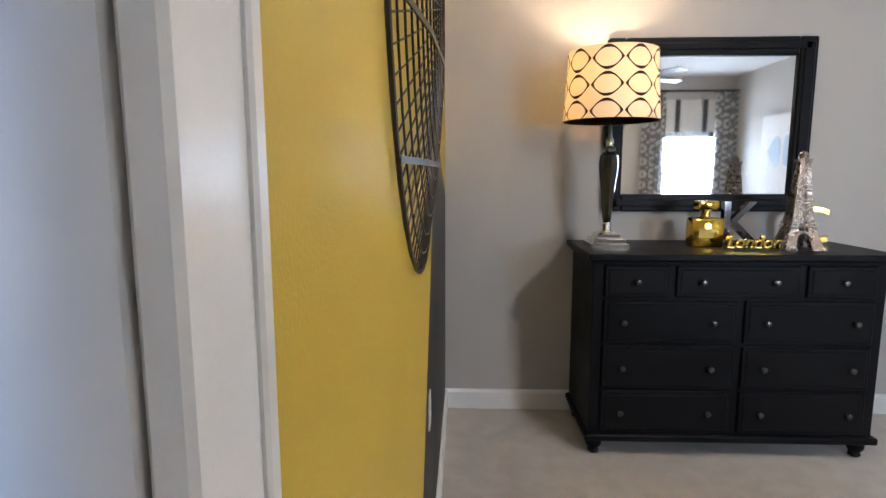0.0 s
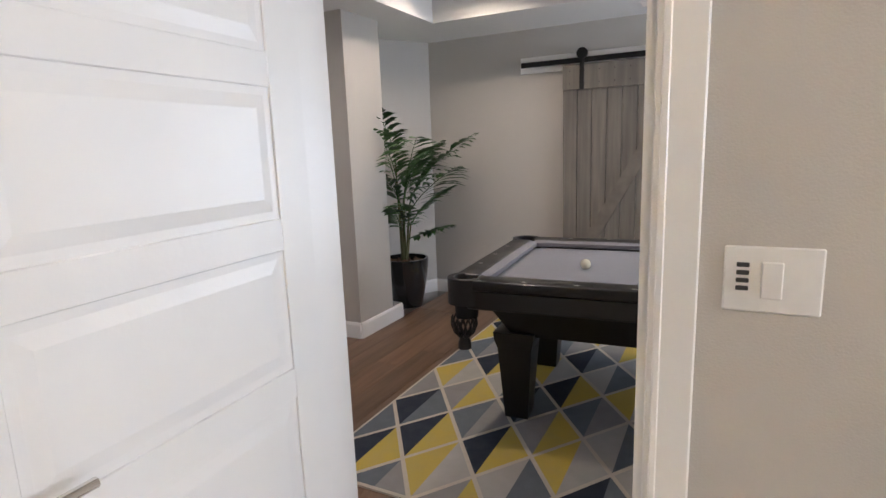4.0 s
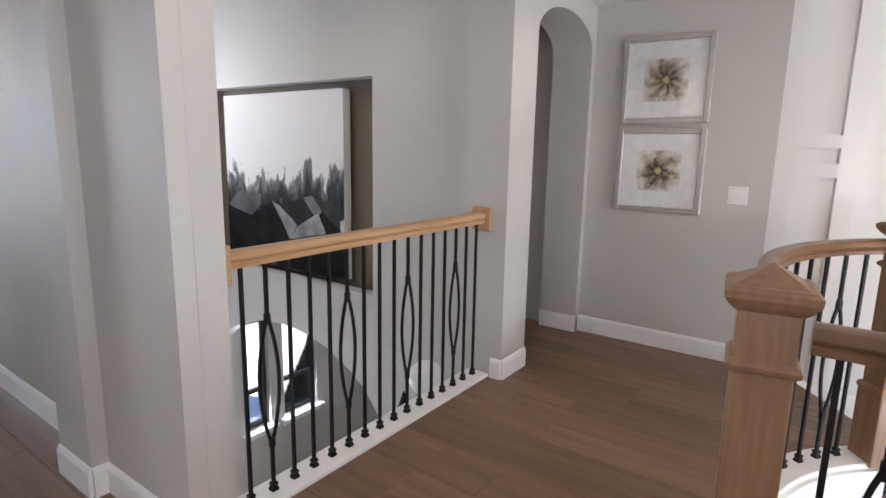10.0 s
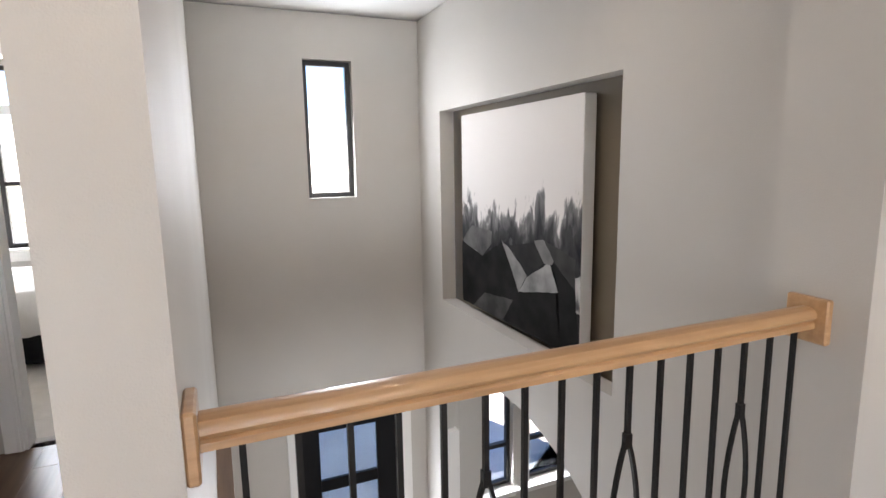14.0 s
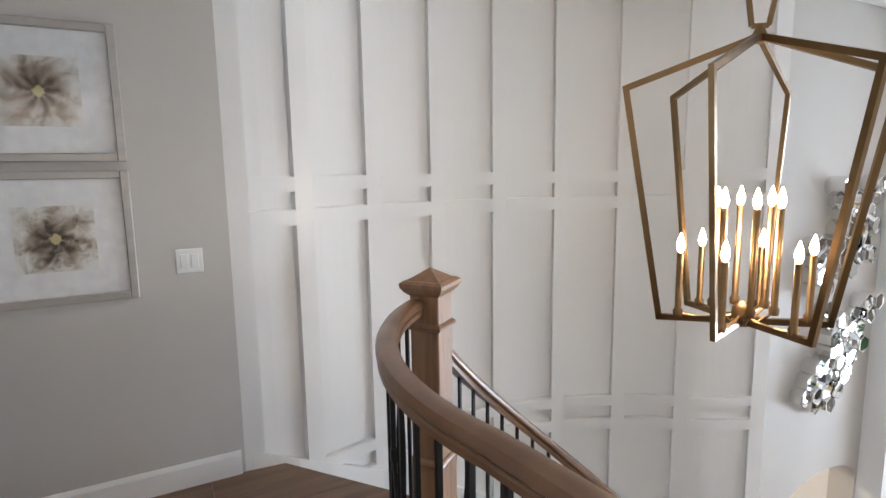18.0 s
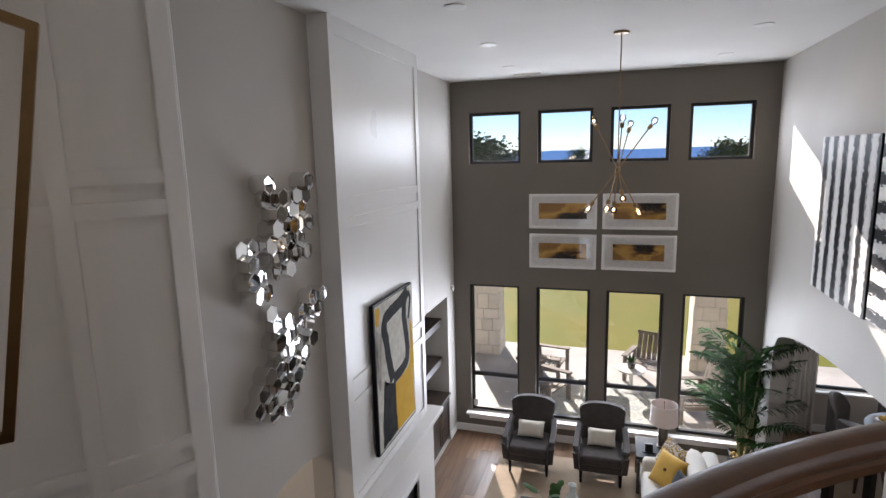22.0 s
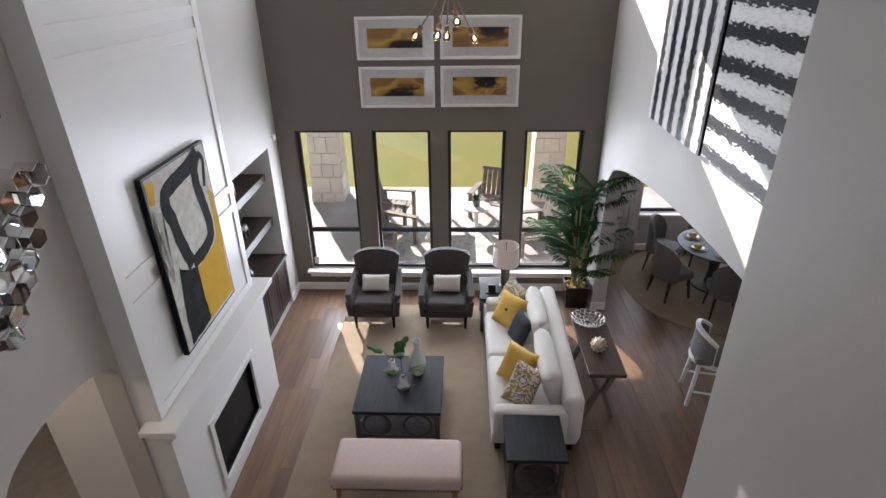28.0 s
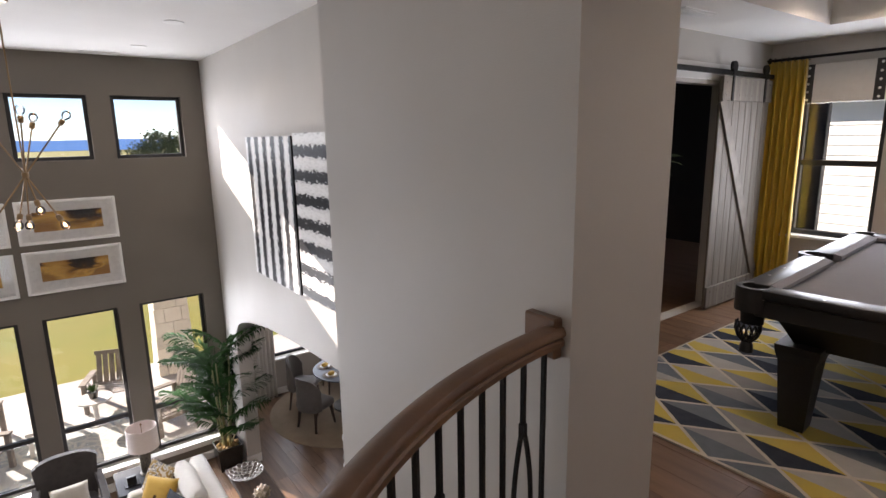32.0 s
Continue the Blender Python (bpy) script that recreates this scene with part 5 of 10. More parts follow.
paint_patch(yp, "yellow_field", [(-0.06, -0.19), (0.31, -0.14), (0.38, -0.08), (0.46, -0.4), (0.49, -0.73), (-0.03, -0.72), (-0.08, -0.35)], .0490, M_PAINTYEL, .006, 1)
paint_patch(yp, "yellow_edge", [(0.41, 0.38), (0.4, 0.06), (0.38, -0.08), (0.46, -0.4), (0.49, -0.13), (0.47, 0.29)], .0492, M_PAINTYEL, .006, 2)
paint_patch(yp, "yellow_corner", [(-0.48, 0.73), (-0.37, 0.72), (-0.42, 0.54), (-0.48, 0.55)], .0490, M_PAINTYEL, .006, 3)
paint_patch(yp, "grey_scumble", [(-0.47, 0.53), (-0.36, 0.45), (-0.39, 0.28), (-0.42, -0.1), (-0.47, -0.1), (-0.49, 0.26)], .0494, M_PAINTGREY, .014, 4)
paint_stroke(yp, "black_loop", [(0.36, 0.7), (0.18, 0.65), (-0.05, 0.61), (-0.23, 0.58), (-0.29, 0.48), (-0.25, 0.35), (-0.21, 0.16), (-0.15, -0.04), (-0.12, -0.12)], .135, .0498, M_PAINTBLACK, 5)
paint_stroke(yp, "black_loop", [(0.36, 0.7), (0.26, 0.6), (0.24, 0.44), (0.28, 0.27), (0.31, 0.06), (0.27, -0.05), (0.12, -0.1), (-0.1, -0.12)], .125, .0502, M_PAINTBLACK, 6)
paint_stroke(yp, "black_loop", [(0.36, 0.7), (0.43, 0.63), (0.4, 0.51), (0.36, 0.4)], .05, .0506, M_PAINTBLACK, 7)
paint_patch(yp, "black_trunk", [(-0.32, -0.04), (-0.25, -0.13), (-0.05, -0.16), (-0.08, -0.39), (-0.05, -0.59), (-0.04, -0.72), (-0.41, -0.73), (-0.4, -0.46), (-0.33, -0.1)], .0510, M_PAINTBLACK, .010, 8)

canvas("striped_painting", pose(X_E, 4.63, .86, 0, 0, -90), 1.32, 1.54, .05, M_ART_VSTRIPE, M_BLACKWOOD, "canvas with black and white vertical brushed stripes", "striped canvases")
canvas("striped_painting", pose(X_E, 3.27, .885, 0, 0, -90), 1.30, 1.54, .05, M_ART_HSTRIPE, M_BLACKWOOD, "canvas with black and white horizontal brushed bands", "striped canvases")

# ---------------------------------------------------------------- mirrored hexagon art
def hexagon(parent, y, z, r, depth, tilt):
    """One mirrored hexagon box on the gallery wall: deep mirrored sides, a fine bright rim and a slightly tilted face."""
    bm = B()
    n = 6
    cs = [(math.cos(math.pi / 3 * (i + .5)), math.sin(math.pi / 3 * (i + .5))) for i in range(n)]
    base = [bm.verts.new((0, r * c, r * s)) for c, s in cs]
    rim = [bm.verts.new((depth, r * c, r * s)) for c, s in cs]
    lip = [bm.verts.new((depth + .003, .95 * r * c, .95 * r * s)) for c, s in cs]
    face = [bm.verts.new((depth - .003 + (tilt[0] * c + tilt[1] * s) * r * .16, .90 * r * c, .90 * r * s)) for c, s in cs]
    for i in range(n):
        j = (i + 1) % n
        bm.faces.new((base[i], base[j], rim[j], rim[i]))
        bm.faces.new((rim[i], rim[j], lip[j], lip[i]))
        bm.faces.new((lip[i], lip[j], face[j], face[i]))
    bm.faces.new(face)
    bm.faces.new(base[::-1])
    return part("mirror_cell", finish(bm), M_MIRROR, parent, m=pose(-2.148, y, z))


rng = random.Random(5)
HEX = .070
for label, z1, rows in [("large cluster of silver mirror hexagons on the gallery wall", 1.37, ["..#...##", "..#####.", "...####.", "..#####.", "######..", "#.####..", "##.##...", "##......"]),
                        ("smaller cluster of silver mirror hexagons on the gallery wall", .46, ["..#...##", "..##.##.", "..#####.", "..####..", ".#####..", "#####...", "####....", ".##....."])]:
    h = thing("mirror_wall_art", None, label, "wall art", "mirror hexagon clusters")
    for j, row in enumerate(rows):
        for i, mark in enumerate(row):
            if mark == "#":
                hexagon(h, 1.645 + (i + .5 * (j % 2)) * HEX * 1.735, z1 - j * HEX * 1.502, HEX, rng.choice((.05, .07, .09, .11, .13)), (rng.uniform(-1, 1), rng.uniform(-1, 1)))

# ---------------------------------------------------------------- great room furniture
rug = thing("area_rug", pose(0, 0, ZL), "large tan woven area rug under the seating group", "rug")
bm = B()
box(bm, -1.38, 1.34, 2.98, 6.70, 0, .014, .006)
part("woven_mat", finish(bm), M_RUG, rug)
for x0, x1, y0, y1 in [(-1.395, 1.355, 2.965, 2.982), (-1.395, 1.355, 6.698, 6.715), (-1.397, -1.378, 2.98, 6.70), (1.338, 1.357, 2.98, 6.70)]:
    part("binding", bx(x0, x1, y0, y1, 0, .012, .004), M_RUGEDGE, rug)
RT = ZL + .014


def armchair(m, label):
    """Wing-topped upholstered armchair facing -y, with tapered dark legs and a lumbar pillow on its seat."""
    t = thing("armchair", m, label, "armchair", "grey armchairs by the windows")
    bm = B()
    slab(bm, .64, .60, .12, .03, 3, Matrix.Translation((0, 0, .19)))
    part("seat_frame", finish(bm, True), M_CHAIRGREY, t)
    bm = B()
    slab(bm, .56, .58, .15, .05, 4, Matrix.Translation((0, -.04, .30)))
    part("seat_cushion", finish(bm, True), M_CHAIRGREY, t)
    bm = B()
    n = 14
    rows = []
    for j in range(11):
        v = j / 10
        row = []
        for s in (0, 1):
            for i in range(n + 1):
                u = 2 * i / n - 1
                w = .275 + .055 * v
                top = .66 - .030 * abs(u) ** 6 - .022 * u * u
                x = u * w
                y = .20 + .14 * v - .10 * (abs(u) ** 3) * (.5 + .5 * v) + (0 if s == 0 else .085)
                row.append(bm.verts.new((x, y, .30 + v * top)))
        rows.append(row)
    for j in range(10):
        for i in range(n):
            bm.faces.new((rows[j][i], rows[j][i + 1], rows[j + 1][i + 1], rows[j + 1][i]))
            bm.faces.new((rows[j][n + 1 + i], rows[j + 1][n + 1 + i], rows[j + 1][n + 2 + i], rows[j][n + 2 + i]))
        for i in (0, n):
            bm.faces.new((rows[j][i], rows[j + 1][i], rows[j + 1][n + 1 + i], rows[j][n + 1 + i]))
    for i in range(n):
        bm.faces.new((rows[10][i], rows[10][i + 1], rows[10][n + 2 + i], rows[10][n + 1 + i]))
        bm.faces.new((rows[0][i], rows[0][n + 1 + i], rows[0][n + 2 + i], rows[0][i + 1]))
    part("backrest", finish(bm, True, 50), M_CHAIRGREY, t)
    for s in (-1, 1):
        bm = B()
        path = [(s * .315, .26, .66), (s * .335, .10, .60), (s * .345, -.12, .56), (s * .345, -.28, .54), (s * .34, -.33, .48), (s * .33, -.32, .36), (s * .32, -.30, .24)]
        sweep(bm, path, [(-.035, -.03), (.035, -.03), (.045, 0), (.035, .03), (-.035, .03), (-.045, 0)], up=Vector((0, .3, 1)))
        part("arm", finish(bm, True, 60), M_CHAIRGREY, t)
        bm = B()
        prism(bm, [(-.28, .22), (.28, .22), (.28, .62), (.0, .56), (-.28, .52)], s * .305, s * .335, 'x')
        part("side_panel", finish(bm), M_CHAIRGREY, t)
    for sx in (-.27, .27):
        for sy, ly in ((-.26, 0), (.24, .06)):
            bm = B()
            lathe(bm, [(.014, 0), (.018, .02), (.027, .20), (.027, .22)], 8, Matrix(((1, 0, 0, sx), (0, 1, ly * -.0, sy), (0, 0, 1, 0), (0, 0, 0, 1))))
            part("leg", finish(bm, True), M_BLACKWOOD, t)
    return t


for x, lab in ((-.90, "charcoal grey upholstered armchair by the tall windows, beside the corner"), (.125, "charcoal grey upholstered armchair by the tall windows, beside the side table")):
    armchair(pose(x, 6.36, RT), lab)
    c = thing("lumbar_pillow", pose(x, 6.39, RT + .575, 62, 0, 0), "cream linen lumbar pillow propped on an armchair", "pillow", "cream lumbar pillows")
    part("cover", finish(cushion(B(), .40, .25, .13), True, 80), M_LINEN, c)

ct = thing("coffee_table", pose(-.34, 4.43, RT), "square dark grey wood coffee table with ring side frames", "coffee table")
part("tabletop", bx(-.47, .47, -.48, .48, .405, .445, .006), M_DARKTOP, ct)
part("lower_shelf", bx(-.44, .44, -.45, .45, .05, .09, .005), M_GREYWOOD, ct)
for sx in (-.43, .43):
    for sy in (-.44, .44):
        part("leg", bx(sx - .025, sx + .025, sy - .025, sy + .025, 0, .405, .004), M_GREYWOOD, ct)


def ring_frame(parent, m, r, w=.03, th=.03):
    bm = B()
    sweep(bm, [(r * math.cos(2 * math.pi * i / 28), 0, r * math.sin(2 * math.pi * i / 28)) for i in range(28)], square(w, th), up=Vector((0, 1, 0)), closed=True)
    part("ring", finish(bm, True, 40), M_GREYWOOD, parent, m=m)


for s in (-.44, .44):
    for o in (-.22, .22):
        ring_frame(ct, pose(o, s, .245), .145)
        ring_frame(ct, pose(s, o, .245, 0, 0, 90), .145)


def end_table(m, label, w=.57, d=.58, h=.56):
    t = thing("end_table", m, label, "side table", "dark end tables")
    part("tabletop", bx(-w / 2, w / 2, -d / 2, d / 2, h - .04, h, .005), M_DARKTOP, t)
    part("base_shelf", bx(-w / 2 + .02, w / 2 - .02, -d / 2 + .02, d / 2 - .02, .03, .07, .004), M_GREYWOOD, t)
    for sx in (-1, 1):
        for sy in (-1, 1):
            part("leg", bx(sx * (w / 2 - .045) - .022, sx * (w / 2 - .045) + .022, sy * (d / 2 - .045) - .022, sy * (d / 2 - .045) + .022, 0, h - .04, .003), M_GREYWOOD, t)
    for s in (-1, 1):
        ring_frame(t, pose(0, s * (d / 2 - .045), .295), .20, .025, .025)
        ring_frame(t, pose(s * (w / 2 - .045), 0, .295, 0, 0, 90), .20, .025, .025)
    return t


end_table(pose(1.05, 3.54, RT), "dark wood end table with ring frames at the sofa's end")
et2 = thing("end_table", pose(.86, 6.30, RT), "dark slate side table with crossed legs beside the sofa", "side table", "dark end tables")
part("tabletop", bx(-.27, .27, -.30, .30, .53, .565, .005), M_DARKTOP, et2)
part("apron", bx(-.24, .24, -.27, .27, .47, .53), M_GREYWOOD, et2)
for sx in (-1, 1):
    for sy in (-1, 1):
        part("leg", bx(sx * .235 - .02, sx * .235 + .02, sy * .265 - .02, sy * .265 + .02, 0, .47, .003), M_GREYWOOD, et2)
    for s in (-1, 1):
        part("cross_brace", tube([(sx * .235, -.26 * s, .04), (sx * .235, .26 * s, .45)], .014, 6), M_GREYWOOD, et2)
part("lower_shelf", bx(-.235, .235, -.265, .265, .10, .125), M_GREYWOOD, et2)

bench = thing("upholstered_bench", pose(-.25, 3.31, RT), "blush pink upholstered bench with nailhead trim and oak legs", "bench")
bm = B()
slab(bm, 1.20, .50, .17, .05, 4, Matrix.Translation((0, 0, .34)))
part("seat", finish(bm, True), material("blush_bench_cloth", (.62, .49, .45), .9, second=(.56, .44, .41), scale=30, bump=.4, bump_scale=280), bench)
bm = B()
for i in range(38):
    x = -.57 + 1.14 * i / 37
    bmesh.ops.create_icosphere(bm, subdivisions=1, radius=.010, matrix=Matrix.Translation((x, -.250, .358)))
for i in range(15):
    for sx in (-.602, .602):
        bmesh.ops.create_icosphere(bm, subdivisions=1, radius=.010, matrix=Matrix.Translation((sx, -.22 + .44 * i / 14, .358)))
part("nailheads", finish(bm, True), M_BRONZE, bench, "dark bronze nailhead trim")
for sx in (-1, 1):
    for sy in (-1, 1):
        bm = B()
        path = [(sx * .535, sy * .19, .35), (sx * .545, sy * .20, .18), (sx * .565, sy * .215, 0)]
        sweep(bm, path, square(.05, .05), up=Vector((0, 1, 0)), scale=[1, .85, .6])
        part("leg", finish(bm), M_OAKLEG, bench)

sofa = thing("sofa", pose(1.13, 4.95, RT), "white linen two-seat sofa with a loose cushion back", "sofa")
L = 2.24
bm = B()
slab(bm, .90, L - .04, .16, .03, 3, Matrix.Translation((-.02, 0, .12)))
part("base", finish(bm, True), M_SOFA, sofa)
bm = B()
slab(bm, .20, L, .60, .07, 4, Matrix.Translation((.36, 0, .16)))
part("back_frame", finish(bm, True), M_SOFA, sofa)
for s in (-1, 1):
    bm = B()
    slab(bm, .88, .16, .42, .06, 4, Matrix.Translation((-.02, s * (L / 2 - .086), .16)))
    part("arm", finish(bm, True), M_SOFA, sofa)
    bm = B()
    slab(bm, .70, L / 2 - .17, .19, .06, 4, Matrix.Translation((-.12, s * (L / 4 - .085), .26)))
    part("seat_cushion", finish(bm, True), M_SOFA, sofa)
    bm = B()
    cushion(bm, .52, L / 2 - .18, .24, 12, .35, pose(.19, s * (L / 4 - .085), .64, 0, 72, 0))
    part("back_cushion", finish(bm, True, 80), M_SOFA, sofa)
    for sx in (-.40, .36):
        part("foot", bx(sx - .03, sx + .03, s * (L / 2 - .10) - .03, s * (L / 2 - .10) + .03, 0, .12, .004), M_BLACKWOOD, sofa)


def pillow(m, w, h, t, mat_, label, button=False):
    c = thing("throw_pillow", m, label, "pillow", "throw pillows on the sofa")
    part("cover", finish(cushion(B(), w, h, t, 12), True, 80), mat_, c)
    if button:
        part("button", turned([(.022, 0), (.022, .008), (0, .012)], 12), M_BRONZE, c, m=pose(0, 0, t * .46))
    return c


SZ = RT + .45
pillow(pose(1.02, 5.88, SZ + .20, 12, -62, 20), .46, .46, .16, M_PAISLEY, "tan and grey paisley throw pillow on the sofa")
pillow(pose(.96, 5.59, SZ + .20, 0, -56, 42), .44, .44, .15, M_MUSTARD, "mustard yellow throw pillow with a dark button", True)
pillow(pose(1.06, 5.23, SZ + .17, 0, -68, 20), .40, .36, .13, M_NAVY, "charcoal blue throw pillow on the sofa")
pillow(pose(.97, 4.49, SZ + .20, 0, -58, 44), .44, .44, .15, M_MUSTARD, "mustard yellow throw pillow leaning on the sofa")
pillow(pose(1.00, 4.19, SZ + .18, 8, -50, 48), .46, .34, .15, M_PAISLEY, "tan and grey paisley lumbar pillow on the sofa")

con = thing("console_table", pose(1.90, 4.88, ZL), "dark walnut trestle console table behind the sofa", "console table")
part("tabletop", bx(-.20, .20, -.63, .63, .70, .75, .006), M_WALNUT, con)
for s in (-1, 1):
    bm = B()
    for q in (-1, 1):
        sweep(bm, [(q * .16, s * .45, .0), (q * .09, s * .45, .20), (q * .03, s * .45, .36), (q * .09, s * .45, .52), (q * .16, s * .45, .70)], square(.05, .06), up=Vector((0, 1, 0)))
    part("trestle", finish(bm), M_GREYOAK, con)
part("stretcher", bx(-.025, .025, -.45, .45, .33, .39, .004), M_GREYOAK, con)


def wire_bowl(m, r, h, name, label, ball=False):
    t = thing(name, m, label, "decor")
    bm = B()
    rr = random.Random(int(r * 1000))
    if ball:
        bmesh.ops.create_icosphere(bm, subdivisions=2, radius=r, matrix=Matrix.Translation((0, 0, r)))
        pts = [(v.co.copy(), v.normal.copy()) for v in bm.verts]
        for p, nrm in pts:
            bmesh.ops.create_icosphere(bm, subdivisions=1, radius=r * .17, matrix=Matrix.Translation(p))
    else:
        for ring in range(4):
            f = ring / 3
            rad, z = r * (.35 + .65 * f), h * f * f
            n = 7 + 3 * ring
            for i in range(n):
                a0 = 2 * math.pi * (i + .5 * (ring % 2)) / n
                rc = rad * math.pi / n * .92
                c = Vector((rad * math.cos(a0), rad * math.sin(a0), z + .015))
                ra = Vector((math.cos(a0), math.sin(a0), 0)) * .9 + Vector((0, 0, .45 * f))
                ta = Vector((-math.sin(a0), math.cos(a0), 0))
                sweep(bm, [c + ra * rc * math.cos(t) + ta * rc * math.sin(t) for t in [2 * math.pi * q / 8 for q in range(8)]], circle(.006, 5), up=Vector((0, 0, 1)), closed=True)
    part("rings" if not ball else "shell", finish(bm, True), M_SILVER if not ball else material("champagne_metal", (.52, .42, .32), .3, metal=1, second=(.40, .31, .23), scale=30), t)
    return t


wire_bowl(pose(1.87, 5.20, ZL + .75), .17, .05, "wire_bowl", "silver openwork bowl of rings on the console table")
wire_bowl(pose(1.88, 4.66, ZL + .75), .085, .1, "decorative_sphere", "pale gold bubbled decorative sphere on the console table", True)

lamp = thing("table_lamp", pose(.95, 6.36, RT + .565), "table lamp with a woven metal base and white drum shade", "lamp")
part("base", turned([(.0, 0), (.075, 0), (.078, .015), (.06, .03), (.062, .06), (.066, .30), (.05, .33), (.012, .35), (.012, .42)], 20), M_LAMPBASE, lamp)
part("shade", finish(lathe(B(), [(.185, .36), (.175, .64), (.170, .64), (.180, .36)], 28), True), M_SHADE, lamp, "blush white linen drum shade")
part("finial", turned([(.004, .42), (.004, .66), (.012, .665), (.012, .68), (0, .69)], 8), M_BRASS, lamp)
ph = thing("desk_phone", pose(.76, 6.20, RT + .565), "small black clock on a tray on the side table", "clock")
part("tray", bx(-.09, .09, -.07, .07, 0, .012, .004), M_BLACKWOOD, ph)
part("body", finish(prism(B(), [(-.045, .012), (.045, .012), (.03, .10), (-.02, .11)], -.05, .05, 'x')), M_BLACKWOOD, ph)

# things on the coffee table
CTZ = RT + .445
vase("vase", [(.0, 0), (.062, 0), (.085, .055), (.102, .145), (.088, .25), (.042, .34), (.033, .39), (.048, .45), (.044, .45), (.028, .39)], M_MILKGLASS, pose(-.16, 4.60, CTZ), "tall milky glass vase on the coffee table")


def leaf_sprig(m, h, label, seed):
    t = thing("leaf_vase", m, label, "plant", "leaf sprigs on the coffee table")
    part("wood_base", turned([(.07, 0), (.075, .01), (.07, .025), (.04, .025)], 18), M_WALNUT, t)
    part("tube_vase", turned([(.034, .025), (.036, .04), (.036, .15), (.030, .15), (.028, .03)], 14), M_WHITE, t, "white ceramic sleeve vase")
    rr = random.Random(seed)
    for k in range(3):
        a = k * 2.1 + rr.uniform(-.3, .3) + seed
        out = Vector((math.cos(a), math.sin(a), 0))
        base = Vector((0, 0, .12))
        tip = base + out * (.07 + .02 * k) + Vector((0, 0, h * (.55 + .12 * k)))
        bm = B()
        sweep(bm, [base, (base + tip) / 2 + Vector((0, 0, .02)), tip], circle(.003, 5))
        # a lobed monstera leaf
        ux = (out + Vector((0, 0, .55))).normalized()
        uy = Vector((-math.sin(a), math.cos(a), 0))
        ring = []
        nn = 36
        for i in range(nn):
            th = 2 * math.pi * i / nn
            lob = 1 - .30 * max(0, math.cos(th * 7)) ** 2 * (1 if abs(math.sin(th)) > .25 else 0)
            rad = .088 * lob * (1 + .25 * math.cos(th))
            ring.append(bm.verts.new(tip + ux * (rad * 1.25 * math.cos(th) + .07) + uy * rad * math.sin(th) * .72 + Vector((0, 0, -.012 * abs(math.sin(th))))))
        c = bm.verts.new(tip + ux * .06 + Vector((0, 0, .012)))
        for i in range(nn):
            bm.faces.new((c, ring[i], ring[(i + 1) % nn]))
        part("leaf", finish(bm, True, 80), M_LEAF, t)
    return t


leaf_sprig(pose(-.46, 4.62, CTZ), .26, "monstera leaves in a white sleeve vase on a wood base", 1)
leaf_sprig(pose(-.30, 4.34, CTZ), .26, "monstera leaves in a white sleeve vase at the table's middle", 4)


# ---------------------------------------------------------------- palms
def frond(bm, base, heading, length, lift, droop, leaflets, width, rr, stem=.006):
    """A feather palm frond: an arching stem with drooping blades on both sides."""
    out = Vector((math.cos(heading), math.sin(heading), 0))
    side = Vector((-math.sin(heading), math.cos(heading), 0))
    pts = []
    n = 14
    for i in range(n + 1):
        s = i / n
        pts.append(base + out * (length * s * math.cos(lift * (1 - .5 * s))) + Vector((0, 0, length * (s * math.sin(lift) - droop * s * s))))
    sweep(bm, pts, circle(stem, 5), scale=[1 - .75 * i / n for i in range(n + 1)])
    for k in range(leaflets):
        s = .22 + .78 * k / (leaflets - 1)
        f = s * n
        i = min(n - 1, int(f))
        p = pts[i].lerp(pts[i + 1], f - i)
        d = (pts[i + 1] - pts[i]).normalized()
        ll = length * .42 * (math.sin(math.pi * min(1, s * .92 + .06)) ** .7) * rr.uniform(.85, 1.1) + .02
        for q in (-1, 1):
            w = (side * q * rr.uniform(.75, 1.0) + d * rr.uniform(.55, .85) + Vector((0, 0, rr.uniform(-.05, .3)))).normalized()
            up = w.cross(d).normalized()
            wid = width * rr.uniform(.8, 1.1)
            a = p
            m1 = p + w * ll * .35 + Vector((0, 0, -.02 * ll))
            m2 = p + w * ll * .72 + Vector((0, 0, -.14 * ll))
            tip = p + w * ll + Vector((0, 0, -.34 * ll))
            nrm = w.cross(Vector((0, 0, 1)))
            nrm = nrm.normalized() if nrm.length > 1e-3 else side
            v = [bm.verts.new(a), bm.verts.new(m1 + nrm * wid), bm.verts.new(m1 - nrm * wid + Vector((0, 0, -wid * .5))), bm.verts.new(m2 + nrm * wid * .8), bm.verts.new(m2 - nrm * wid * .8 + Vector((0, 0, -wid * .4))), bm.verts.new(tip)]
            bm.faces.new((v[0], v[1], v[2]))
            bm.faces.new((v[1], v[3], v[4], v[2]))
            bm.faces.new((v[3], v[5], v[4]))


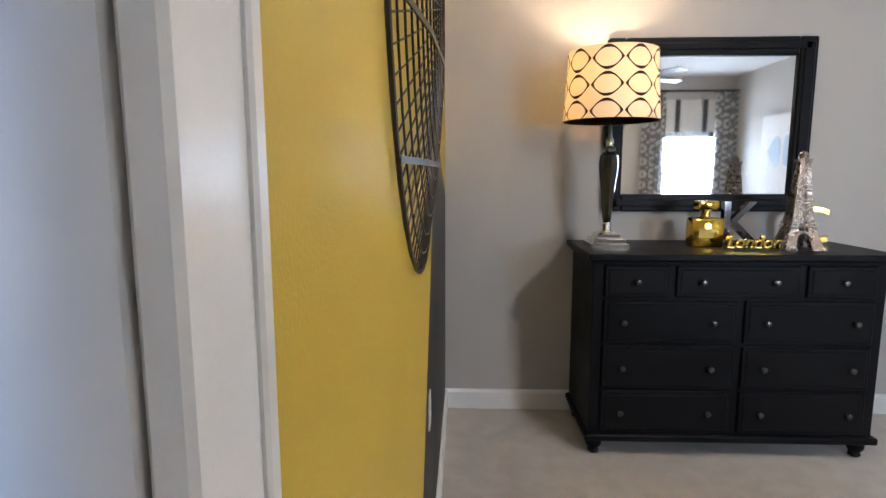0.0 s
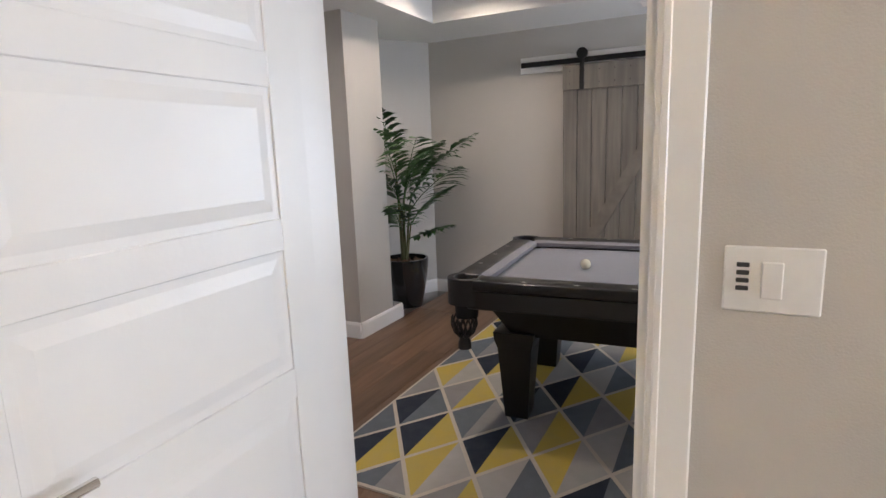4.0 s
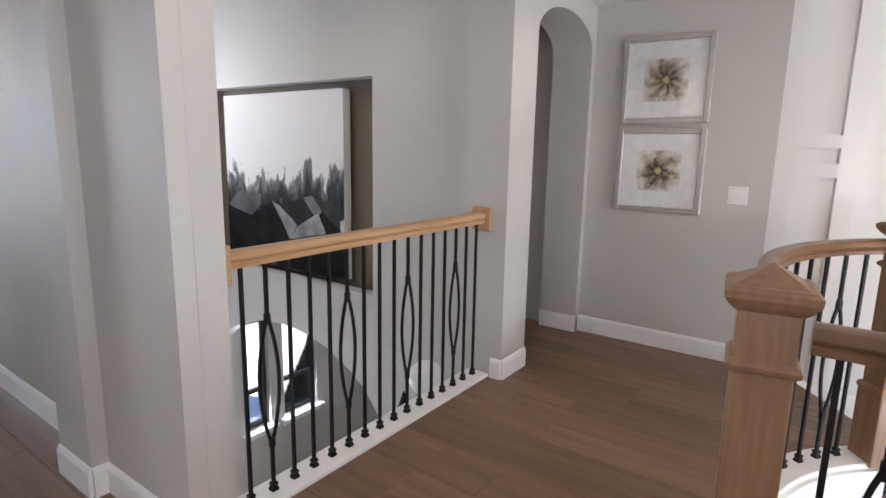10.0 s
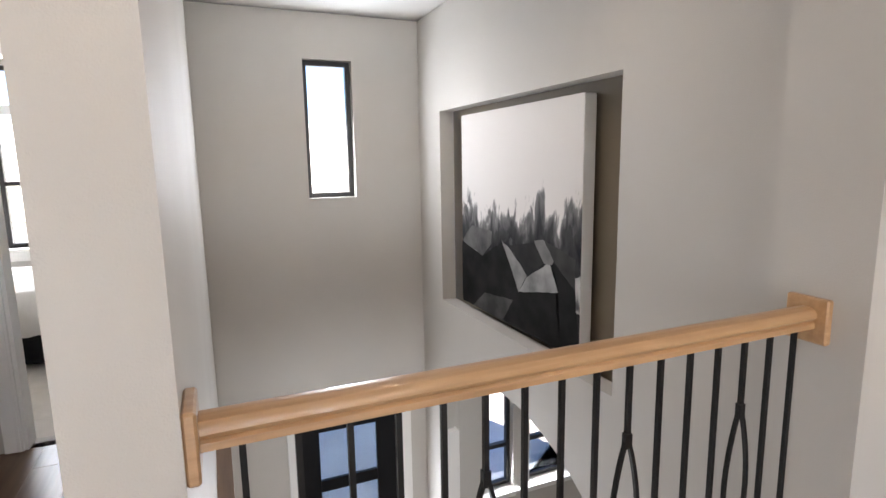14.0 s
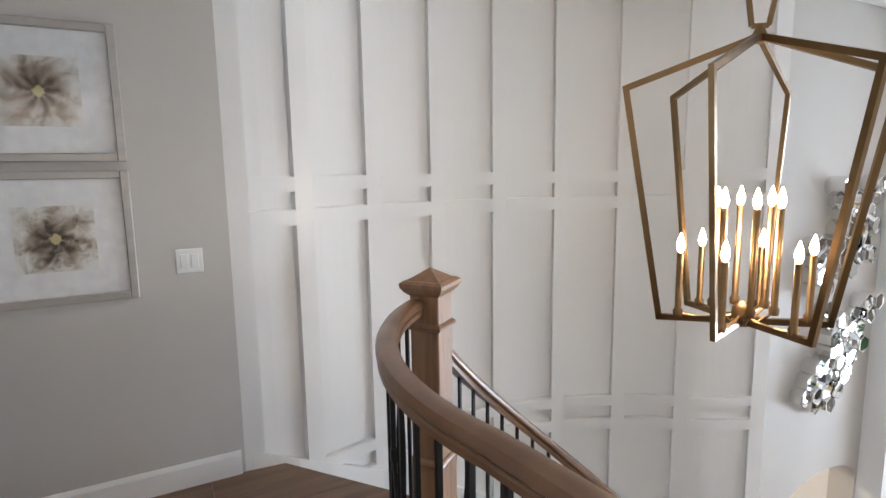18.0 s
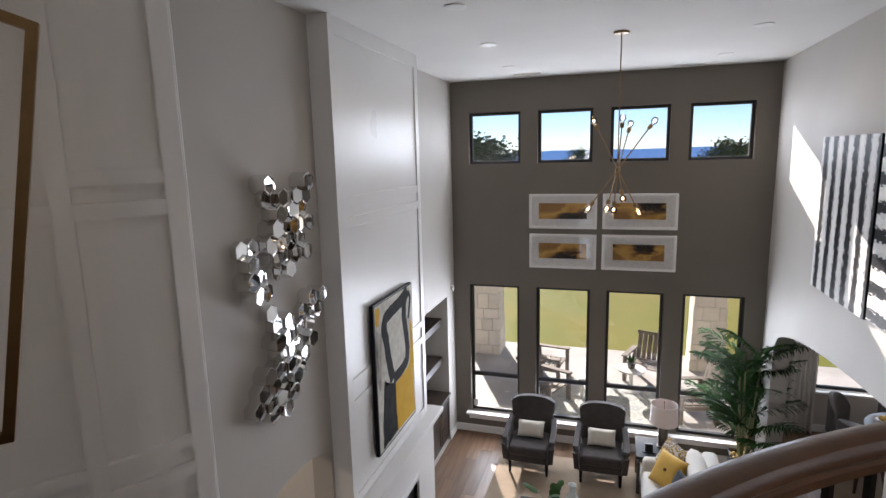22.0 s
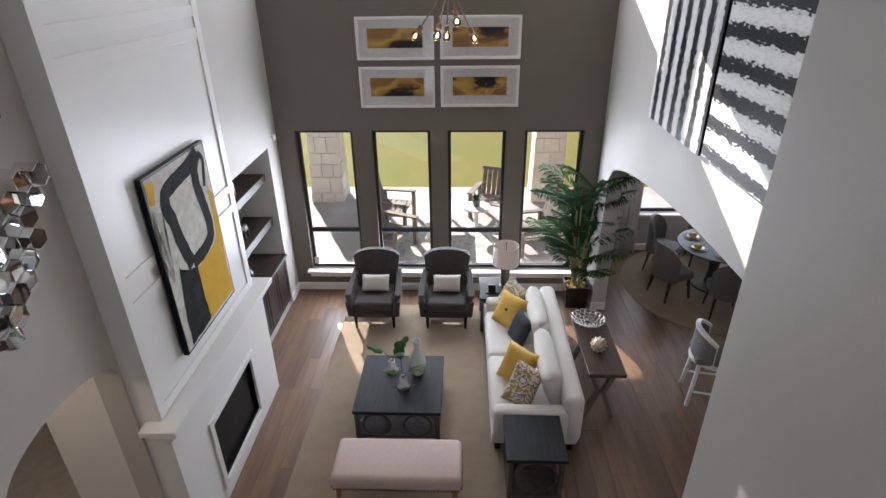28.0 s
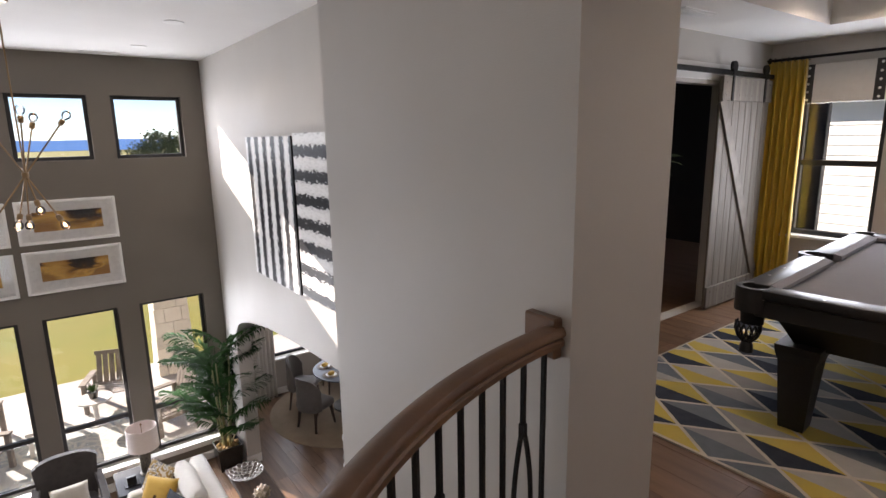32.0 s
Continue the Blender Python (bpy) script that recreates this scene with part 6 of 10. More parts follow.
def palm_plant(t, base_z, stems, mat_leaf, mat_stem, seed, stem_h, reach, leaflets=16, width=.011):
    rr = random.Random(seed)
    for k in range(stems):
        a = 2 * math.pi * k / stems + rr.uniform(-.4, .4)
        lean = rr.uniform(.02, .12)
        h = stem_h * (.12 + .95 * ((k * 7) % stems) / (stems - 1))
        top = Vector((math.cos(a) * (.05 + lean), math.sin(a) * (.05 + lean), base_z + h))
        foot = Vector((math.cos(a) * .05, math.sin(a) * .05, base_z))
        part("cane", tube([foot, foot.lerp(top, .5) + Vector((0, 0, .02)), top], .013, 7, scale=[1.2, 1, .8]), mat_stem, t)
        for j in range(4):
            bm = B()
            frond(bm, top, a + rr.uniform(-1.5, 1.5) + j * 1.57, reach * rr.uniform(.75, 1.1), radians(rr.uniform(52, 82)), rr.uniform(.14, .36), leaflets, width, rr)
            part("frond", finish(bm), mat_leaf, t)


gp = thing("potted_palm", pose(2.06, 6.82, ZL), "tall potted kentia palm in a square black planter", "plant")
bm = B()
lathe(bm, [(.21, 0), (.25, .36), (.225, .36), (.215, .30), (0, .30)], 4, Matrix.Rotation(radians(45), 4, 'Z'))
part("planter", finish(bm), M_BLACKGLOSS, gp, "square black planter")
bm = B()
rr = random.Random(3)
for i in range(60):
    a, r = rr.uniform(0, 6.28), rr.uniform(0, .15)
    bmesh.ops.create_icosphere(bm, subdivisions=1, radius=rr.uniform(.02, .035), matrix=Matrix.Translation((r * math.cos(a), r * math.sin(a), .315 + rr.uniform(-.01, .03))))
part("moss", finish(bm), M_MOSS, gp, "dry golden moss")
palm_plant(gp, .30, 13, M_PALMDARK, M_CANE, 11, 1.36, .74, 26, .0115)

# ---------------------------------------------------------------- dining room beyond the arch
DY = 8.62
structure("wall_dining_north", wall_with_holes(B(), 'y', DY, DY + .15, X_E + .16, 8.0, ZL, -.32, [(3.45, 4.55, -2.42, -.7), (4.75, 5.9, -2.42, -.7)]), M_WALL, "greige painted dining room wall with windows")
structure("wall_dining_east", bx(8.0, 8.15, -2.0, DY, ZL, -.32), M_WALL, "greige painted dining room wall")
structure("wall_dining_west", wall_with_holes(B(), 'x', X_E, X_E + .16, Y_N, DY + .15, ZL, -.32, [(8.2, 8.56, -2.68, -.75)]), M_WALL, "greige painted dining room wall with a slim side window")
structure("ceiling_dining", bx(X_E + .1, 8.15, -2.0, DY + .15, -.36, -.33), M_CEIL, "white dining room ceiling")
for k, (a, b) in enumerate(((3.45, 4.55), (4.75, 5.9))):
    window("window_%d" % (k + 9), a, b, -2.42, -.7, DY, .15, (-1.5,))
baseboard((X_E + .16, DY), (8.0, DY), -1, ZL)
part("stool", bx(3.38, 5.95, DY - .08, DY + .05, -2.46, -2.425, .005), M_WHITE, sill)


def drape(m, w, h, folds, mat_, label, depth=.045, name="curtain", group="", rings=True):
    """A hanging curtain in the local xz plane, w wide, from z = 0 up to h, in soft folds."""
    t = thing(name, m, label, "curtain", group)
    bm = B()
    n, nz = folds * 8, 8
    rr = random.Random(int(w * 97 + h * 13))
    ph = [rr.uniform(-.3, .3) for _ in range(folds + 2)]
    grid = []
    for j in range(nz + 1):
        v = j / nz
        row = []
        for i in range(n + 1):
            u = i / n
            a = u * folds * 2 * math.pi + ph[int(u * folds)] * (1 - v)
            row.append(bm.verts.new(((u - .5) * w * (1 + .06 * (1 - v)), depth * math.sin(a) * (.75 + .4 * (1 - v)) + .008 * math.sin(3 * a + v * 4), v * h)))
        grid.append(row)
    for j in range(nz):
        for i in range(n):
            bm.faces.new((grid[j][i], grid[j][i + 1], grid[j + 1][i + 1], grid[j + 1][i]))
    ob = part("cloth", finish(bm, True, 180), mat_, t)
    sol = ob.modifiers.new("thick", 'SOLIDIFY')
    sol.thickness = .003
    if rings:
        for i in range(folds + 1):
            part("ring", finish(sweep(B(), [(-w / 2 + w * i / folds + 0, .022 * math.cos(q), h + .012 + .022 * math.sin(q)) for q in [2 * math.pi * z / 10 for z in range(10)]], circle(.003, 5), up=Vector((1, 0, 0)), closed=True), True), M_IRON, t)
    return t


drape(pose(3.25, DY - .09, ZL + .01), .34, 2.35, 5, M_WHITECLOTH, "white linen drape beside the dining window")
rr_ = thing("round_rug", pose(4.35, 7.35, ZL), "round tan woven rug under the dining table", "rug")
part("woven_mat", turned([(0, 0), (1.40, 0), (1.405, .006), (1.395, .012), (0, .012)], 64), M_RUG, rr_)
dt = thing("dining_table", pose(4.32, 7.35, ZL + .012), "round blue-grey dining table on a pedestal", "dining table")
part("tabletop", turned([(0, .70), (.56, .70), (.60, .715), (.60, .735), (.585, .74), (0, .74)], 48), M_TABLEBLUE, dt)
part("pedestal", turned([(.0, 0), (.28, 0), (.28, .03), (.10, .07), (.07, .30), (.09, .50), (.16, .70)], 20), M_GREYWOOD, dt)


def dining_chair(m, label):
    t = thing("dining_chair", m, label, "chair", "upholstered dining chairs")
    bm = B()
    slab(bm, .48, .46, .14, .05, 3, Matrix.Translation((0, 0, .34)))
    part("seat", finish(bm, True), M_DCHAIR, t)
    bm = B()
    n = 10
    inn, outr = [], []
    pin = [(.24 * math.sin(-1.25 + 2.5 * i / n), .02 + .23 * math.cos(-1.25 + 2.5 * i / n)) for i in range(n + 1)]
    pout = [(.285 * math.sin(-1.25 + 2.5 * i / n), .02 + .28 * math.cos(-1.25 + 2.5 * i / n)) for i in range(n + 1)]
    strip(bm, pin, pout, .36, [.93 - .22 * abs(2 * i / n - 1) ** 3 for i in range(n + 1)])
    part("backrest", finish(bm, True, 50), M_DCHAIR, t)
    for sx in (-1, 1):
        for sy in (-1, 1):
            part("leg", finish(sweep(B(), [(sx * .18, sy * .17, .35), (sx * .21, sy * .22, 0)], square(.04, .04), up=Vector((0, 1, 0)), scale=[1, .6])), M_WALNUT, t)
    return t


for k in range(6):
    a = 200 + 60 * k
    lab = "grey upholstered barrel-back dining chair at the round table"
    dining_chair(pose(4.32 + .80 * math.cos(radians(a)), 7.35 + .80 * math.sin(radians(a)), ZL + .012, 0, 0, a - 90), lab)
for k in range(6):
    a = radians(200 + 60 * k)
    s = thing("place_setting", pose(4.32 + .40 * math.cos(a), 7.35 + .40 * math.sin(a), ZL + .752), "brown charger with a white plate and a folded gold napkin", "tableware", "place settings")
    part("charger", turned([(0, 0), (.13, .002), (.15, .012), (.145, .014), (.12, .006), (0, .005)], 24), M_GREYOAK, s)
    part("plate", turned([(0, .006), (.075, .008), (.095, .018), (.09, .020), (.07, .012), (0, .011)], 24), M_WHITE, s)
    part("napkin", finish(cushion(B(), .13, .09, .06, 6, .5, pose(0, 0, .04, 0, 0, 30)), True), M_MUSTARD, s)
isl = thing("kitchen_island", pose(3.75, 4.35, ZL), "dark kitchen island with a pale stone worktop", "kitchen island")
part("body", bx(-.05, 1.6, -1.3, .35, 0, .87, .004), M_ESPRESSO, isl)
part("worktop", bx(-.35, 1.7, -1.4, .45, .87, .91, .006), M_STONETOP, isl)
bs_ = thing("bar_stool", pose(3.22, 4.78, ZL, 0, 0, 78), "grey bar stool with a white wood frame and curved back", "bar stool")
bm = B()
slab(bm, .44, .42, .08, .03, 3, Matrix.Translation((0, 0, .60)))
part("seat", finish(bm, True), M_DCHAIR, bs_)
bm = B()
strip(bm, [(.20 * math.sin(-1.4 + 2.8 * i / 10), .0 + .20 * math.cos(-1.4 + 2.8 * i / 10)) for i in range(11)], [(.235 * math.sin(-1.4 + 2.8 * i / 10), .0 + .235 * math.cos(-1.4 + 2.8 * i / 10)) for i in range(11)], .64, [1.0 - .12 * abs(2 * i / 10 - 1) ** 2 for i in range(11)])
part("backrest", finish(bm, True, 50), M_DCHAIR, bs_)
for sx in (-1, 1):
    for sy in (-1, 1):
        part("leg", finish(sweep(B(), [(sx * .16, sy * .15, .61), (sx * .21, sy * .20, 0)], square(.038, .038), up=Vector((0, 1, 0)))), M_WHITE, bs_, "white painted leg")
    part("rung", tube([(sx * .19, -.18, .2), (sx * .19, .18, .2)], .012, 6), M_WHITE, bs_)
part("top_rail", finish(sweep(B(), [(.218 * math.sin(q), .218 * math.cos(q), 1.005 - .12 * abs(q / 1.4) ** 2) for q in [-1.45 + 2.9 * i / 14 for i in range(15)]], square(.05, .032), up=Vector((0, 0, 1)))), M_WHITE, bs_, "white painted curved top rail")
part("seat_ring", finish(lathe(B(), [(.245, .575), (.25, .60), (.24, .615), (.21, .615), (.21, .575)], 24), True), M_WHITE, bs_)
for q in (-1.4, 1.4):
    part("back_post", tube([(.218 * math.sin(q), .218 * math.cos(q), .60), (.218 * math.sin(q), .218 * math.cos(q), .90)], .016, 8), M_WHITE, bs_)

# ---------------------------------------------------------------- lantern chandelier over the stair
LX, LY = -1.010, -.838
LS = .94     # size of the lantern and its chain
ch = thing("lantern_chandelier", pose(LX, LY, 1.905 - 1.925 * LS, 0, 0, 47) @ Matrix.Diagonal((LS, LS, LS, 1)), "large open brass lantern chandelier with candle bulbs on a chain", "chandelier")
for k in range(3):
    fr_ = [(0, 0, 1.925), (.395, 0, 1.785), (.262, 0, 1.005), (-.262, 0, 1.005), (-.395, 0, 1.785)]
    bm = B()
    for p, q in zip(fr_, fr_[1:] + fr_[:1]):
        a, b = Vector(p), Vector(q)
        d = (b - a).normalized()
        sweep(bm, [a - d * .008, b + d * .008], square(.020, .016), up=Vector((0, 1, 0)))
    part("lantern_frame", finish(bm), M_BRASS, ch, m=pose(0, 0, 0, 0, 0, 60 * k))
part("hub", turned([(.0, .985), (.03, .99), (.035, 1.01), (.03, 1.05), (.012, 1.07), (0, 1.075)], 14), M_BRASS, ch)
part("finial", turned([(0, 1.90), (.02, 1.905), (.022, 1.93), (.012, 1.95), (.006, 1.96)], 12), M_BRASS, ch)
bm = B()
for p, q in [((-.024, 0, 1.955), (.024, 0, 1.955)), ((.024, 0, 1.955), (.038, 0, 2.045)), ((.038, 0, 2.045), (-.038, 0, 2.045)), ((-.038, 0, 2.045), (-.024, 0, 1.955))]:
    sweep(bm, [p, q], square(.014, .014), up=Vector((0, 1, 0)))
part("top_loop", finish(bm), M_BRASS, ch)
for i in range(17):
    z = 2.062 + i * .04
    bm = B()
    sweep(bm, [(.010 * math.cos(t), 0, z + .024 * math.sin(t)) for t in [2 * math.pi * q / 10 for q in range(10)]], circle(.0032, 5), up=Vector((0, 1, 0)), closed=True)
    part("chain_link", finish(bm, True), M_BRASS, ch, m=pose(0, 0, 0, 0, 0, 90 * (i % 2)))
CANZ = (ZC - 1.905 + 1.925 * LS) / LS     # the ceiling in the lantern's own measure
part("canopy", turned([(.07, CANZ - .03), (.075, CANZ - .01), (.06, CANZ)], 20), M_BRASS, ch)
BULB = turned([(0, 0), (.008, .004), (.0135, .020), (.0125, .032), (.007, .052), (.0025, .066), (0, .068)], 12)
ME_BULB = mesh_of("bulb", BULB, M_BULB)
CAND = []
for i in range(6):
    CAND.append((.20, 60 * i, 1.02, 1.23))
for i in range(6):
    CAND.append((.095, 60 * i + 30, 1.05, 1.385))
for r, a, z0, z1 in CAND:
    x, y = r * math.cos(radians(a)), r * math.sin(radians(a))
    arm = part("arm", tube([(0, 0, 1.03), (x * .5, y * .5, 1.005), (x, y, z0)], .006, 6), M_BRASS, ch)
    part("candle_sleeve", turned([(.015, z0 - .01), (.017, z0 + .01), (.011, z0 + .02), (.011, z1), (.009, z1 + .002)], 10), M_BRASS, ch, m=pose(x, y, 0))
    b = new("bulb", ME_BULB)
    b.parent, b.matrix_basis = ch, pose(x, y, z1 + .002)
    b["label"] = "lit clear flame bulb"

ob = new("lantern_light", bpy.data.lights.new("lantern_light", 'POINT'))
ob.data.energy, ob.data.shadow_soft_size, ob.data.color = 2.6, .12, (1, .86, .68)
ob.matrix_basis = pose(LX, LY, 1.30)

# ---------------------------------------------------------------- sputnik pendant
SX, SY, SZc = .235, 4.40, 1.36
sp = thing("sputnik_pendant", pose(SX, SY, 0), "brass sputnik pendant with crossed rods and globe bulbs", "chandelier")
part("canopy", turned([(.07, ZC - .025), (.075, ZC - .008), (.06, ZC)], 20), M_BRONZE2, sp)
part("stem", tube([(0, 0, SZc), (0, 0, ZC - .02)], .006, 8), M_BRONZE2, sp)
part("hub", turned([(0, SZc - .025), (.022, SZc - .02), (.026, SZc), (.022, SZc + .02), (0, SZc + .03)], 14), M_BRONZE2, sp)
for dx, dy, dz in [(.30, .07, .42), (-.22, .10, .44), (.03, -.13, .44), (.10, .16, .40), (-.06, -.10, .30)]:
    d = Vector((dx, dy, dz))
    c = Vector((0, 0, SZc))
    for s in (1, -.82):
        if abs(dz - .30) < .01 and s > 0:
            continue
        tip = c + d * s
        rod = part("rod", tube([c, tip], .006, 6, up=Vector((0, 1, 0))), M_BRONZE2, sp)
        u = (d * s).normalized()
        rot = u.to_track_quat('Z', 'Y').to_matrix().to_4x4()
        part("socket", turned([(.012, -.045), (.020, -.04), (.021, .0), (.014, .006)], 12), M_BRONZE2, sp, m=Matrix.Translation(tip) @ rot)
        part("globe_bulb", turned([(.010, 0), (.014, .012), (.030, .036), (.034, .055), (.026, .080), (0, .092)], 14), M_GLOBE, sp, "clear globe bulb", m=Matrix.Translation(tip) @ rot)
        part("filament", turned([(0, .030), (.007, .04), (.008, .06), (0, .066)], 8), M_FILAMENT, sp, "glowing filament", m=Matrix.Translation(tip) @ rot)


# ---------------------------------------------------------------- downlights, vents and small fixtures
def downlight(x, y, z, watts, lamp=True, spread=150):
    t = thing("downlight", pose(x, y, z), "round white recessed downlight in the ceiling", "ceiling light", "recessed downlights")
    part("trim", turned([(.055, 0), (.085, -.002), (.09, -.006), (.082, -.010), (.055, -.006)], 24), M_WHITE, t)
    part("lens", turned([(0, -.003), (.055, -.003), (.055, .0), (0, .0)], 24), M_LENS, t, "lit warm lens")
    if lamp:
        ob = new("downlight_lamp", bpy.data.lights.new("downlight_lamp", 'SPOT'))
        ob.data.energy, ob.data.spot_size, ob.data.spot_blend, ob.data.shadow_soft_size, ob.data.color = watts, radians(spread), .6, .05, WARM
        ob.matrix_basis = pose(x, y, z - .02)
    return t


for x, y in [(-.99, 2.95), (-1.07, 4.48), (-1.15, 6.02), (1.44, 6.25), (1.49, 4.65), (1.5, 3.05)]:
    downlight(x, y, ZC, GR_W)


def vent(m, label="white louvred ceiling vent"):
    t = thing("ceiling_vent", m, label, "vent", "ceiling vents")
    part("frame", bx(-.20, .20, -.07, .07, -.008, 0, .002), M_WHITE, t)
    for i in range(7):
        part("slat", finish(moved(box(B(), -.18, .18, -.008, .008, -.001, .001), pose(0, -.05 + i * .0167, -.010, 30))), M_WHITE, t)


vent(pose(-1.03, 6.78, ZC))
vent(pose(1.12, 6.98, ZC))
det = thing("motion_sensor", pose(X_W + .0, 7.02, -.60, 0, 90, 0), "white round alarm sensor high on the wall", "sensor")
part("body", turned([(.045, 0), (.05, .015), (.045, .035), (.025, .045), (0, .047)], 18), M_WHITE, det)


def wall_plate(m, w, h, label, kind_="switch", n=2):
    """A wall plate in the local xz plane, facing -y."""
    t = thing("light_switch" if kind_ == "switch" else "wall_outlet", m, label, "light switch" if kind_ == "switch" else "outlet")
    part("plate", bx(-w / 2, w / 2, -.006, 0, -h / 2, h / 2, .003), M_WHITEPL, t)
    if kind_ == "switch":
        for i in range(n):
            x = (i - (n - 1) / 2) * .046
            part("rocker", finish(moved(box(B(), -.0165, .0165, -.006, 0, -.033, .033, .002), pose(x, -.005, 0, 3))), M_WHITEPL, t)
    else:
        for z in (-.02, .02):
            part("socket", bx(-.016, .016, -.008, -.004, z - .013, z + .013, .003), M_WHITEPL, t)
    return t


wall_plate(pose(-2.785, -2.315, 1.122, 0, 0, 90), .118, .115, "white double light switch on the landing wall")
wall_plate(pose(X_W + .35, Y_N, -2.62), .07, .115, "white wall outlet by the window", "outlet")
sk = wall_plate(pose(4.49, -2.21, 1.18), .15, .118, "white switch plate with keypad and rocker by the door", "switch", 1)
for i in range(4):
    part("button", bx(-.055, -.035, -.009, -.005, .022 - i * .014, .030 - i * .014, .001), M_CHARCOAL, sk, "dark keypad button")

# ---------------------------------------------------------------- outside
bm = B()
gx = [-600, -200, -80, -40, -20, -10, 0, 10, 20, 40, 80, 200, 600]
gy = [-600, -200, -60, -25, 7.0, 12, 16, 22, 32, 48, 80, 160, 600]
vs = [[bm.verts.new((x, y, ZL - .16)) for x in gx] for y in gy]
for j in range(len(gy) - 1):
    for i in range(len(gx) - 1):
        bm.faces.new((vs[j][i], vs[j][i + 1], vs[j + 1][i + 1], vs[j + 1][i]))
structure("ground", finish(bm), M_LAWN, "sunlit green lawn that runs to the horizon")
# added pale paving, so the front windows show white instead of lit lawn
structure("pale_ground_slab", bx(-200, 200, -60, -7.5, ZL - .3, ZL - .15), M_CONCRETE, "pale concrete slab added before the house to whiten the window views")
# blank panel with haze as its colour, added to whiten the south windows
M_HAZE = material("pale_haze_panel", (.62, .64, .66), .9, second=(.50, .53, .54), scale=.08, amount=.8, detail=6)
structure("backdrop", bx(-220, 220, -64, -62, ZL - .3, 5.5), M_HAZE, "pale blank panel added to whiten the view from the south windows")
pat = structure("patio", bx(-7, 9, 7.4, 12.0, ZL - .16, ZL - .07, .004), M_CONCRETE, "pale concrete patio slab")
# unseen roof; its width and beam depth are set to trim the sun indoors
rf = thing("patio_roof", None, "white boarded patio roof on a beam, out of view, shading the windows", "roof", kind="structure")
part("soffit", bx(-7, 2.95, 7.39, 11.75, .11, .23), M_CEIL, rf)
part("beam", bx(-7, 2.95, 11.35, 11.80, -.26, .40), M_WHITE, rf)


def stone_pier(x, y, seed):
    t = thing("stone_column", pose(x, y, ZL - .07), "tapered cream limestone block column on the patio", "column", "limestone columns")
    r = random.Random(seed)
    z = 0
    row = 0
    part("core", finish(lathe(B(), [(.46, 0), (.355, 3.15), (.30, 3.17)], 4, Matrix.Rotation(radians(45), 4, 'Z'))), M_MORTAR, t)
    while z < 3.10:
        h = r.choice((.24, .30, .36))
        h = min(h, 3.14 - z)
        w = .345 - .075 * (z + h / 2) / 2.85
        for side in range(4):
            cuts = [-1, r.uniform(-.3, .3), 1] if (row + side) % 2 else [-1, r.uniform(-.6, -.2), r.uniform(.2, .6), 1]
            for a, b in zip(cuts, cuts[1:]):
                bm = B()
                ext = .012
                box(bm, a * w + .005 - (ext if a == -1 else 0), b * w - .005 + (ext if b == 1 else 0), -w - .016 - r.uniform(0, .008), -w + .03, z + .003, z + h - .003, .006)
                part("stone", finish(moved(bm, Matrix.Rotation(radians(90 * side), 4, 'Z'))), M_LIMESTONE, t)
        z += h
        row += 1


stone_pier(-2.68, 11.35, 1)
stone_pier(2.22, 11.42, 2)


def patio_chair(m, label):
    """A boxy slatted wooden patio chair that faces -y."""
    t = thing("patio_chair", m, label, "chair", "slatted patio chairs")
    for i in range(6):
        part("back_slat", finish(moved(box(B(), -.045, .045, -.012, .012, 0, .56, .004), pose(-.27 + i * .108, .28, .32, -14))), M_TEAK, t)
    for i in range(5):
        part("seat_slat", bx(-.32, .32, -.30 + i * .115, -.205 + i * .115, .33, .355, .004), M_TEAK, t)
    part("top_rail", finish(moved(box(B(), -.34, .34, -.02, .02, 0, .07, .004), pose(0, .415, .85, -14))), M_TEAK, t)
    for s in (-1, 1):
        part("arm", bx(s * .37 - .06, s * .37 + .06, -.36, .36, .54, .57, .005), M_TEAK, t)
        for y in (-.31, .31):
            part("leg", bx(s * .36 - .035, s * .36 + .035, y - .035, y + .035, 0, .54, .004), M_TEAK, t)
        part("side_rail", bx(s * .36 - .018, s * .36 + .018, -.30, .30, .27, .34, .003), M_TEAK, t)
    return t


PZ = ZL - .07
patio_chair(pose(-.98, 8.75, PZ, 0, 0, 65), "weathered slatted patio chair by the outdoor rug")
patio_chair(pose(-1.05, 10.0, PZ, 0, 0, 80), "weathered slatted patio chair beyond the outdoor rug")
patio_chair(pose(.95, 10.35, PZ, 0, 0, -20), "weathered slatted patio chair facing the house")
patio_chair(pose(1.62, 8.85, PZ, 0, 0, -75), "weathered slatted patio chair beside the column")
tb = thing("patio_table", pose(.62, 9.7, PZ), "round white patio side table", "side table")
part("tabletop", turned([(0, .44), (.28, .44), (.29, .455), (.28, .47), (0, .47)], 28), M_WHITE, tb)
part("pedestal", turned([(.0, 0), (.20, 0), (.20, .02), (.04, .06), (.04, .44)], 14), M_WHITE, tb)
pp = thing("potted_plant", pose(.62, 9.7, PZ + .47), "small agave in a pot on the patio table", "plant")
part("pot", turned([(.06, 0), (.085, .12), (.075, .12), (.07, .10), (0, .10)], 14), M_PEWTER, pp)
bm = B()
for i in range(16):
    a = i * 2.4
    o = Vector((math.cos(a), math.sin(a), 0))
    tip = o * (.06 + .006 * i) + Vector((0, 0, .32 - .008 * i))
    sd = o.cross(Vector((0, 0, 1))) * .018
    b0 = Vector((0, 0, .10))
    md = b0.lerp(tip, .45) + o * .03
    v0, v1, v2, v3 = bm.verts.new(b0), bm.verts.new(md + sd), bm.verts.new(tip), bm.verts.new(md - sd)
    bm.faces.new((v0, v1, v2, v3))
part("leaves", finish(bm), M_LEAF, pp)
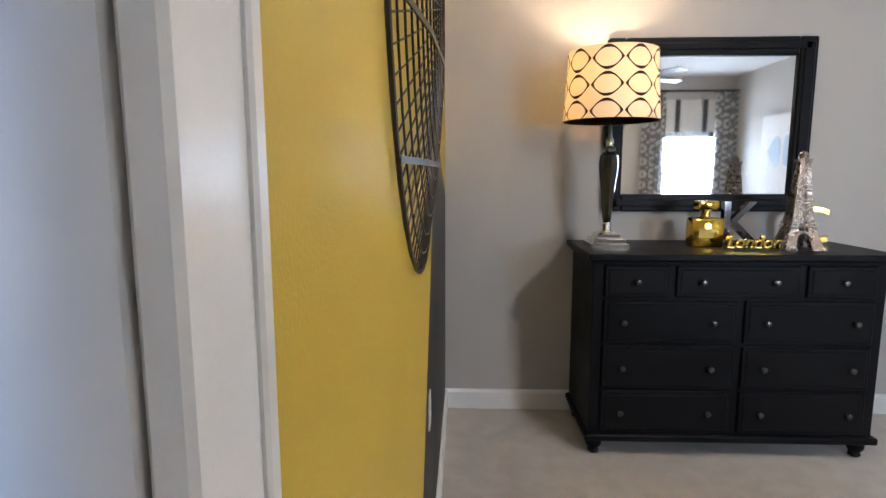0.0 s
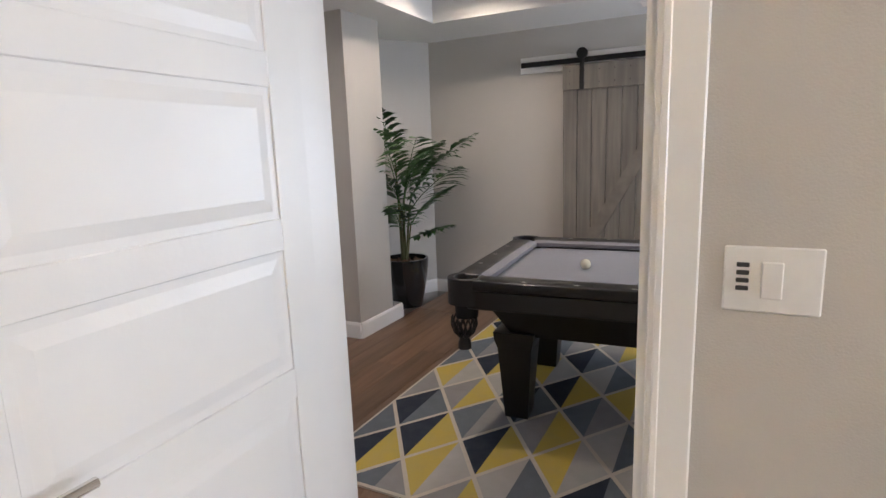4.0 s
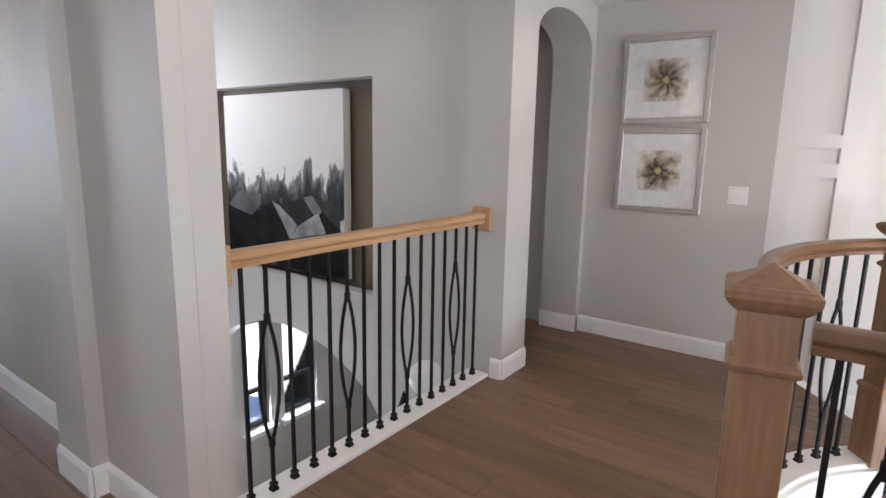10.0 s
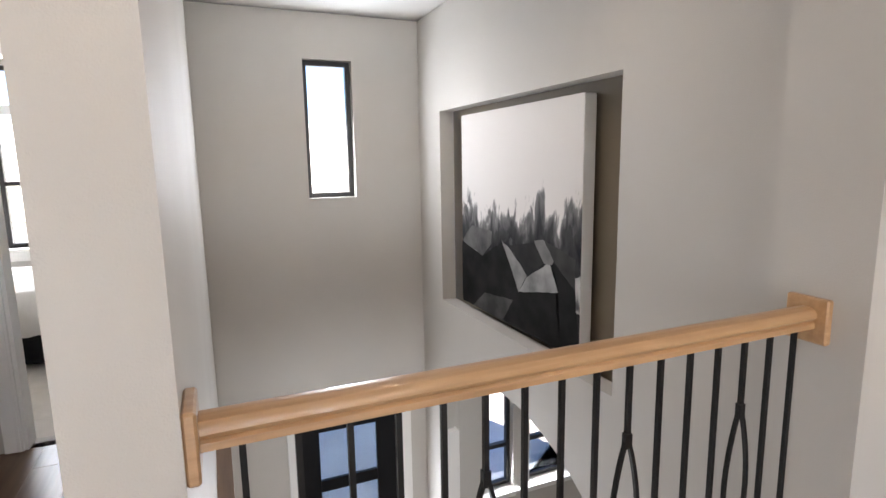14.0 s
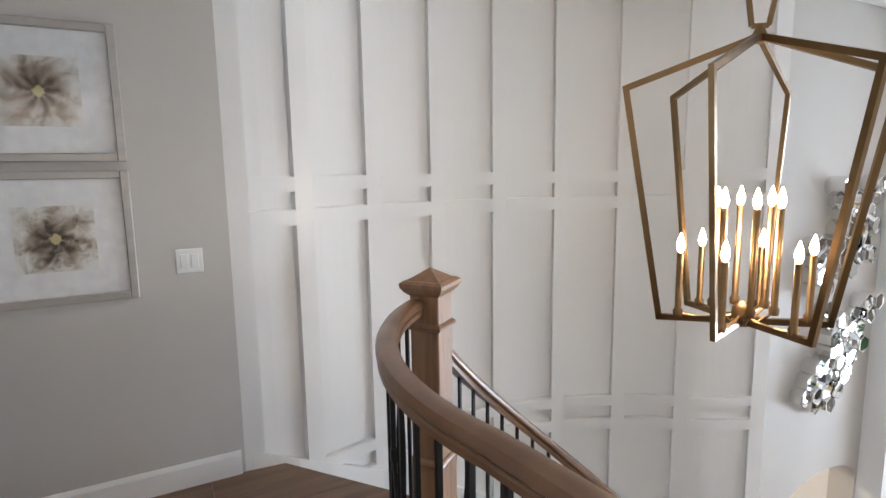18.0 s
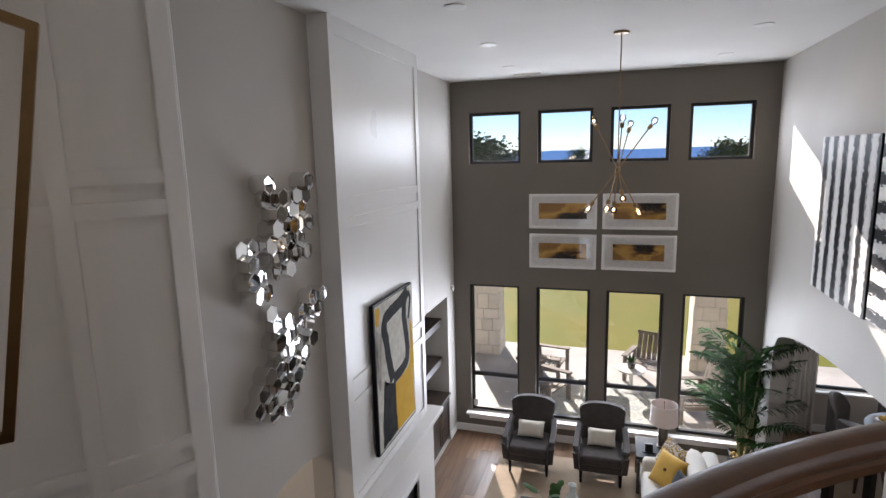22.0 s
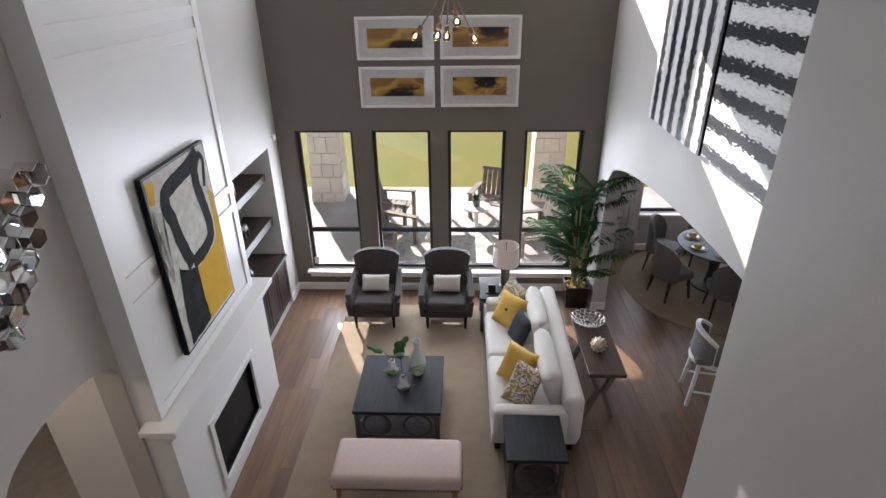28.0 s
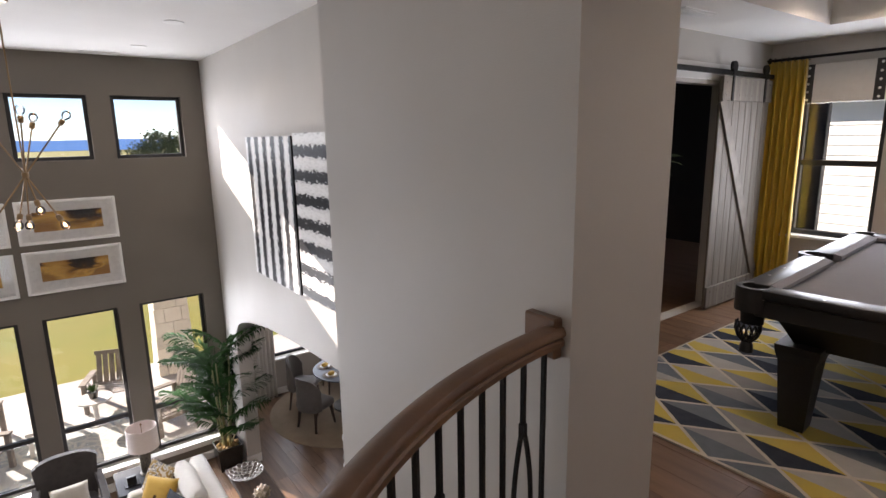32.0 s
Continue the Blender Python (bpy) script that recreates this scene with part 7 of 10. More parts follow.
bt = thing("patio_bench", pose(-.10, 9.6, PZ), "low white patio bench", "bench")
part("seat", bx(-.25, .25, -.60, .60, .38, .43, .006), M_WHITE, bt)
for sx in (-.2, .2):
    for sy in (-.52, .52):
        part("leg", bx(sx - .03, sx + .03, sy - .03, sy + .03, 0, .38), M_WHITE, bt)
og = thing("outdoor_rug", pose(.2, 9.0, PZ), "patterned blue and cream outdoor rug on the patio", "rug")
part("weave", bx(-1.3, 1.3, -1.05, 1.0, 0, .008, .003), M_OUTRUG, og)


def oak(m, height, spread, seed, n=900):
    """A broad field oak: trunk, limbs and a crown of many small leaf clumps with gaps."""
    t = thing("oak_tree", m, "broad leafy oak tree far across the lawn", "tree", "distant oaks")
    r = random.Random(seed)
    part("trunk", tube([(0, 0, -.1), (.1, 0, height * .2), (0, .1, height * .45)], spread * .05, 8, scale=[1.3, .9, .6]), M_BARK, t)
    ends = []
    for k in range(7):
        a = 2 * math.pi * k / 7 + r.uniform(-.3, .3)
        e = Vector((math.cos(a) * spread * r.uniform(.25, .42), math.sin(a) * spread * r.uniform(.25, .42), height * r.uniform(.5, .85)))
        part("limb", tube([(0, 0, height * .3), (e.x * .4, e.y * .4, height * .45), e], spread * .02, 6, scale=[1, .7, .3]), M_BARK, t)
        ends.append(e)
    ends.append(Vector((0, 0, height * .85)))
    verts, faces = [], []
    for i in range(n):
        e = ends[i % len(ends)]
        rad = spread * .24
        p = e + Vector((r.gauss(0, 1) * rad * .6, r.gauss(0, 1) * rad * .6, r.gauss(0, 1) * rad * .38))
        s = spread * r.uniform(.018, .04)
        for _ in range(3):
            u = Vector((r.gauss(0, 1), r.gauss(0, 1), r.gauss(0, 1))).normalized()
            w = u.orthogonal().normalized() * s
            k = len(verts)
            verts += [p + u * s, p + w, p - u * s * .8, p - w]
            faces.append((k, k + 1, k + 2, k + 3))
    me = bpy.data.meshes.new("crown")
    me.from_pydata(verts, [], faces)
    me.materials.append(M_OAKLEAF)
    ob = new("crown", me)
    ob.parent = t


for k, (x, y, h, s) in enumerate([(-19.5, 75, 7.6, 7.5), (-17.0, 82, 6.8, 6.0), (-5.5, 95, 5.6, 4.5), (12.8, 75, 6.2, 5.0), (-3.2, 90, 5.2, 3.5), (-24, 95, 7.0, 8.0), (20, 100, 6.0, 7.0)]):
    oak(pose(x, y, ZL - .16, 0, 0, 40 * k), h, s, 20 + k)
# far wooded ridge, its blue haze painted in and faintly glowing
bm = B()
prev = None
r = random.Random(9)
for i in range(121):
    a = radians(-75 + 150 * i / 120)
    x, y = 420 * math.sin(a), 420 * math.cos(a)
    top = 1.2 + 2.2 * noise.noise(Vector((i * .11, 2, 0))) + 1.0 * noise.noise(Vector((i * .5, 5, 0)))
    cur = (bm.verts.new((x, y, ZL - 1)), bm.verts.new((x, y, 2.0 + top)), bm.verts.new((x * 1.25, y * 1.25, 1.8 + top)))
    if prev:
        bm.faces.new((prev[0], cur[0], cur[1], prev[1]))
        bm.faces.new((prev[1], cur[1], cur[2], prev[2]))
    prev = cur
structure("backdrop_ridge", finish(bm), M_RIDGE, "wooded ridge on the horizon, its haze painted in glowing blue")

# ---------------------------------------------------------------- doors
def panel_door(name, m, w, h, label, flip=1, handle=True):
    """A five-panel white door leaf; the hinge edge at x = 0, the leaf in +x, its face towards -y."""
    t = thing(name, m, label, "door", kind="structure")
    th = .036
    part("leaf", bx(0, w, -th / 2 + .006, th / 2 - .006, 0, h), M_WHITE, t)
    st = .11
    gaps = [.17] + [.075] * 4 + [.10]
    ph = (h - sum(gaps)) / 5
    for s in (-1, 1):
        y0, y1 = (-th / 2, -th / 2 + .007) if s < 0 else (th / 2 - .007, th / 2)
        part("stile", bx(0, st, y0, y1, 0, h, .002), M_WHITE, t)
        part("stile", bx(w - st, w, y0, y1, 0, h, .002), M_WHITE, t)
        z = 0
        for i in range(6):
            part("rail", bx(st, w - st, y0, y1, z, z + gaps[i], .002), M_WHITE, t)
            z += gaps[i]
            if i < 5:
                bm = B()
                a, b, c, d = st + .012, w - st - .012, z + .012, z + ph - .012
                yo, yi = (y0 + .003, y0 + .001) if s < 0 else (y1 - .003, y1 - .001)
                o = [bm.verts.new(p) for p in ((a, yo + .004 * -s, c), (b, yo + .004 * -s, c), (b, yo + .004 * -s, d), (a, yo + .004 * -s, d))]
                q = .035
                n_ = [bm.verts.new(p) for p in ((a + q, yi, c + q), (b - q, yi, c + q), (b - q, yi, d - q), (a + q, yi, d - q))]
                for k in range(4):
                    bm.faces.new((o[k], o[(k + 1) % 4], n_[(k + 1) % 4], n_[k]))
                bm.faces.new(n_)
                part("panel", finish(bm), M_WHITE, t)
                z += ph
    if handle:
        hd = part("handle", finish(lathe(B(), [(.030, 0), (.032, .006), (.026, .012), (.010, .014), (.010, .045)], 18, Matrix.Translation((w - .065, -th / 2, .93)) @ Matrix.Rotation(radians(90), 4, 'X')), True), M_CHROME, t, "satin nickel lever handle")
        part("lever", tube([(w - .065, -th / 2 - .045, .93), (w - .10, -th / 2 - .05, .932), (w - .185, -th / 2 - .048, .93)], .009, 8), M_CHROME, t)
        part("handle", finish(lathe(B(), [(.030, 0), (.032, .006), (.026, .012), (.010, .014), (.010, .045)], 18, Matrix.Translation((w - .065, th / 2, .93)) @ Matrix.Rotation(radians(-90), 4, 'X')), True), M_CHROME, t)
        part("lever", tube([(w - .065, th / 2 + .045, .93), (w - .185, th / 2 + .048, .93)], .009, 8), M_CHROME, t)
        part("latch_plate", bx(w - .001, w + .001, -.012, .012, .90, .96), M_CHROME, t)
    for z in (.2, h / 2, h - .2):
        part("hinge", turned([(.006, 0), (.006, .09)], 8), M_CHROME, t, m=pose(-.004, -th / 2 - .003, z))
    return t


def casing(axis, at, face, u0, u1, h, w=.085, t_=.018, left=True, right=True, z0=0.0):
    """White door casing round an opening u0..u1 on a wall face at 'at'; face is the outward sign."""
    c = thing("trim", None, "white painted door casing", "trim", kind="structure")
    a0, a1 = sorted((at, at + face * t_))
    segs = []
    if left:
        segs.append((u0 - w, u0, z0, h + w))
    if right:
        segs.append((u1, u1 + w, z0, h + w))
    segs.append((u0, u1, h, h + w))
    for s0, s1, b0, b1 in segs:
        bm = B()
        if axis == 'y':
            box(bm, s0, s1, a0, a1, b0, b1, .003)
            if s1 - s0 <= w + .001:
                box(bm, s0 + .012, s0 + .026, a0 - (.004 if face < 0 else 0), a1 + (.004 if face > 0 else 0), b0, b1 - .012, .002)
        else:
            box(bm, a0, a1, s0, s1, b0, b1, .003)
        part("board", finish(bm), M_WHITE, c)
    return c


def jamb(axis, a0, a1, u0, u1, h):
    j = thing("door_frame", None, "white painted door jamb", "trim", kind="structure")
    for s0, s1, z0, z1 in [(u0, u0 + .018, 0, h), (u1 - .018, u1, 0, h), (u0 + .018, u1 - .018, h - .018, h)]:
        part("jamb", (bx(s0, s1, a0, a1, z0, z1) if axis == 'y' else bx(a0, a1, s0, s1, z0, z1)), M_WHITE, j)


# bedroom door, standing open against the dresser wall
casing('y', -2.21, -1, 3.45, 4.29, 2.05, left=False)
casing('y', -2.09, 1, 3.45, 4.29, 2.05)
jamb('y', -2.212, -2.088, 3.45, 4.29, 2.05)
panel_door("door_1", pose(3.482, -2.235, .015, 0, 0, -87.0), .815, 2.02, "white five-panel bedroom door standing open")
# second bedroom door
casing('y', -5.78, 1, .32, 1.10, 2.03, left=False)
casing('y', -5.90, -1, .32, 1.10, 2.03, left=False)
jamb('y', -5.902, -5.778, .32, 1.10, 2.03)
panel_door("door_2", pose(.345, -5.92, .015, 0, 0, -84), .755, 2.0, "white five-panel door standing open into the second bedroom")
# closed door in the mustard wall
casing('y', -5.75, 1, 6.445, 7.265, 2.05, w=.085)
jamb('y', -5.87, -5.752, 6.43, 7.28, 2.05)
panel_door("door_3", pose(6.478, -5.79, .015), .78, 2.02, "white five-panel closet door, shut", handle=False)

# ---------------------------------------------------------------- bedroom
dr = thing("dresser", pose(3.68, -4.285, 0), "black painted nine-drawer dresser with bun feet", "dresser")
part("case", bx(-.27, .245, -.71, .71, .10, 1.03, .003), M_BLACKWOOD, dr)
part("top", bx(-.30, .305, -.745, .745, 1.03, 1.062, .006), M_BLACKWOOD, dr)
part("top_moulding", bx(-.28, .285, -.73, .73, 1.012, 1.03, .006), M_BLACKWOOD, dr)
part("base_moulding", bx(-.28, .275, -.73, .73, .09, .125, .006), M_BLACKWOOD, dr)
KNOB = mesh_of("knob", turned([(.007, 0), (.006, .012), (.014, .018), (.0155, .024), (.012, .030), (0, .033)], 14), M_PEWTERK)


def drawer(y0, y1, z0, z1, knobs):
    d = part("drawer", bx(.243, .262, y0, y1, z0, z1, .004), M_BLACKWOOD, dr)
    part("drawer_panel", bx(.260, .266, y0 + .018, y1 - .018, z0 + .018, z1 - .018, .003), M_BLACKWOOD, d)
    for k in knobs:
        kb = new("knob", KNOB)
        kb.parent, kb.matrix_basis = d, Matrix.Translation((.265, k, (z0 + z1) / 2)) @ Matrix.Rotation(radians(90), 4, 'Y')


for y0, y1, ks in ((-.655, -.345, (-.50,)), (-.305, .285, (-.185, .165)), (.325, .655, (.49,))):
    drawer(y0, y1, .845, 1.0, ks)
for z0, z1 in ((.61, .825), (.375, .59), (.14, .355)):
    drawer(-.655, -.005, z0, z1, (-.56, -.125))
    drawer(.035, .655, z0, z1, (.135, .565))
for sx in (-.22, .20):
    for sy in (-.67, .67):
        part("bun_foot", turned([(.022, 0), (.030, .008), (.024, .022), (.040, .045), (.042, .06), (.030, .078), (.045, .092), (.045, .10)], 18), M_BLACKWOOD, dr, m=pose(sx, sy, 0))

mr = thing("wall_mirror", pose(3.36, -4.255, 1.715, 0, 0, 90), "large rectangular mirror in a black moulded frame", "mirror")
MW, MH = 1.15, .97
for x0, x1, z0, z1 in [(-MW / 2, -MW / 2 + .10, -MH / 2, MH / 2), (MW / 2 - .10, MW / 2, -MH / 2, MH / 2), (-MW / 2 + .10, MW / 2 - .10, MH / 2 - .10, MH / 2), (-MW / 2 + .10, MW / 2 - .10, -MH / 2, -MH / 2 + .10)]:
    part("frame", bx(x0, x1, -.045, 0, z0, z1, .008), M_BLACKWOOD, mr)
    cx0, cx1, cz0, cz1 = (x0 + .02, x1 - .02, z0 + .02, z1 - .02) if x1 - x0 < .2 else (x0, x1, z0 + .03, z1 - .03)
    part("frame_bead", bx(cx0 if x1 - x0 < .2 else x0 - .06, cx1 if x1 - x0 < .2 else x1 + .06, -.056, -.044, cz0 if x1 - x0 > .2 else z0 + .03, cz1 if x1 - x0 > .2 else z1 - .03, .005), M_BLACKWOOD, mr)
part("glass", bx(-MW / 2 + .095, MW / 2 - .095, -.020, -.004, -MH / 2 + .095, MH / 2 - .095), M_MIRROR, mr)

lp = thing("table_lamp", pose(3.69, -4.88, 1.062), "lit table lamp with a black base and lattice print shade", "lamp")
part("plinth", finish(lathe(B(), [(.135, 0), (.135, .022), (.115, .03), (.115, .045), (.085, .055), (.085, .07), (.045, .082)], 4, Matrix.Rotation(radians(45), 4, 'Z'))), M_CHROME, lp, "stepped nickel plinth")
part("neck", turned([(.03, .08), (.022, .10), (.026, .115), (.020, .13)], 16), M_CHROME, lp)
part("body", turned([(.020, .13), (.024, .15), (.036, .30), (.050, .40), (.052, .44), (.046, .48), (.026, .50)], 8, 20), M_BLACKGLOSS, lp, "glossy black faceted body")
part("cap", turned([(.028, .50), (.032, .512), (.018, .53), (.022, .56), (.010, .58), (.008, .66)], 16), M_CHROME, lp)
sh_ = part("shade", finish(lathe(B(), [(.243, .655), (.222, 1.0), (.219, 1.0), (.240, .655)], 40), True), M_LATTICE, lp, "cream drum shade with a black lattice print")
part("bulb", turned([(0, .70), (.02, .71), (.03, .75), (.02, .79), (0, .80)], 12), M_BULBW, lp, "lit bulb")
part("finial", turned([(.004, .80), (.004, 1.0), (.010, 1.005), (.012, 1.02), (0, 1.03)], 8), M_CHROME, lp)
ob = new("lamp_light", bpy.data.lights.new("lamp_light", 'POINT'))
ob.data.energy, ob.data.shadow_soft_size, ob.data.color = LAMP_W, .04, (1, .70, .40)
ob.matrix_basis = pose(3.63, -4.855, 1.062 + .84)

bt_ = thing("perfume_bottle", pose(3.68, -4.36, 1.062), "large square gold glass perfume bottle ornament", "ornament")
part("body", bx(-.045, .045, -.085, .085, 0, .155, .014, 2), M_GOLDGLASS, bt_)
part("label_plate", bx(.045, .048, -.05, .05, .05, .10, .002), M_GOLDPOL2, bt_, "gold label plate with embossed lines")
part("neck", turned([(.030, .15), (.022, .165), (.022, .185), (.034, .188), (.034, .20)], 16), M_GOLDPOL2, bt_)
part("stopper", bx(-.042, .042, -.055, .055, .20, .245, .012, 2), M_GOLDGLASS, bt_)


def lettering(name, text, m, size, depth, mat_, label, category, shear=0.0, bevel=0.0):
    cu = bpy.data.curves.new(name, 'FONT')
    cu.body, cu.size, cu.extrude, cu.shear, cu.align_x, cu.bevel_depth = text, size, depth / 2, shear, 'CENTER', bevel
    tmp = bpy.data.objects.new(name, cu)
    scene.collection.objects.link(tmp)
    dg = bpy.context.evaluated_depsgraph_get()
    me = bpy.data.meshes.new_from_object(tmp.evaluated_get(dg))
    bpy.data.objects.remove(tmp)
    me.materials.clear()
    me.materials.append(mat_)
    ob = new(name, me)
    ob.matrix_basis = m @ Matrix.Rotation(radians(90), 4, 'X')
    return tagged(ob, label, category)


lettering("letter_ornament", "K", pose(3.58, -4.14, 1.066, 0, 0, 90), .34, .045, M_DARKMIRROR, "mirrored letter K standing on the dresser", "ornament")
lettering("word_ornament", "London", pose(3.80, -4.17, 1.072, 0, 0, 88), .088, .025, M_GOLDPOL2, "gold script word London on the dresser", "ornament", .25, .004)
lettering("letter_ornament", "C", pose(3.53, -3.73, 1.066, 0, 0, 80), .29, .04, M_GOLDPOL2, "gold letter C standing behind the tower", "ornament")

ef = thing("tower_figurine", pose(3.735, -3.91, 1.062, 0, 0, -7), "silver metal lattice tower figurine on the dresser", "ornament")
TOWER = [(0, .090), (.06, .070), (.12, .055), (.25, .038), (.45, .023)]     # height, half width


def tower_w(z):
    for (z0, w0), (z1, w1) in zip(TOWER, TOWER[1:]):
        if z <= z1:
            return w0 + (w1 - w0) * (z - z0) / (z1 - z0)
    return TOWER[-1][1]


for sx in (-1, 1):
    for sy in (-1, 1):
        thick = [.050, .041, .035, .026, .018]
        path = [(sx * (w - k / 2), sy * (w - k / 2), z) for (z, w), k in zip(TOWER, thick)]
        leg = part("leg", finish(sweep(B(), path, square(.040, .040), up=Vector((0, 1, 0)), scale=[k / .04 for k in thick])), M_TOWER, ef)
        part("foot", bx(sx * .066 - .033, sx * .066 + .033, sy * .066 - .033, sy * .066 + .033, 0, .009, .002), M_TOWER, leg)
for z, w, h in ((.112, .066, .009), (.127, .062, .010), (.245, .046, .007), (.256, .043, .007), (.44, .030, .006), (.450, .031, .010)):
    part("platform", bx(-w, w, -w, w, z, z + h, .002), M_TOWER, ef)
for k in range(4):
    bm = B()
    sweep(bm, [(.046 * math.cos(t), -.080 + .018 * math.sin(t), .030 + .062 * math.sin(t)) for t in [math.pi * i / 10 for i in range(11)]], square(.011, .012), up=Vector((0, 1, 0)))
    part("arch", finish(bm), M_TOWER, ef, m=pose(0, 0, 0, 0, 0, 90 * k))
    bm = B()
    for i in range(13):
        z = .145 + i * .0225
        w = tower_w(z)
        box(bm, -w, w, -w - .002, -w + .005, z, z + .0065)
    for i in range(7):
        za, zb = .14 + i * .043, .14 + (i + 1) * .043
        for q in (-1, 1):
            wa, wb = tower_w(za), tower_w(zb)
            sweep(bm, [(q * wa * .7, -wa - .001, za), (-q * wb * .7, -wb - .001, zb)], square(.0045, .0045), up=Vector((0, 1, 0)))
    part("lattice", finish(bm), M_TOWER, ef, m=pose(0, 0, 0, 0, 0, 90 * k))
part("top_cap", turned([(.022, .460), (.024, .474), (.020, .486), (.012, .495), (0, .499)], 12), M_TOWER, ef)
part("core", finish(lathe(B(), [(.056, .137), (.042, .25), (.026, .45)], 4, Matrix.Rotation(radians(45), 4, 'Z'))), M_TOWER, ef)

# wire bowl on the mustard wall
wb = thing("wire_wall_basket", pose(5.31, -5.75, 1.82), "round dark wire basket hung on the mustard wall", "wall art")
R0 = .60
for i in range(1, 15):
    r = R0 * i / 14
    d = .012 + .05 * (1 - (i / 14) ** 2)
    part("hoop", finish(sweep(B(), [(r * math.cos(t), d, r * math.sin(t)) for t in [2 * math.pi * q / 36 for q in range(36)]], circle(.0022 if i < 14 else .005, 5), up=Vector((0, 1, 0)), closed=True), True), M_WIRE, wb)
ME_WIRE = mesh_of("wire", finish(sweep(B(), [(R0 * f, .012 + .05 * (1 - f * f), 0) for f in (.12, .4, .7, 1)], circle(.0018, 4), up=Vector((0, 1, 0)))), M_WIRE)
for i in range(90):
    ob = new("wire", ME_WIRE)
    ob.parent, ob.matrix_basis = wb, pose(0, 0, 0, 0, 4 * i, 0)
for zz in (-.35, -.12, .15, .34):
    w = math.sqrt(R0 * R0 - zz * zz)
    part("strap", finish(sweep(B(), [(w * u, .015 + .05 * (1 - ((u * w) ** 2 + zz * zz) / R0 ** 2), zz) for u in (-1, -.5, 0, .5, 1)], square(.012, .004), up=Vector((0, 1, 0)))), M_WIRE, wb)
wall_plate(pose(4.96, -5.75, .70, 0, 0, 180), .07, .115, "white wall outlet on the charcoal wall", "outlet")

bed = thing("bed", pose(6.16, -4.08, 0), "bed with a black and white polka dot cover", "bed")
part("base", bx(-1.0, 1.05, -.48, .60, .08, .30, .01), M_BLACKWOOD, bed)
bm = B()
slab(bm, 2.10, 1.14, .24, .07, 4, Matrix.Translation((0, .06, .28)))
part("cover", finish(bm, True), M_POLKA, bed, "black cover with small white polka dots")
for sx in (-.9, .9):
    for sy in (-.42, .52):
        part("foot", bx(sx - .03, sx + .03, sy - .03, sy + .03, 0, .08), M_BLACKWOOD, bed)
part("headboard", bx(1.03, 1.10, -.50, .63, .1, 1.0, .02, 2), M_DCHAIR, bed)
t = canvas("butterfly_painting", pose(6.18, -2.21, 1.635), .83, .89, .045, M_MOUNT, M_CREAM, "cream canvas with a pale blue butterfly")
for s in (-1, 1):
    bm = B()
    ring = [(s * (.03 + .17 * (1 - math.cos(th)) * .7), .05 + .14 * math.sin(th) + .05 * math.sin(2 * th)) for th in [2 * math.pi * i / 20 for i in range(20)]]
    prism(bm, ring if s > 0 else ring[::-1], -.0515, -.0482, 'y')
    part("wing", finish(bm), M_PALEBLUE, t, "pale blue painted wing")

# bedroom window and curtains on the far wall, seen in the mirror
def window_x(name, x, y0, y1, z0, z1, bars=(), fw=.045, s=1):
    w = thing(name, None, "black framed window", "window", kind="structure")
    xa, xb = sorted((x + .05 * s, x + .11 * s))
    for a, b, c, d in [(y0, y0 + fw, z0, z1), (y1 - fw, y1, z0, z1), (y0 + fw, y1 - fw, z1 - fw, z1), (y0 + fw, y1 - fw, z0, z0 + fw)]:
        part("window_frame", bx(xa, xb, a, b, c, d, .004), M_BLACKFRAME, w)
    for b in bars:
        part("transom", bx(xa, xb, y0 + fw, y1 - fw, b - .025, b + .025, .003), M_BLACKFRAME, w)
    p = part("pane", bx((xa + xb) / 2 - .002, (xa + xb) / 2 + .002, y0 + fw, y1 - fw, z0 + fw, z1 - fw), M_GLASS, w)
    p.visible_shadow = False
    part("window_sill", bx(*sorted((x - .05 * s, x + .05 * s)), y0 - .04, y1 + .04, z0 - .03, z0 - .001, .004), M_WHITE, w)
    return w


window_x("window_16", X_E + .16 - .15, 8.2, 8.56, ZL + .35, -.75, s=1)
window_x("window_13", 7.35, -3.10, -2.44, 1.05, 2.30, (1.45,))
for y in (-3.26, -2.36):
    drape(pose(7.26, y, .03, 0, 0, 90), .28, 2.42, 4, M_CURTAINPAT, "grey and cream ring print curtain in the bedroom", group="bedroom curtains")
rod = thing("curtain_rod", None, "black iron curtain rod in the bedroom", "curtain rod")
part("rod", tube([(7.26, -3.5, 2.47), (7.26, -2.23, 2.47)], .012, 8), M_IRON, rod)
for y in (-3.45, -2.28):
    part("bracket", tube([(7.35, y, 2.46), (7.26, y, 2.46)], .008, 6), M_IRON, rod)
shd = thing("roman_shade", pose(7.325, -2.77, 1.97), "white roman shade with dark trim bands", "window shade")
part("cloth", bx(-.01, .01, -.31, .31, 0, .40, .004), M_WHITECLOTH, shd)
for y in (-.17, .17):
    part("band", bx(-.014, -.010, y - .03, y + .03, 0, .40), M_CHARCOAL, shd, "charcoal trim band")
structure("ceiling_bedroom", bx(3.24, 7.5, -5.87, -2.09, ZC, ZC + .1), M_CEIL, "white bedroom ceiling")
fan = thing("ceiling_fan", pose(5.6, -4.1, ZC), "dark ceiling fan with a lit globe at rest", "fan")
part("rod", tube([(0, 0, 0), (0, 0, -.25)], .012, 8), M_BRONZE2, fan)
part("motor", turned([(.05, -.25), (.10, -.27), (.10, -.34), (.06, -.36)], 18), M_BRONZE2, fan)
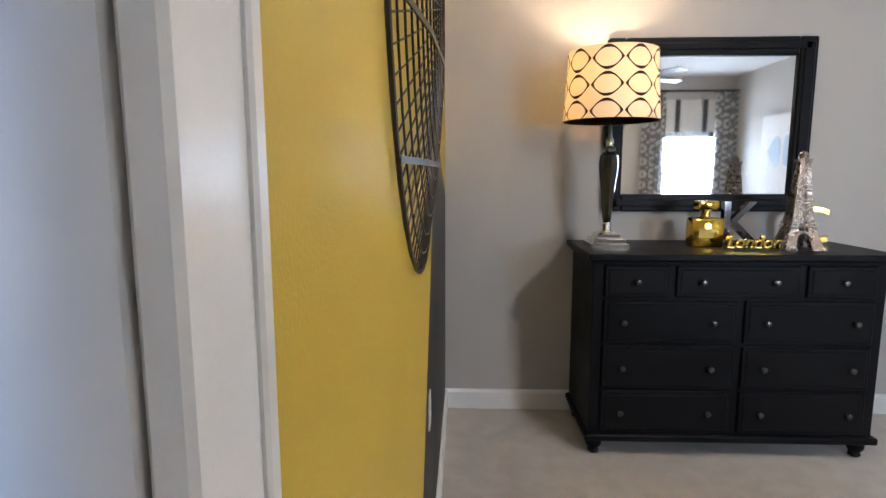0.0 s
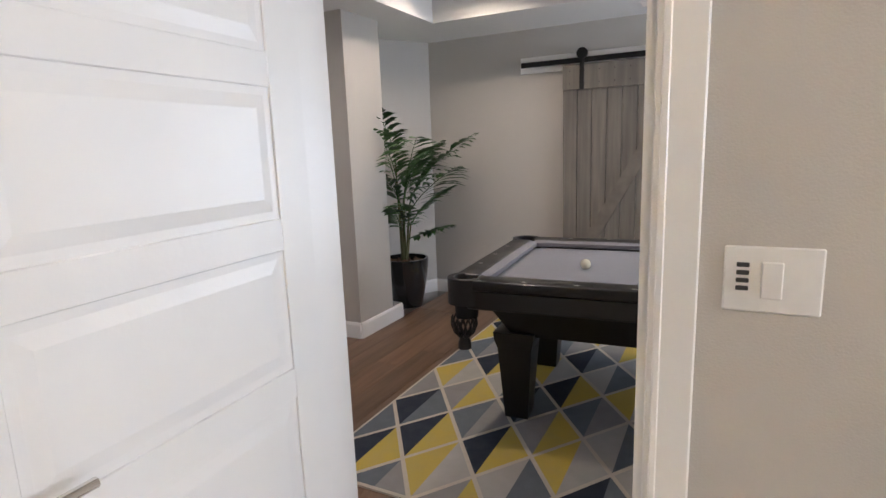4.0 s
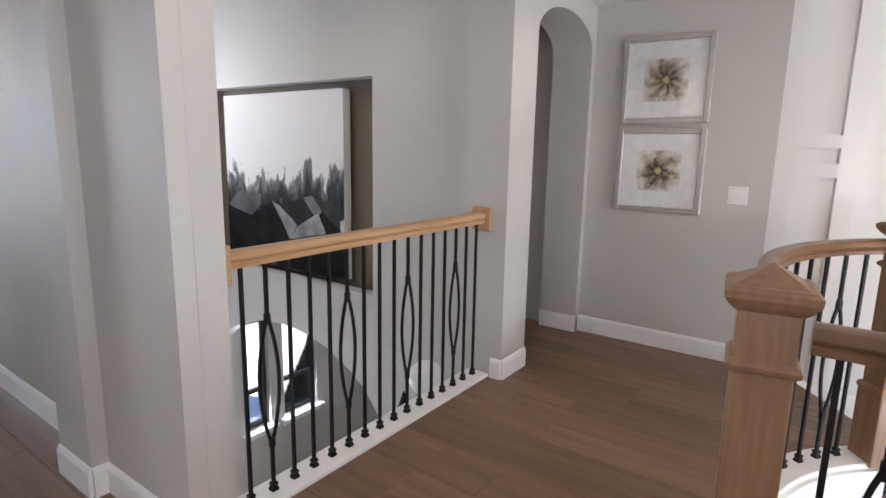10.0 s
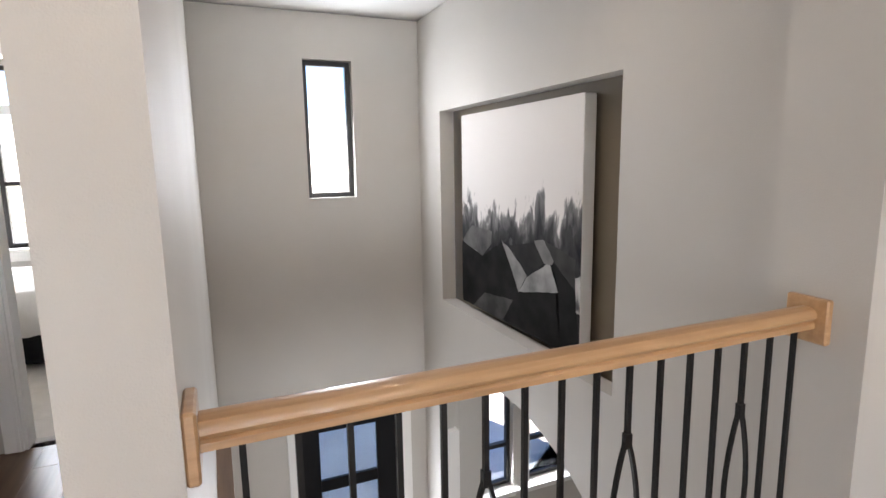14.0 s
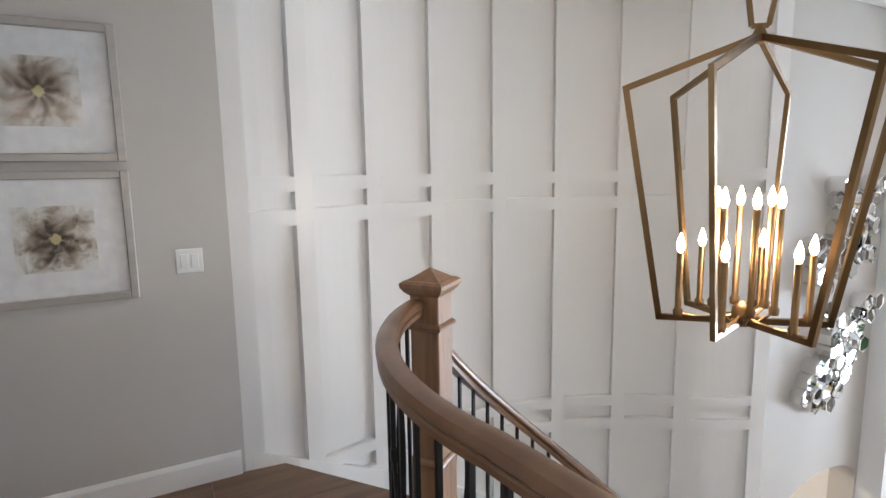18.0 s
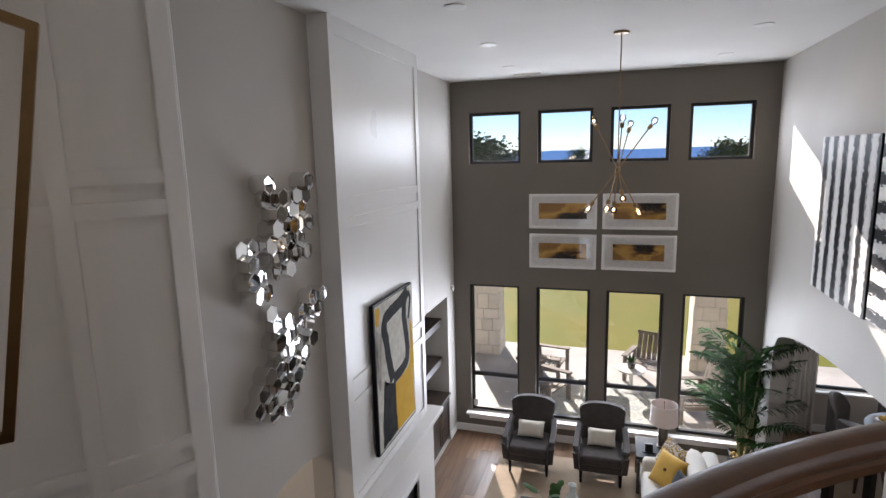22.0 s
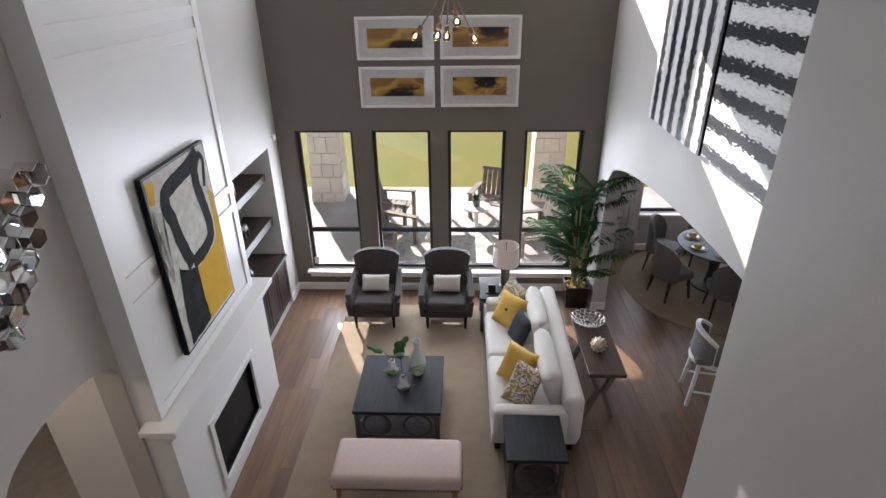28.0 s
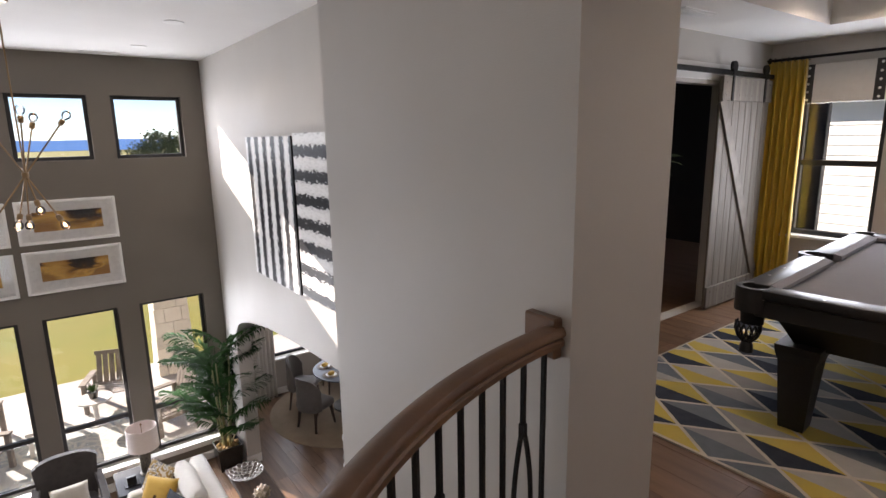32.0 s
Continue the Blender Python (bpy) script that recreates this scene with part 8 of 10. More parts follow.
for k in range(5):
    part("blade", finish(moved(box(B(), .12, .62, -.06, .06, -.003, .003, .002), Matrix.Rotation(radians(72 * k), 4, 'Z') @ pose(0, 0, -.31, 8))), M_ESPRESSO, fan)
part("light_globe", turned([(.05, -.36), (.09, -.39), (.07, -.44), (0, -.46)], 18), M_LENS, fan, "lit glass bowl")
ob = new("fan_light", bpy.data.lights.new("fan_light", 'POINT'))
ob.data.energy, ob.data.shadow_soft_size, ob.data.color = BED_W, .08, WARM
ob.matrix_basis = pose(5.6, -4.1, ZC - .50)

# ---------------------------------------------------------------- game room
TX0, TX1, TY0, TY1 = 3.17, 5.50, -1.00, .31
pt = thing("pool_table", pose(4.36, -.28, 0, 0, 0, 4) @ pose(-(TX0 + TX1) / 2, -(TY0 + TY1) / 2, 0), "black pool table with grey cloth and leather net pockets", "pool table")
rail_w = .125
part("cloth", bx(TX0 + rail_w + .03, TX1 - rail_w - .03, TY0 + rail_w + .03, TY1 - rail_w - .03, .735, .757), M_FELT, pt, "grey billiard cloth")
POCK = .085


def rounded(x0, x1, y0, y1, r, n=6):
    pts = []
    for cx, cy, a in ((x1 - r, y0 + r, -90), (x1 - r, y1 - r, 0), (x0 + r, y1 - r, 90), (x0 + r, y0 + r, 180)):
        pts += [(cx + r * math.cos(radians(a + 90 * i / n)), cy + r * math.sin(radians(a + 90 * i / n))) for i in range(n + 1)]
    return pts


mx = (TX0 + TX1) / 2
for x0, x1, y0, y1 in [(TX0 + .13, mx - .07, TY0, TY0 + rail_w), (mx + .07, TX1 - .13, TY0, TY0 + rail_w), (TX0 + .13, mx - .07, TY1 - rail_w, TY1), (mx + .07, TX1 - .13, TY1 - rail_w, TY1), (TX0, TX0 + rail_w, TY0 + .13, TY1 - .13), (TX1 - rail_w, TX1, TY0 + .13, TY1 - .13)]:
    rl = part("rail", bx(x0, x1, y0, y1, .755, .805, .008, 2), M_BLACKWOOD2, pt)
    horiz = x1 - x0 > y1 - y0
    inner = 1 if (y0 == TY0 or x0 == TX0) else -1
    bm = B()
    if horiz:
        yi = y1 if inner > 0 else y0
        prism(bm, [(yi - .002 * inner, .757), (yi + .045 * inner, .770), (yi + .045 * inner, .792), (yi - .002 * inner, .803)], x0 + .02, x1 - .02, 'x')
    else:
        xi = x1 if inner > 0 else x0
        prism(bm, [(xi - .002 * inner, .757), (xi + .045 * inner, .770), (xi + .045 * inner, .792), (xi - .002 * inner, .803)], y0 + .02, y1 - .02, 'y')
    part("cushion", finish(bm), M_FELT, pt, "grey cloth rail cushion")
    L_ = (x1 - x0) if horiz else (y1 - y0)
    for k in range(1, 4):
        f = k / 4
        px, py = (x0 + L_ * f, (y0 + y1) / 2 - .022 * inner) if horiz else ((x0 + x1) / 2 - .022 * inner, y0 + L_ * f)
        bm = lathe(B(), [(.011, 0), (.011, .0012)], 4, Matrix.Diagonal((1, 1, 1, 1)) if horiz else Matrix.Rotation(radians(90), 4, 'Z'))
        part("sight", finish(moved(bm, Matrix.Translation((px, py, .805)) @ Matrix.Diagonal((1.3, .7, 1, 1)))), M_PEARL, rl, "white diamond sight")
for cx, cy in ((TX0 + .075, TY0 + .075), (TX0 + .075, TY1 - .075), (TX1 - .075, TY0 + .075), (TX1 - .075, TY1 - .075), (mx, TY0 + .045), (mx, TY1 - .045)):
    corner = abs(cx - mx) > .1
    sx = -1 if cx < mx else 1
    sy = -1 if cy < (TY0 + TY1) / 2 else 1
    bm = B()
    r0 = .062
    if corner:
        a0 = math.degrees(math.atan2(sy, sx))
        pin = [(cx + r0 * math.cos(radians(a0 + d)), cy + r0 * math.sin(radians(a0 + d))) for d in range(-110, 111, 20)]
        pout = [(cx + (r0 + .030) * math.cos(radians(a0 + d)) * 1.0, cy + (r0 + .030) * math.sin(radians(a0 + d))) for d in range(-110, 111, 20)]
    else:
        a0 = 90 * sy
        pin = [(cx + r0 * math.cos(radians(a0 + d)), cy + r0 * math.sin(radians(a0 + d))) for d in range(-90, 91, 20)]
        pout = [(cx + (r0 + .035) * math.cos(radians(a0 + d)), cy + (r0 + .035) * math.sin(radians(a0 + d))) for d in range(-90, 91, 20)]
    strip(bm, pin, pout, .68, .808)
    part("pocket_iron", finish(bm, True, 40), M_BLACKLEATHER, pt, "black leather pocket casting")
    part("pocket", finish(lathe(B(), [(.0, .60), (.055, .605), (.062, .70), (.062, .762), (.056, .762), (.052, .62), (0, .615)], 18, Matrix.Translation((cx, cy, 0))), True), M_POCKET, pt)
    bm = B()
    ox, oy = cx + sx * .012, cy + sy * .012
    for i in range(14):
        a = 2 * math.pi * i / 14
        sweep(bm, [(ox + r * math.cos(a + tw), oy + r * math.sin(a + tw), z) for r, z, tw in ((.060, .61, 0), (.064, .57, .25), (.050, .53, .5), (.020, .50, .75))], circle(.0045, 5))
        sweep(bm, [(ox + r * math.cos(a - tw), oy + r * math.sin(a - tw), z) for r, z, tw in ((.060, .61, 0), (.064, .57, .25), (.050, .53, .5), (.020, .50, .75))], circle(.0045, 5))
    lathe(bm, [(0, .44), (.035, .445), (.032, .48), (.02, .51), (0, .51)], 10, Matrix.Translation((ox, oy, 0)))
    part("net", finish(bm, True), M_BLACKLEATHER, pt, "black leather pocket net with a tassel")
for x0, x1, y0, y1 in [(TX0 + .10, TX1 - .10, TY0 + .015, TY0 + .05), (TX0 + .10, TX1 - .10, TY1 - .05, TY1 - .015), (TX0 + .015, TX0 + .05, TY0 + .10, TY1 - .10), (TX1 - .05, TX1 - .015, TY0 + .10, TY1 - .10)]:
    part("apron", bx(x0, x1, y0, y1, .66, .755, .006), M_BLACKWOOD2, pt)
bm = B()
b0, b1 = .20, .12
lo_ = [(TX0 + .26, TY0 + .24), (TX1 - .26, TY0 + .24), (TX1 - .26, TY1 - .24), (TX0 + .26, TY1 - .24)]
hi_ = [(TX0 + .13, TY0 + .12), (TX1 - .13, TY0 + .12), (TX1 - .13, TY1 - .12), (TX0 + .13, TY1 - .12)]
va = [bm.verts.new((*p, .47)) for p in lo_]
vb = [bm.verts.new((*p, .70)) for p in hi_]
for i in range(4):
    bm.faces.new((va[i], va[(i + 1) % 4], vb[(i + 1) % 4], vb[i]))
bm.faces.new(va[::-1])
bm.faces.new(vb)
part("cabinet", finish(bm), M_BLACKWOOD2, pt)
for lx in (TX0 + .27, TX1 - .27):
    for ly in (TY0 + .31, TY1 - .27):
        bm = lathe(B(), [(.085, .010), (.09, .05), (.125, .40), (.145, .45), (.15, .49), (.12, .49)], 4, Matrix.Translation((lx, ly, 0)) @ Matrix.Rotation(radians(45), 4, 'Z'))
        part("leg", finish(bm), M_BLACKWOOD2, pt)
ball = solid("cue_ball", finish(lathe(B(), [(.0285 * math.sin(math.pi * i / 12), .0285 - .0285 * math.cos(math.pi * i / 12)) for i in range(13)], 20), True), M_IVORY, "cream white cue ball on the grey cloth", "ball", m=pose(3.77, -.39, .757))

# geometric rug
gr = thing("geometric_rug", pose(0, 0, 0), "grey, cream and yellow geometric diamond rug under the pool table", "rug")
GX0, GX1, GY0, GY1 = 2.78, 5.75, -1.57, 1.06
part("backing", bx(GX0, GX1, GY0, GY1, 0, .009), M_RUGCREAM, gr, "cream rug ground")
PAIRS = [(0, 1), (2, 3), (1, 4), (3, 1), (4, 2), (0, 2)]
bm = B()
w, h = .36, .50
rng = random.Random(12)
row = 0
y = GY0
while y < GY1 + h:
    x = GX0 - (w / 2 if row % 2 else 0)
    col = 0
    while x < GX1 + w:
        k = PAIRS[(col * 2 + row * 3 + (row // 2)) % 6] if rng.random() < .8 else PAIRS[rng.randrange(6)]
        s = .93
        for side, mi in ((-1, k[0]), (1, k[1])):
            pts = [(x, y + h / 2 * s), (x + side * w / 2 * s, y), (x, y - h / 2 * s)]
            poly = pts
            for ax, lim, sg in ((0, GX0 + .015, 1), (0, GX1 - .015, -1), (1, GY0 + .015, 1), (1, GY1 - .015, -1)):
                out = []
                for i in range(len(poly)):
                    p, q = poly[i], poly[(i + 1) % len(poly)]
                    ip, iq = (p[ax] - lim) * sg >= 0, (q[ax] - lim) * sg >= 0
                    if ip:
                        out.append(p)
                    if ip != iq:
                        f = (lim - p[ax]) / (q[ax] - p[ax])
                        out.append((p[0] + f * (q[0] - p[0]), p[1] + f * (q[1] - p[1])))
                poly = out
                if not poly:
                    break
            if len(poly) > 2:
                f = bm.faces.new([bm.verts.new((*p, .0115)) for p in poly])
                f.normal_update()
                if f.normal.z < 0:
                    f.normal_flip()
                f.material_index = mi
        x += w
        col += 1
    y += h / 2
    row += 1
me = bpy.data.meshes.new("woven_pattern")
bm.to_mesh(me)
bm.free()
for m_ in (M_RUGCHAR, M_RUGGREY, M_RUGYEL, M_RUGLIGHT, M_RUGMID):
    me.materials.append(m_)
ob = new("woven_pattern", me)
ob.parent = gr
ob["label"] = "woven diamond pattern in grey, cream and yellow"


def barn_door(m, w, h, label, flip=1):
    """A plank sliding door with a Z brace; facing -y, its lower corner at the origin."""
    t = thing("barn_door", m, label, "door", "sliding barn doors")
    n = 8
    pw = w / n
    for i in range(n):
        part("plank", bx(i * pw + .002, (i + 1) * pw - .002, 0, .022, 0, h, .003), M_BARN, t)
    part("top_rail", bx(0, w, -.02, 0, h - .20, h, .004), M_BARN, t)
    part("bottom_rail", bx(0, w, -.02, 0, 0, .20, .004), M_BARN, t)
    bm = B()
    bw = .10
    a, b = ((0.02, .20), (w - .02, h - .20)) if flip > 0 else ((w - .02, .20), (.02, h - .20))
    d = Vector((b[0] - a[0], b[1] - a[1])).normalized()
    nn = Vector((-d.y, d.x)) * bw / 2
    prism(bm, [(a[0] - nn.x, a[1] - nn.y), (b[0] - nn.x, b[1] - nn.y), (b[0] + nn.x, b[1] + nn.y), (a[0] + nn.x, a[1] + nn.y)], -.02, 0, 'y')
    part("brace", finish(bm), M_BARN2, t)
    for i in range(n):
        for z in (h - .05, h - .15, .05, .15):
            part("screw", turned([(.005, 0), (.004, .002), (0, .003)], 6), M_IRON, t, m=pose((i + .5) * pw, -.0205, z, 90, 0, 0))
    for x in (.16, w - .16):
        hg = part("hanger", bx(x - .018, x + .018, -.028, -.022, h - .20, h + .10, .002), M_IRON, t, "black iron hanger strap")
        part("wheel", turned([(.0, -.012), (.045, -.012), (.045, -.006), (.038, 0), (.045, .006), (.045, .012), (0, .012)], 18), M_IRON, hg, m=pose(x, -.018, h + .085, 90, 0, 0))
    return t


barn_door(pose(3.17, 1.405, .015), .96, 2.045, "grey weathered plank barn door with a diagonal brace, slid open", 1)
barn_door(pose(5.03, 1.405, .015), .92, 2.045, "grey weathered plank barn door slid towards the window", -1)
trk = thing("barn_door_track", None, "black iron barn door track on a white header board", "door track")
part("header", bx(2.78, 6.1, 1.46, 1.483, 2.03, 2.165, .003), M_WHITE, trk, "white header board")
part("track", bx(2.80, 6.08, 1.412, 1.420, 2.075, 2.118, .002), M_IRON, trk)
for i in range(9):
    part("standoff", turned([(.010, 0), (.010, .045)], 8), M_IRON, trk, m=pose(2.9 + i * .38, 1.46, 2.097, 90, 0, 0))

pg = thing("potted_palm", pose(1.84, .93, 0), "potted areca palm in a tall black ceramic pot", "plant")
part("pot", turned([(0, 0), (.135, 0), (.142, .02), (.19, .26), (.208, .42), (.206, .45), (.188, .45), (.184, .40), (0, .40)], 28), M_BLACKGLOSS, pg, "tall black ceramic pot")
bm = B()
rr = random.Random(8)
for i in range(70):
    a, r = rr.uniform(0, 6.28), rr.uniform(0, .15)
    bmesh.ops.create_icosphere(bm, subdivisions=1, radius=rr.uniform(.012, .025), matrix=Matrix.Translation((r * math.cos(a), r * math.sin(a), .405 + rr.uniform(0, .02))))
part("soil", finish(bm), M_SOIL, pg, "brown bark chips")
rr = random.Random(21)
for k, (hd, h, ln, lift) in enumerate([(-50, .55, 1.0, 48), (-75, .62, .8, 80), (75, .62, .62, 78), (-20, .45, .8, 52), (-85, .78, .8, 82), (-65, .35, .55, 28), (-10, .25, .5, 24), (35, .4, .5, 60), (-60, .3, .6, 35), (-100, .55, .5, 76), (60, .70, .6, 80), (15, .6, .8, 74), (-80, 1.02, .62, 86)]):
    base = Vector((rr.uniform(-.03, .03), rr.uniform(-.03, .03), .41))
    top = base + Vector((.05 * math.cos(radians(hd)), .05 * math.sin(radians(hd)), h * .86))
    part("cane", tube([base, top], .009, 6, scale=[1.2, .8]), M_CANE, pg)
    bm = B()
    frond(bm, top, radians(hd), ln * .95, radians(min(84, lift + (7 if abs(hd) > 40 else 0))), .16 if lift > 45 else .08, 16, .023, rr)
    part("frond", finish(bm), M_PALMLIGHT, pg)

# game room ceiling: a flat border round a raised tray
cg = B()
wall_with_holes(cg, 'y', 0, .28, 1.5, 6.2, -2.1, 1.6, [(2.29, 5.4, -1.35, .78)])
moved(cg, Matrix(((1, 0, 0, 0), (0, 0, 1, 0), (0, 1, 0, ZB), (0, 0, 0, 1))))
structure("ceiling_game", finish(cg), M_CEIL, "white border of the tray ceiling")
structure("ceiling_game_top", bx(2.2, 5.5, -1.45, .88, ZB + .28, ZB + .32), M_BEIGE_CEIL, "greige painted tray ceiling")
cr = thing("trim", None, "white crown moulding round the tray", "trim", kind="structure")
for (x0, x1, y0, y1) in [(2.29, 5.4, .73, .78), (2.29, 5.4, -1.35, -1.30), (2.29, 2.34, -1.30, .73), (5.35, 5.4, -1.30, .73)]:
    part("crown", bx(x0, x1, y0, y1, ZB + .21, ZB + .28, .012, 2), M_WHITE, cr)
downlight(2.75, .32, ZB + .28, GAME_W)
downlight(4.9, .32, ZB + .28, GAME_W)
downlight(2.75, -.95, ZB + .28, GAME_W)
vent(pose(4.0, 1.12, ZB))
lt = thing("lantern_pendant", pose(4.26, -.26, 0, 0, 0, 20), "dark bronze open lantern pendant over the pool table", "chandelier")
for k in range(2):
    bm = B()
    pts = [(0, 0, 2.36), (.20, 0, 2.25), (.13, 0, 1.80), (-.13, 0, 1.80), (-.20, 0, 2.25)]
    for p, q in zip(pts, pts[1:] + pts[:1]):
        sweep(bm, [p, q], square(.014, .014), up=Vector((0, 1, 0)))
    part("lantern_frame", finish(bm), M_BRONZE2, lt, m=pose(0, 0, 0, 0, 0, 90 * k))
part("rod", tube([(0, 0, 2.36), (0, 0, ZB + .28)], .006, 6), M_BRONZE2, lt)
for i in range(4):
    a = radians(90 * i + 45)
    part("candle_sleeve", turned([(.012, 1.81), (.010, 1.82), (.010, 1.93)], 8), M_BRONZE2, lt, m=pose(.06 * math.cos(a), .06 * math.sin(a), 0))
    b = new("bulb", ME_BULB)
    b.parent, b.matrix_basis = lt, pose(.06 * math.cos(a), .06 * math.sin(a), 1.93)
part("tray", bx(-.08, .08, -.08, .08, 1.795, 1.81), M_BRONZE2, lt)

# game room windows
window_x("window_14", 6.1, .52, 1.2, .62, 1.92, (1.30,))
window_x("window_15", 6.1, -.30, .38, .62, 1.92, (1.30,))
drape(pose(6.02, 1.30, .03, 0, 0, 90), .34, 2.20, 6, M_GOLDCLOTH, "mustard yellow grommet curtain beside the window", depth=.04)
rod = thing("curtain_rod", None, "black iron curtain rod over the game room windows", "curtain rod")
part("rod", tube([(6.02, 1.48, 2.245), (6.02, -.9, 2.245)], .013, 8), M_IRON, rod)
part("finial", finish(lathe(B(), [(.0, -.03), (.03, 0), (0, .03)], 10, Matrix.Translation((6.02, 1.46, 2.245)))), M_IRON, rod)
for y in (1.44, .45, -.8):
    part("bracket", tube([(6.1, y, 2.235), (6.02, y, 2.235)], .008, 6), M_IRON, rod)
for y in (.86, .04):
    shd = thing("roman_shade", pose(6.07, y, 1.84), "white roman shade with black studded trim bands", "window shade", "game room shades")
    part("cloth", bx(-.008, .012, -.34, .34, 0, .34, .004), M_WHITECLOTH, shd)
    for yy in (-.27, .27):
        b = part("band", bx(-.012, -.008, yy - .04, yy + .04, 0, .34), M_CHARCOAL, shd, "black band with white studs")
        for i in range(5):
            part("stud", turned([(.012, 0), (.008, .004), (0, .005)], 8), M_WHITE, b, m=pose(-.012, yy, .03 + i * .07, 0, -90, 0))
lc = thing("leather_stool", pose(5.72, .12, 0, 0, 0, -90), "brown leather swivel stool with a curved back by the window", "stool")
bm = B()
slab(bm, .46, .44, .10, .04, 3, Matrix.Translation((0, 0, .58)))
part("seat", finish(bm, True), M_LEATHER, lc)
bm = B()
strip(bm, [(.21 * math.sin(-1.1 + 2.2 * i / 10), .02 + .2 * math.cos(-1.1 + 2.2 * i / 10)) for i in range(11)], [(.245 * math.sin(-1.1 + 2.2 * i / 10), .02 + .235 * math.cos(-1.1 + 2.2 * i / 10)) for i in range(11)], .64, [1.06 - .06 * abs(2 * i / 10 - 1) ** 4 for i in range(11)])
part("backrest", finish(bm, True, 50), M_LEATHER, lc)
part("column", turned([(.03, .03), (.03, .58)], 12), M_IRON, lc)
part("base", turned([(0, 0), (.22, 0), (.22, .015), (.05, .035), (0, .035)], 24), M_IRON, lc)

# media room through the barn doors
structure("wall_media_north", bx(2.45, 8.0, 5.0, 5.1, -.3, ZC), M_CHARCOAL, "charcoal painted media room wall")
structure("wall_media_east", bx(8.0, 8.1, 1.6, 5.0, -.3, ZC), M_CHARCOAL, "charcoal painted media room wall")
structure("wall_media_west", bx(2.45, 2.5, 1.67, 5.0, -.3, ZC), M_CHARCOAL, "charcoal painted media room wall")
structure("floor_media", bx(2.45, 8.0, 1.6, 5.0, -.32, .0), M_PLANK, "dark wood media room floor")
structure("ceiling_media", bx(2.45, 8.0, 1.6, 5.0, ZB + .1, ZB + .2), M_CHARCOAL, "charcoal media room ceiling")
baseboard((2.5, 5.0), (8.0, 5.0), -1)
for k, x in enumerate((4.62, 5.20)):
    pn = thing("carved_panel", pose(x, 5.0, 1.33), "square carved wood panel with hexagon fretwork", "wall art", "carved wood panels")
    part("back", bx(-.26, .26, -.02, 0, -.50, .50, .003), M_CARVED, pn)
    for j in range(5):
        for i in range(3):
            cx_, cz_ = -.17 + i * .17 + (.085 if j % 2 else 0), -.38 + j * .19
            if abs(cx_) > .25:
                continue
            for rad in (.085, .05):
                bm = B()
                sweep(bm, [(cx_ + rad * math.cos(math.pi / 3 * q), -.026, cz_ + rad * math.sin(math.pi / 3 * q)) for q in range(6)], square(.010, .012), up=Vector((0, 1, 0)), closed=True)
                part("fret", finish(bm), M_CARVED, pn)
ot = thing("ottoman", pose(4.78, 3.95, 0), "round mustard leather ottoman in the media room", "ottoman")
part("body", turned([(0, .02), (.42, .02), (.46, .06), (.47, .36), (.45, .41), (.40, .43), (0, .435)], 36), M_OTTO, ot)
ty = thing("serving_tray", pose(4.80, 3.90, .435), "round wire tray on the ottoman", "tray")
part("plate", turned([(0, 0), (.20, 0), (.20, .01), (0, .012)], 24), M_WALNUT, ty)
for z in (.03, .06):
    part("rail", finish(sweep(B(), [(.20 * math.cos(q), .20 * math.sin(q), z) for q in [2 * math.pi * i / 24 for i in range(24)]], circle(.004, 5), closed=True), True), M_IRON, ty)
sf = thing("sofa", pose(5.6, 4.5, 0), "pale grey sofa in the dark media room", "sofa")
bm = B()
slab(bm, 1.6, .8, .42, .08, 3, Matrix.Translation((0, 0, .05)))
part("seat", finish(bm, True), M_LINEN, sf)
bm = B()
slab(bm, 1.6, .22, .45, .08, 3, Matrix.Translation((0, .30, .40)))
part("backrest", finish(bm, True), M_LINEN, sf)
wall_plate(pose(4.40, 5.0, .42), .07, .115, "white wall outlet in the media room", "outlet")

# ---------------------------------------------------------------- prints and paintings of the landing, foyer and hall
def flower_print(name, petals, seed, dark):
    """A sepia close-up of a flower in the local xz plane, its heart at the origin."""
    m, nt, bs, tc = nodes_of(name, .6)
    x, y, z = split(nt, tc.outputs["Object"])
    r = math_node(nt, 'SQRT', math_node(nt, 'ADD', math_node(nt, 'MULTIPLY', x, x), math_node(nt, 'MULTIPLY', z, z)))
    a = math_node(nt, 'ARCTAN2', z, x)
    n1 = noise_node(nt, tc.outputs["Object"], 14 + seed, 3, .6)
    fan = math_node(nt, 'SINE', math_node(nt, 'ADD', math_node(nt, 'MULTIPLY', a, float(petals)), math_node(nt, 'ADD', math_node(nt, 'MULTIPLY', r, 30.0 if petals > 6 else 4.0), math_node(nt, 'MULTIPLY', n1, 5.0 if petals > 6 else 2.0))))
    n2 = noise_node(nt, tc.outputs["Object"], 9 + seed * 3, 4, 1.2)
    v = math_node(nt, 'ADD', math_node(nt, 'MULTIPLY', r, 3.9), math_node(nt, 'ADD', math_node(nt, 'MULTIPLY', fan, .09), math_node(nt, 'MULTIPLY', math_node(nt, 'SUBTRACT', n2, .5), .9)))
    col = ramp_node(nt, v, [(0.0, (.05, .033, .02)), (.14, dark), (.34, (.33, .27, .20)), (.52, (.55, .51, .45)), (.72, (.70, .68, .63))])
    heart = math_node(nt, 'LESS_THAN', math_node(nt, 'ADD', r, math_node(nt, 'MULTIPLY', noise_node(nt, tc.outputs["Object"], 120, 2), .03)), .036)
    col = mix_node(nt, heart, col, (.50, .42, .20))
    nt.links.new(col, bs.inputs["Base Color"])
    return m


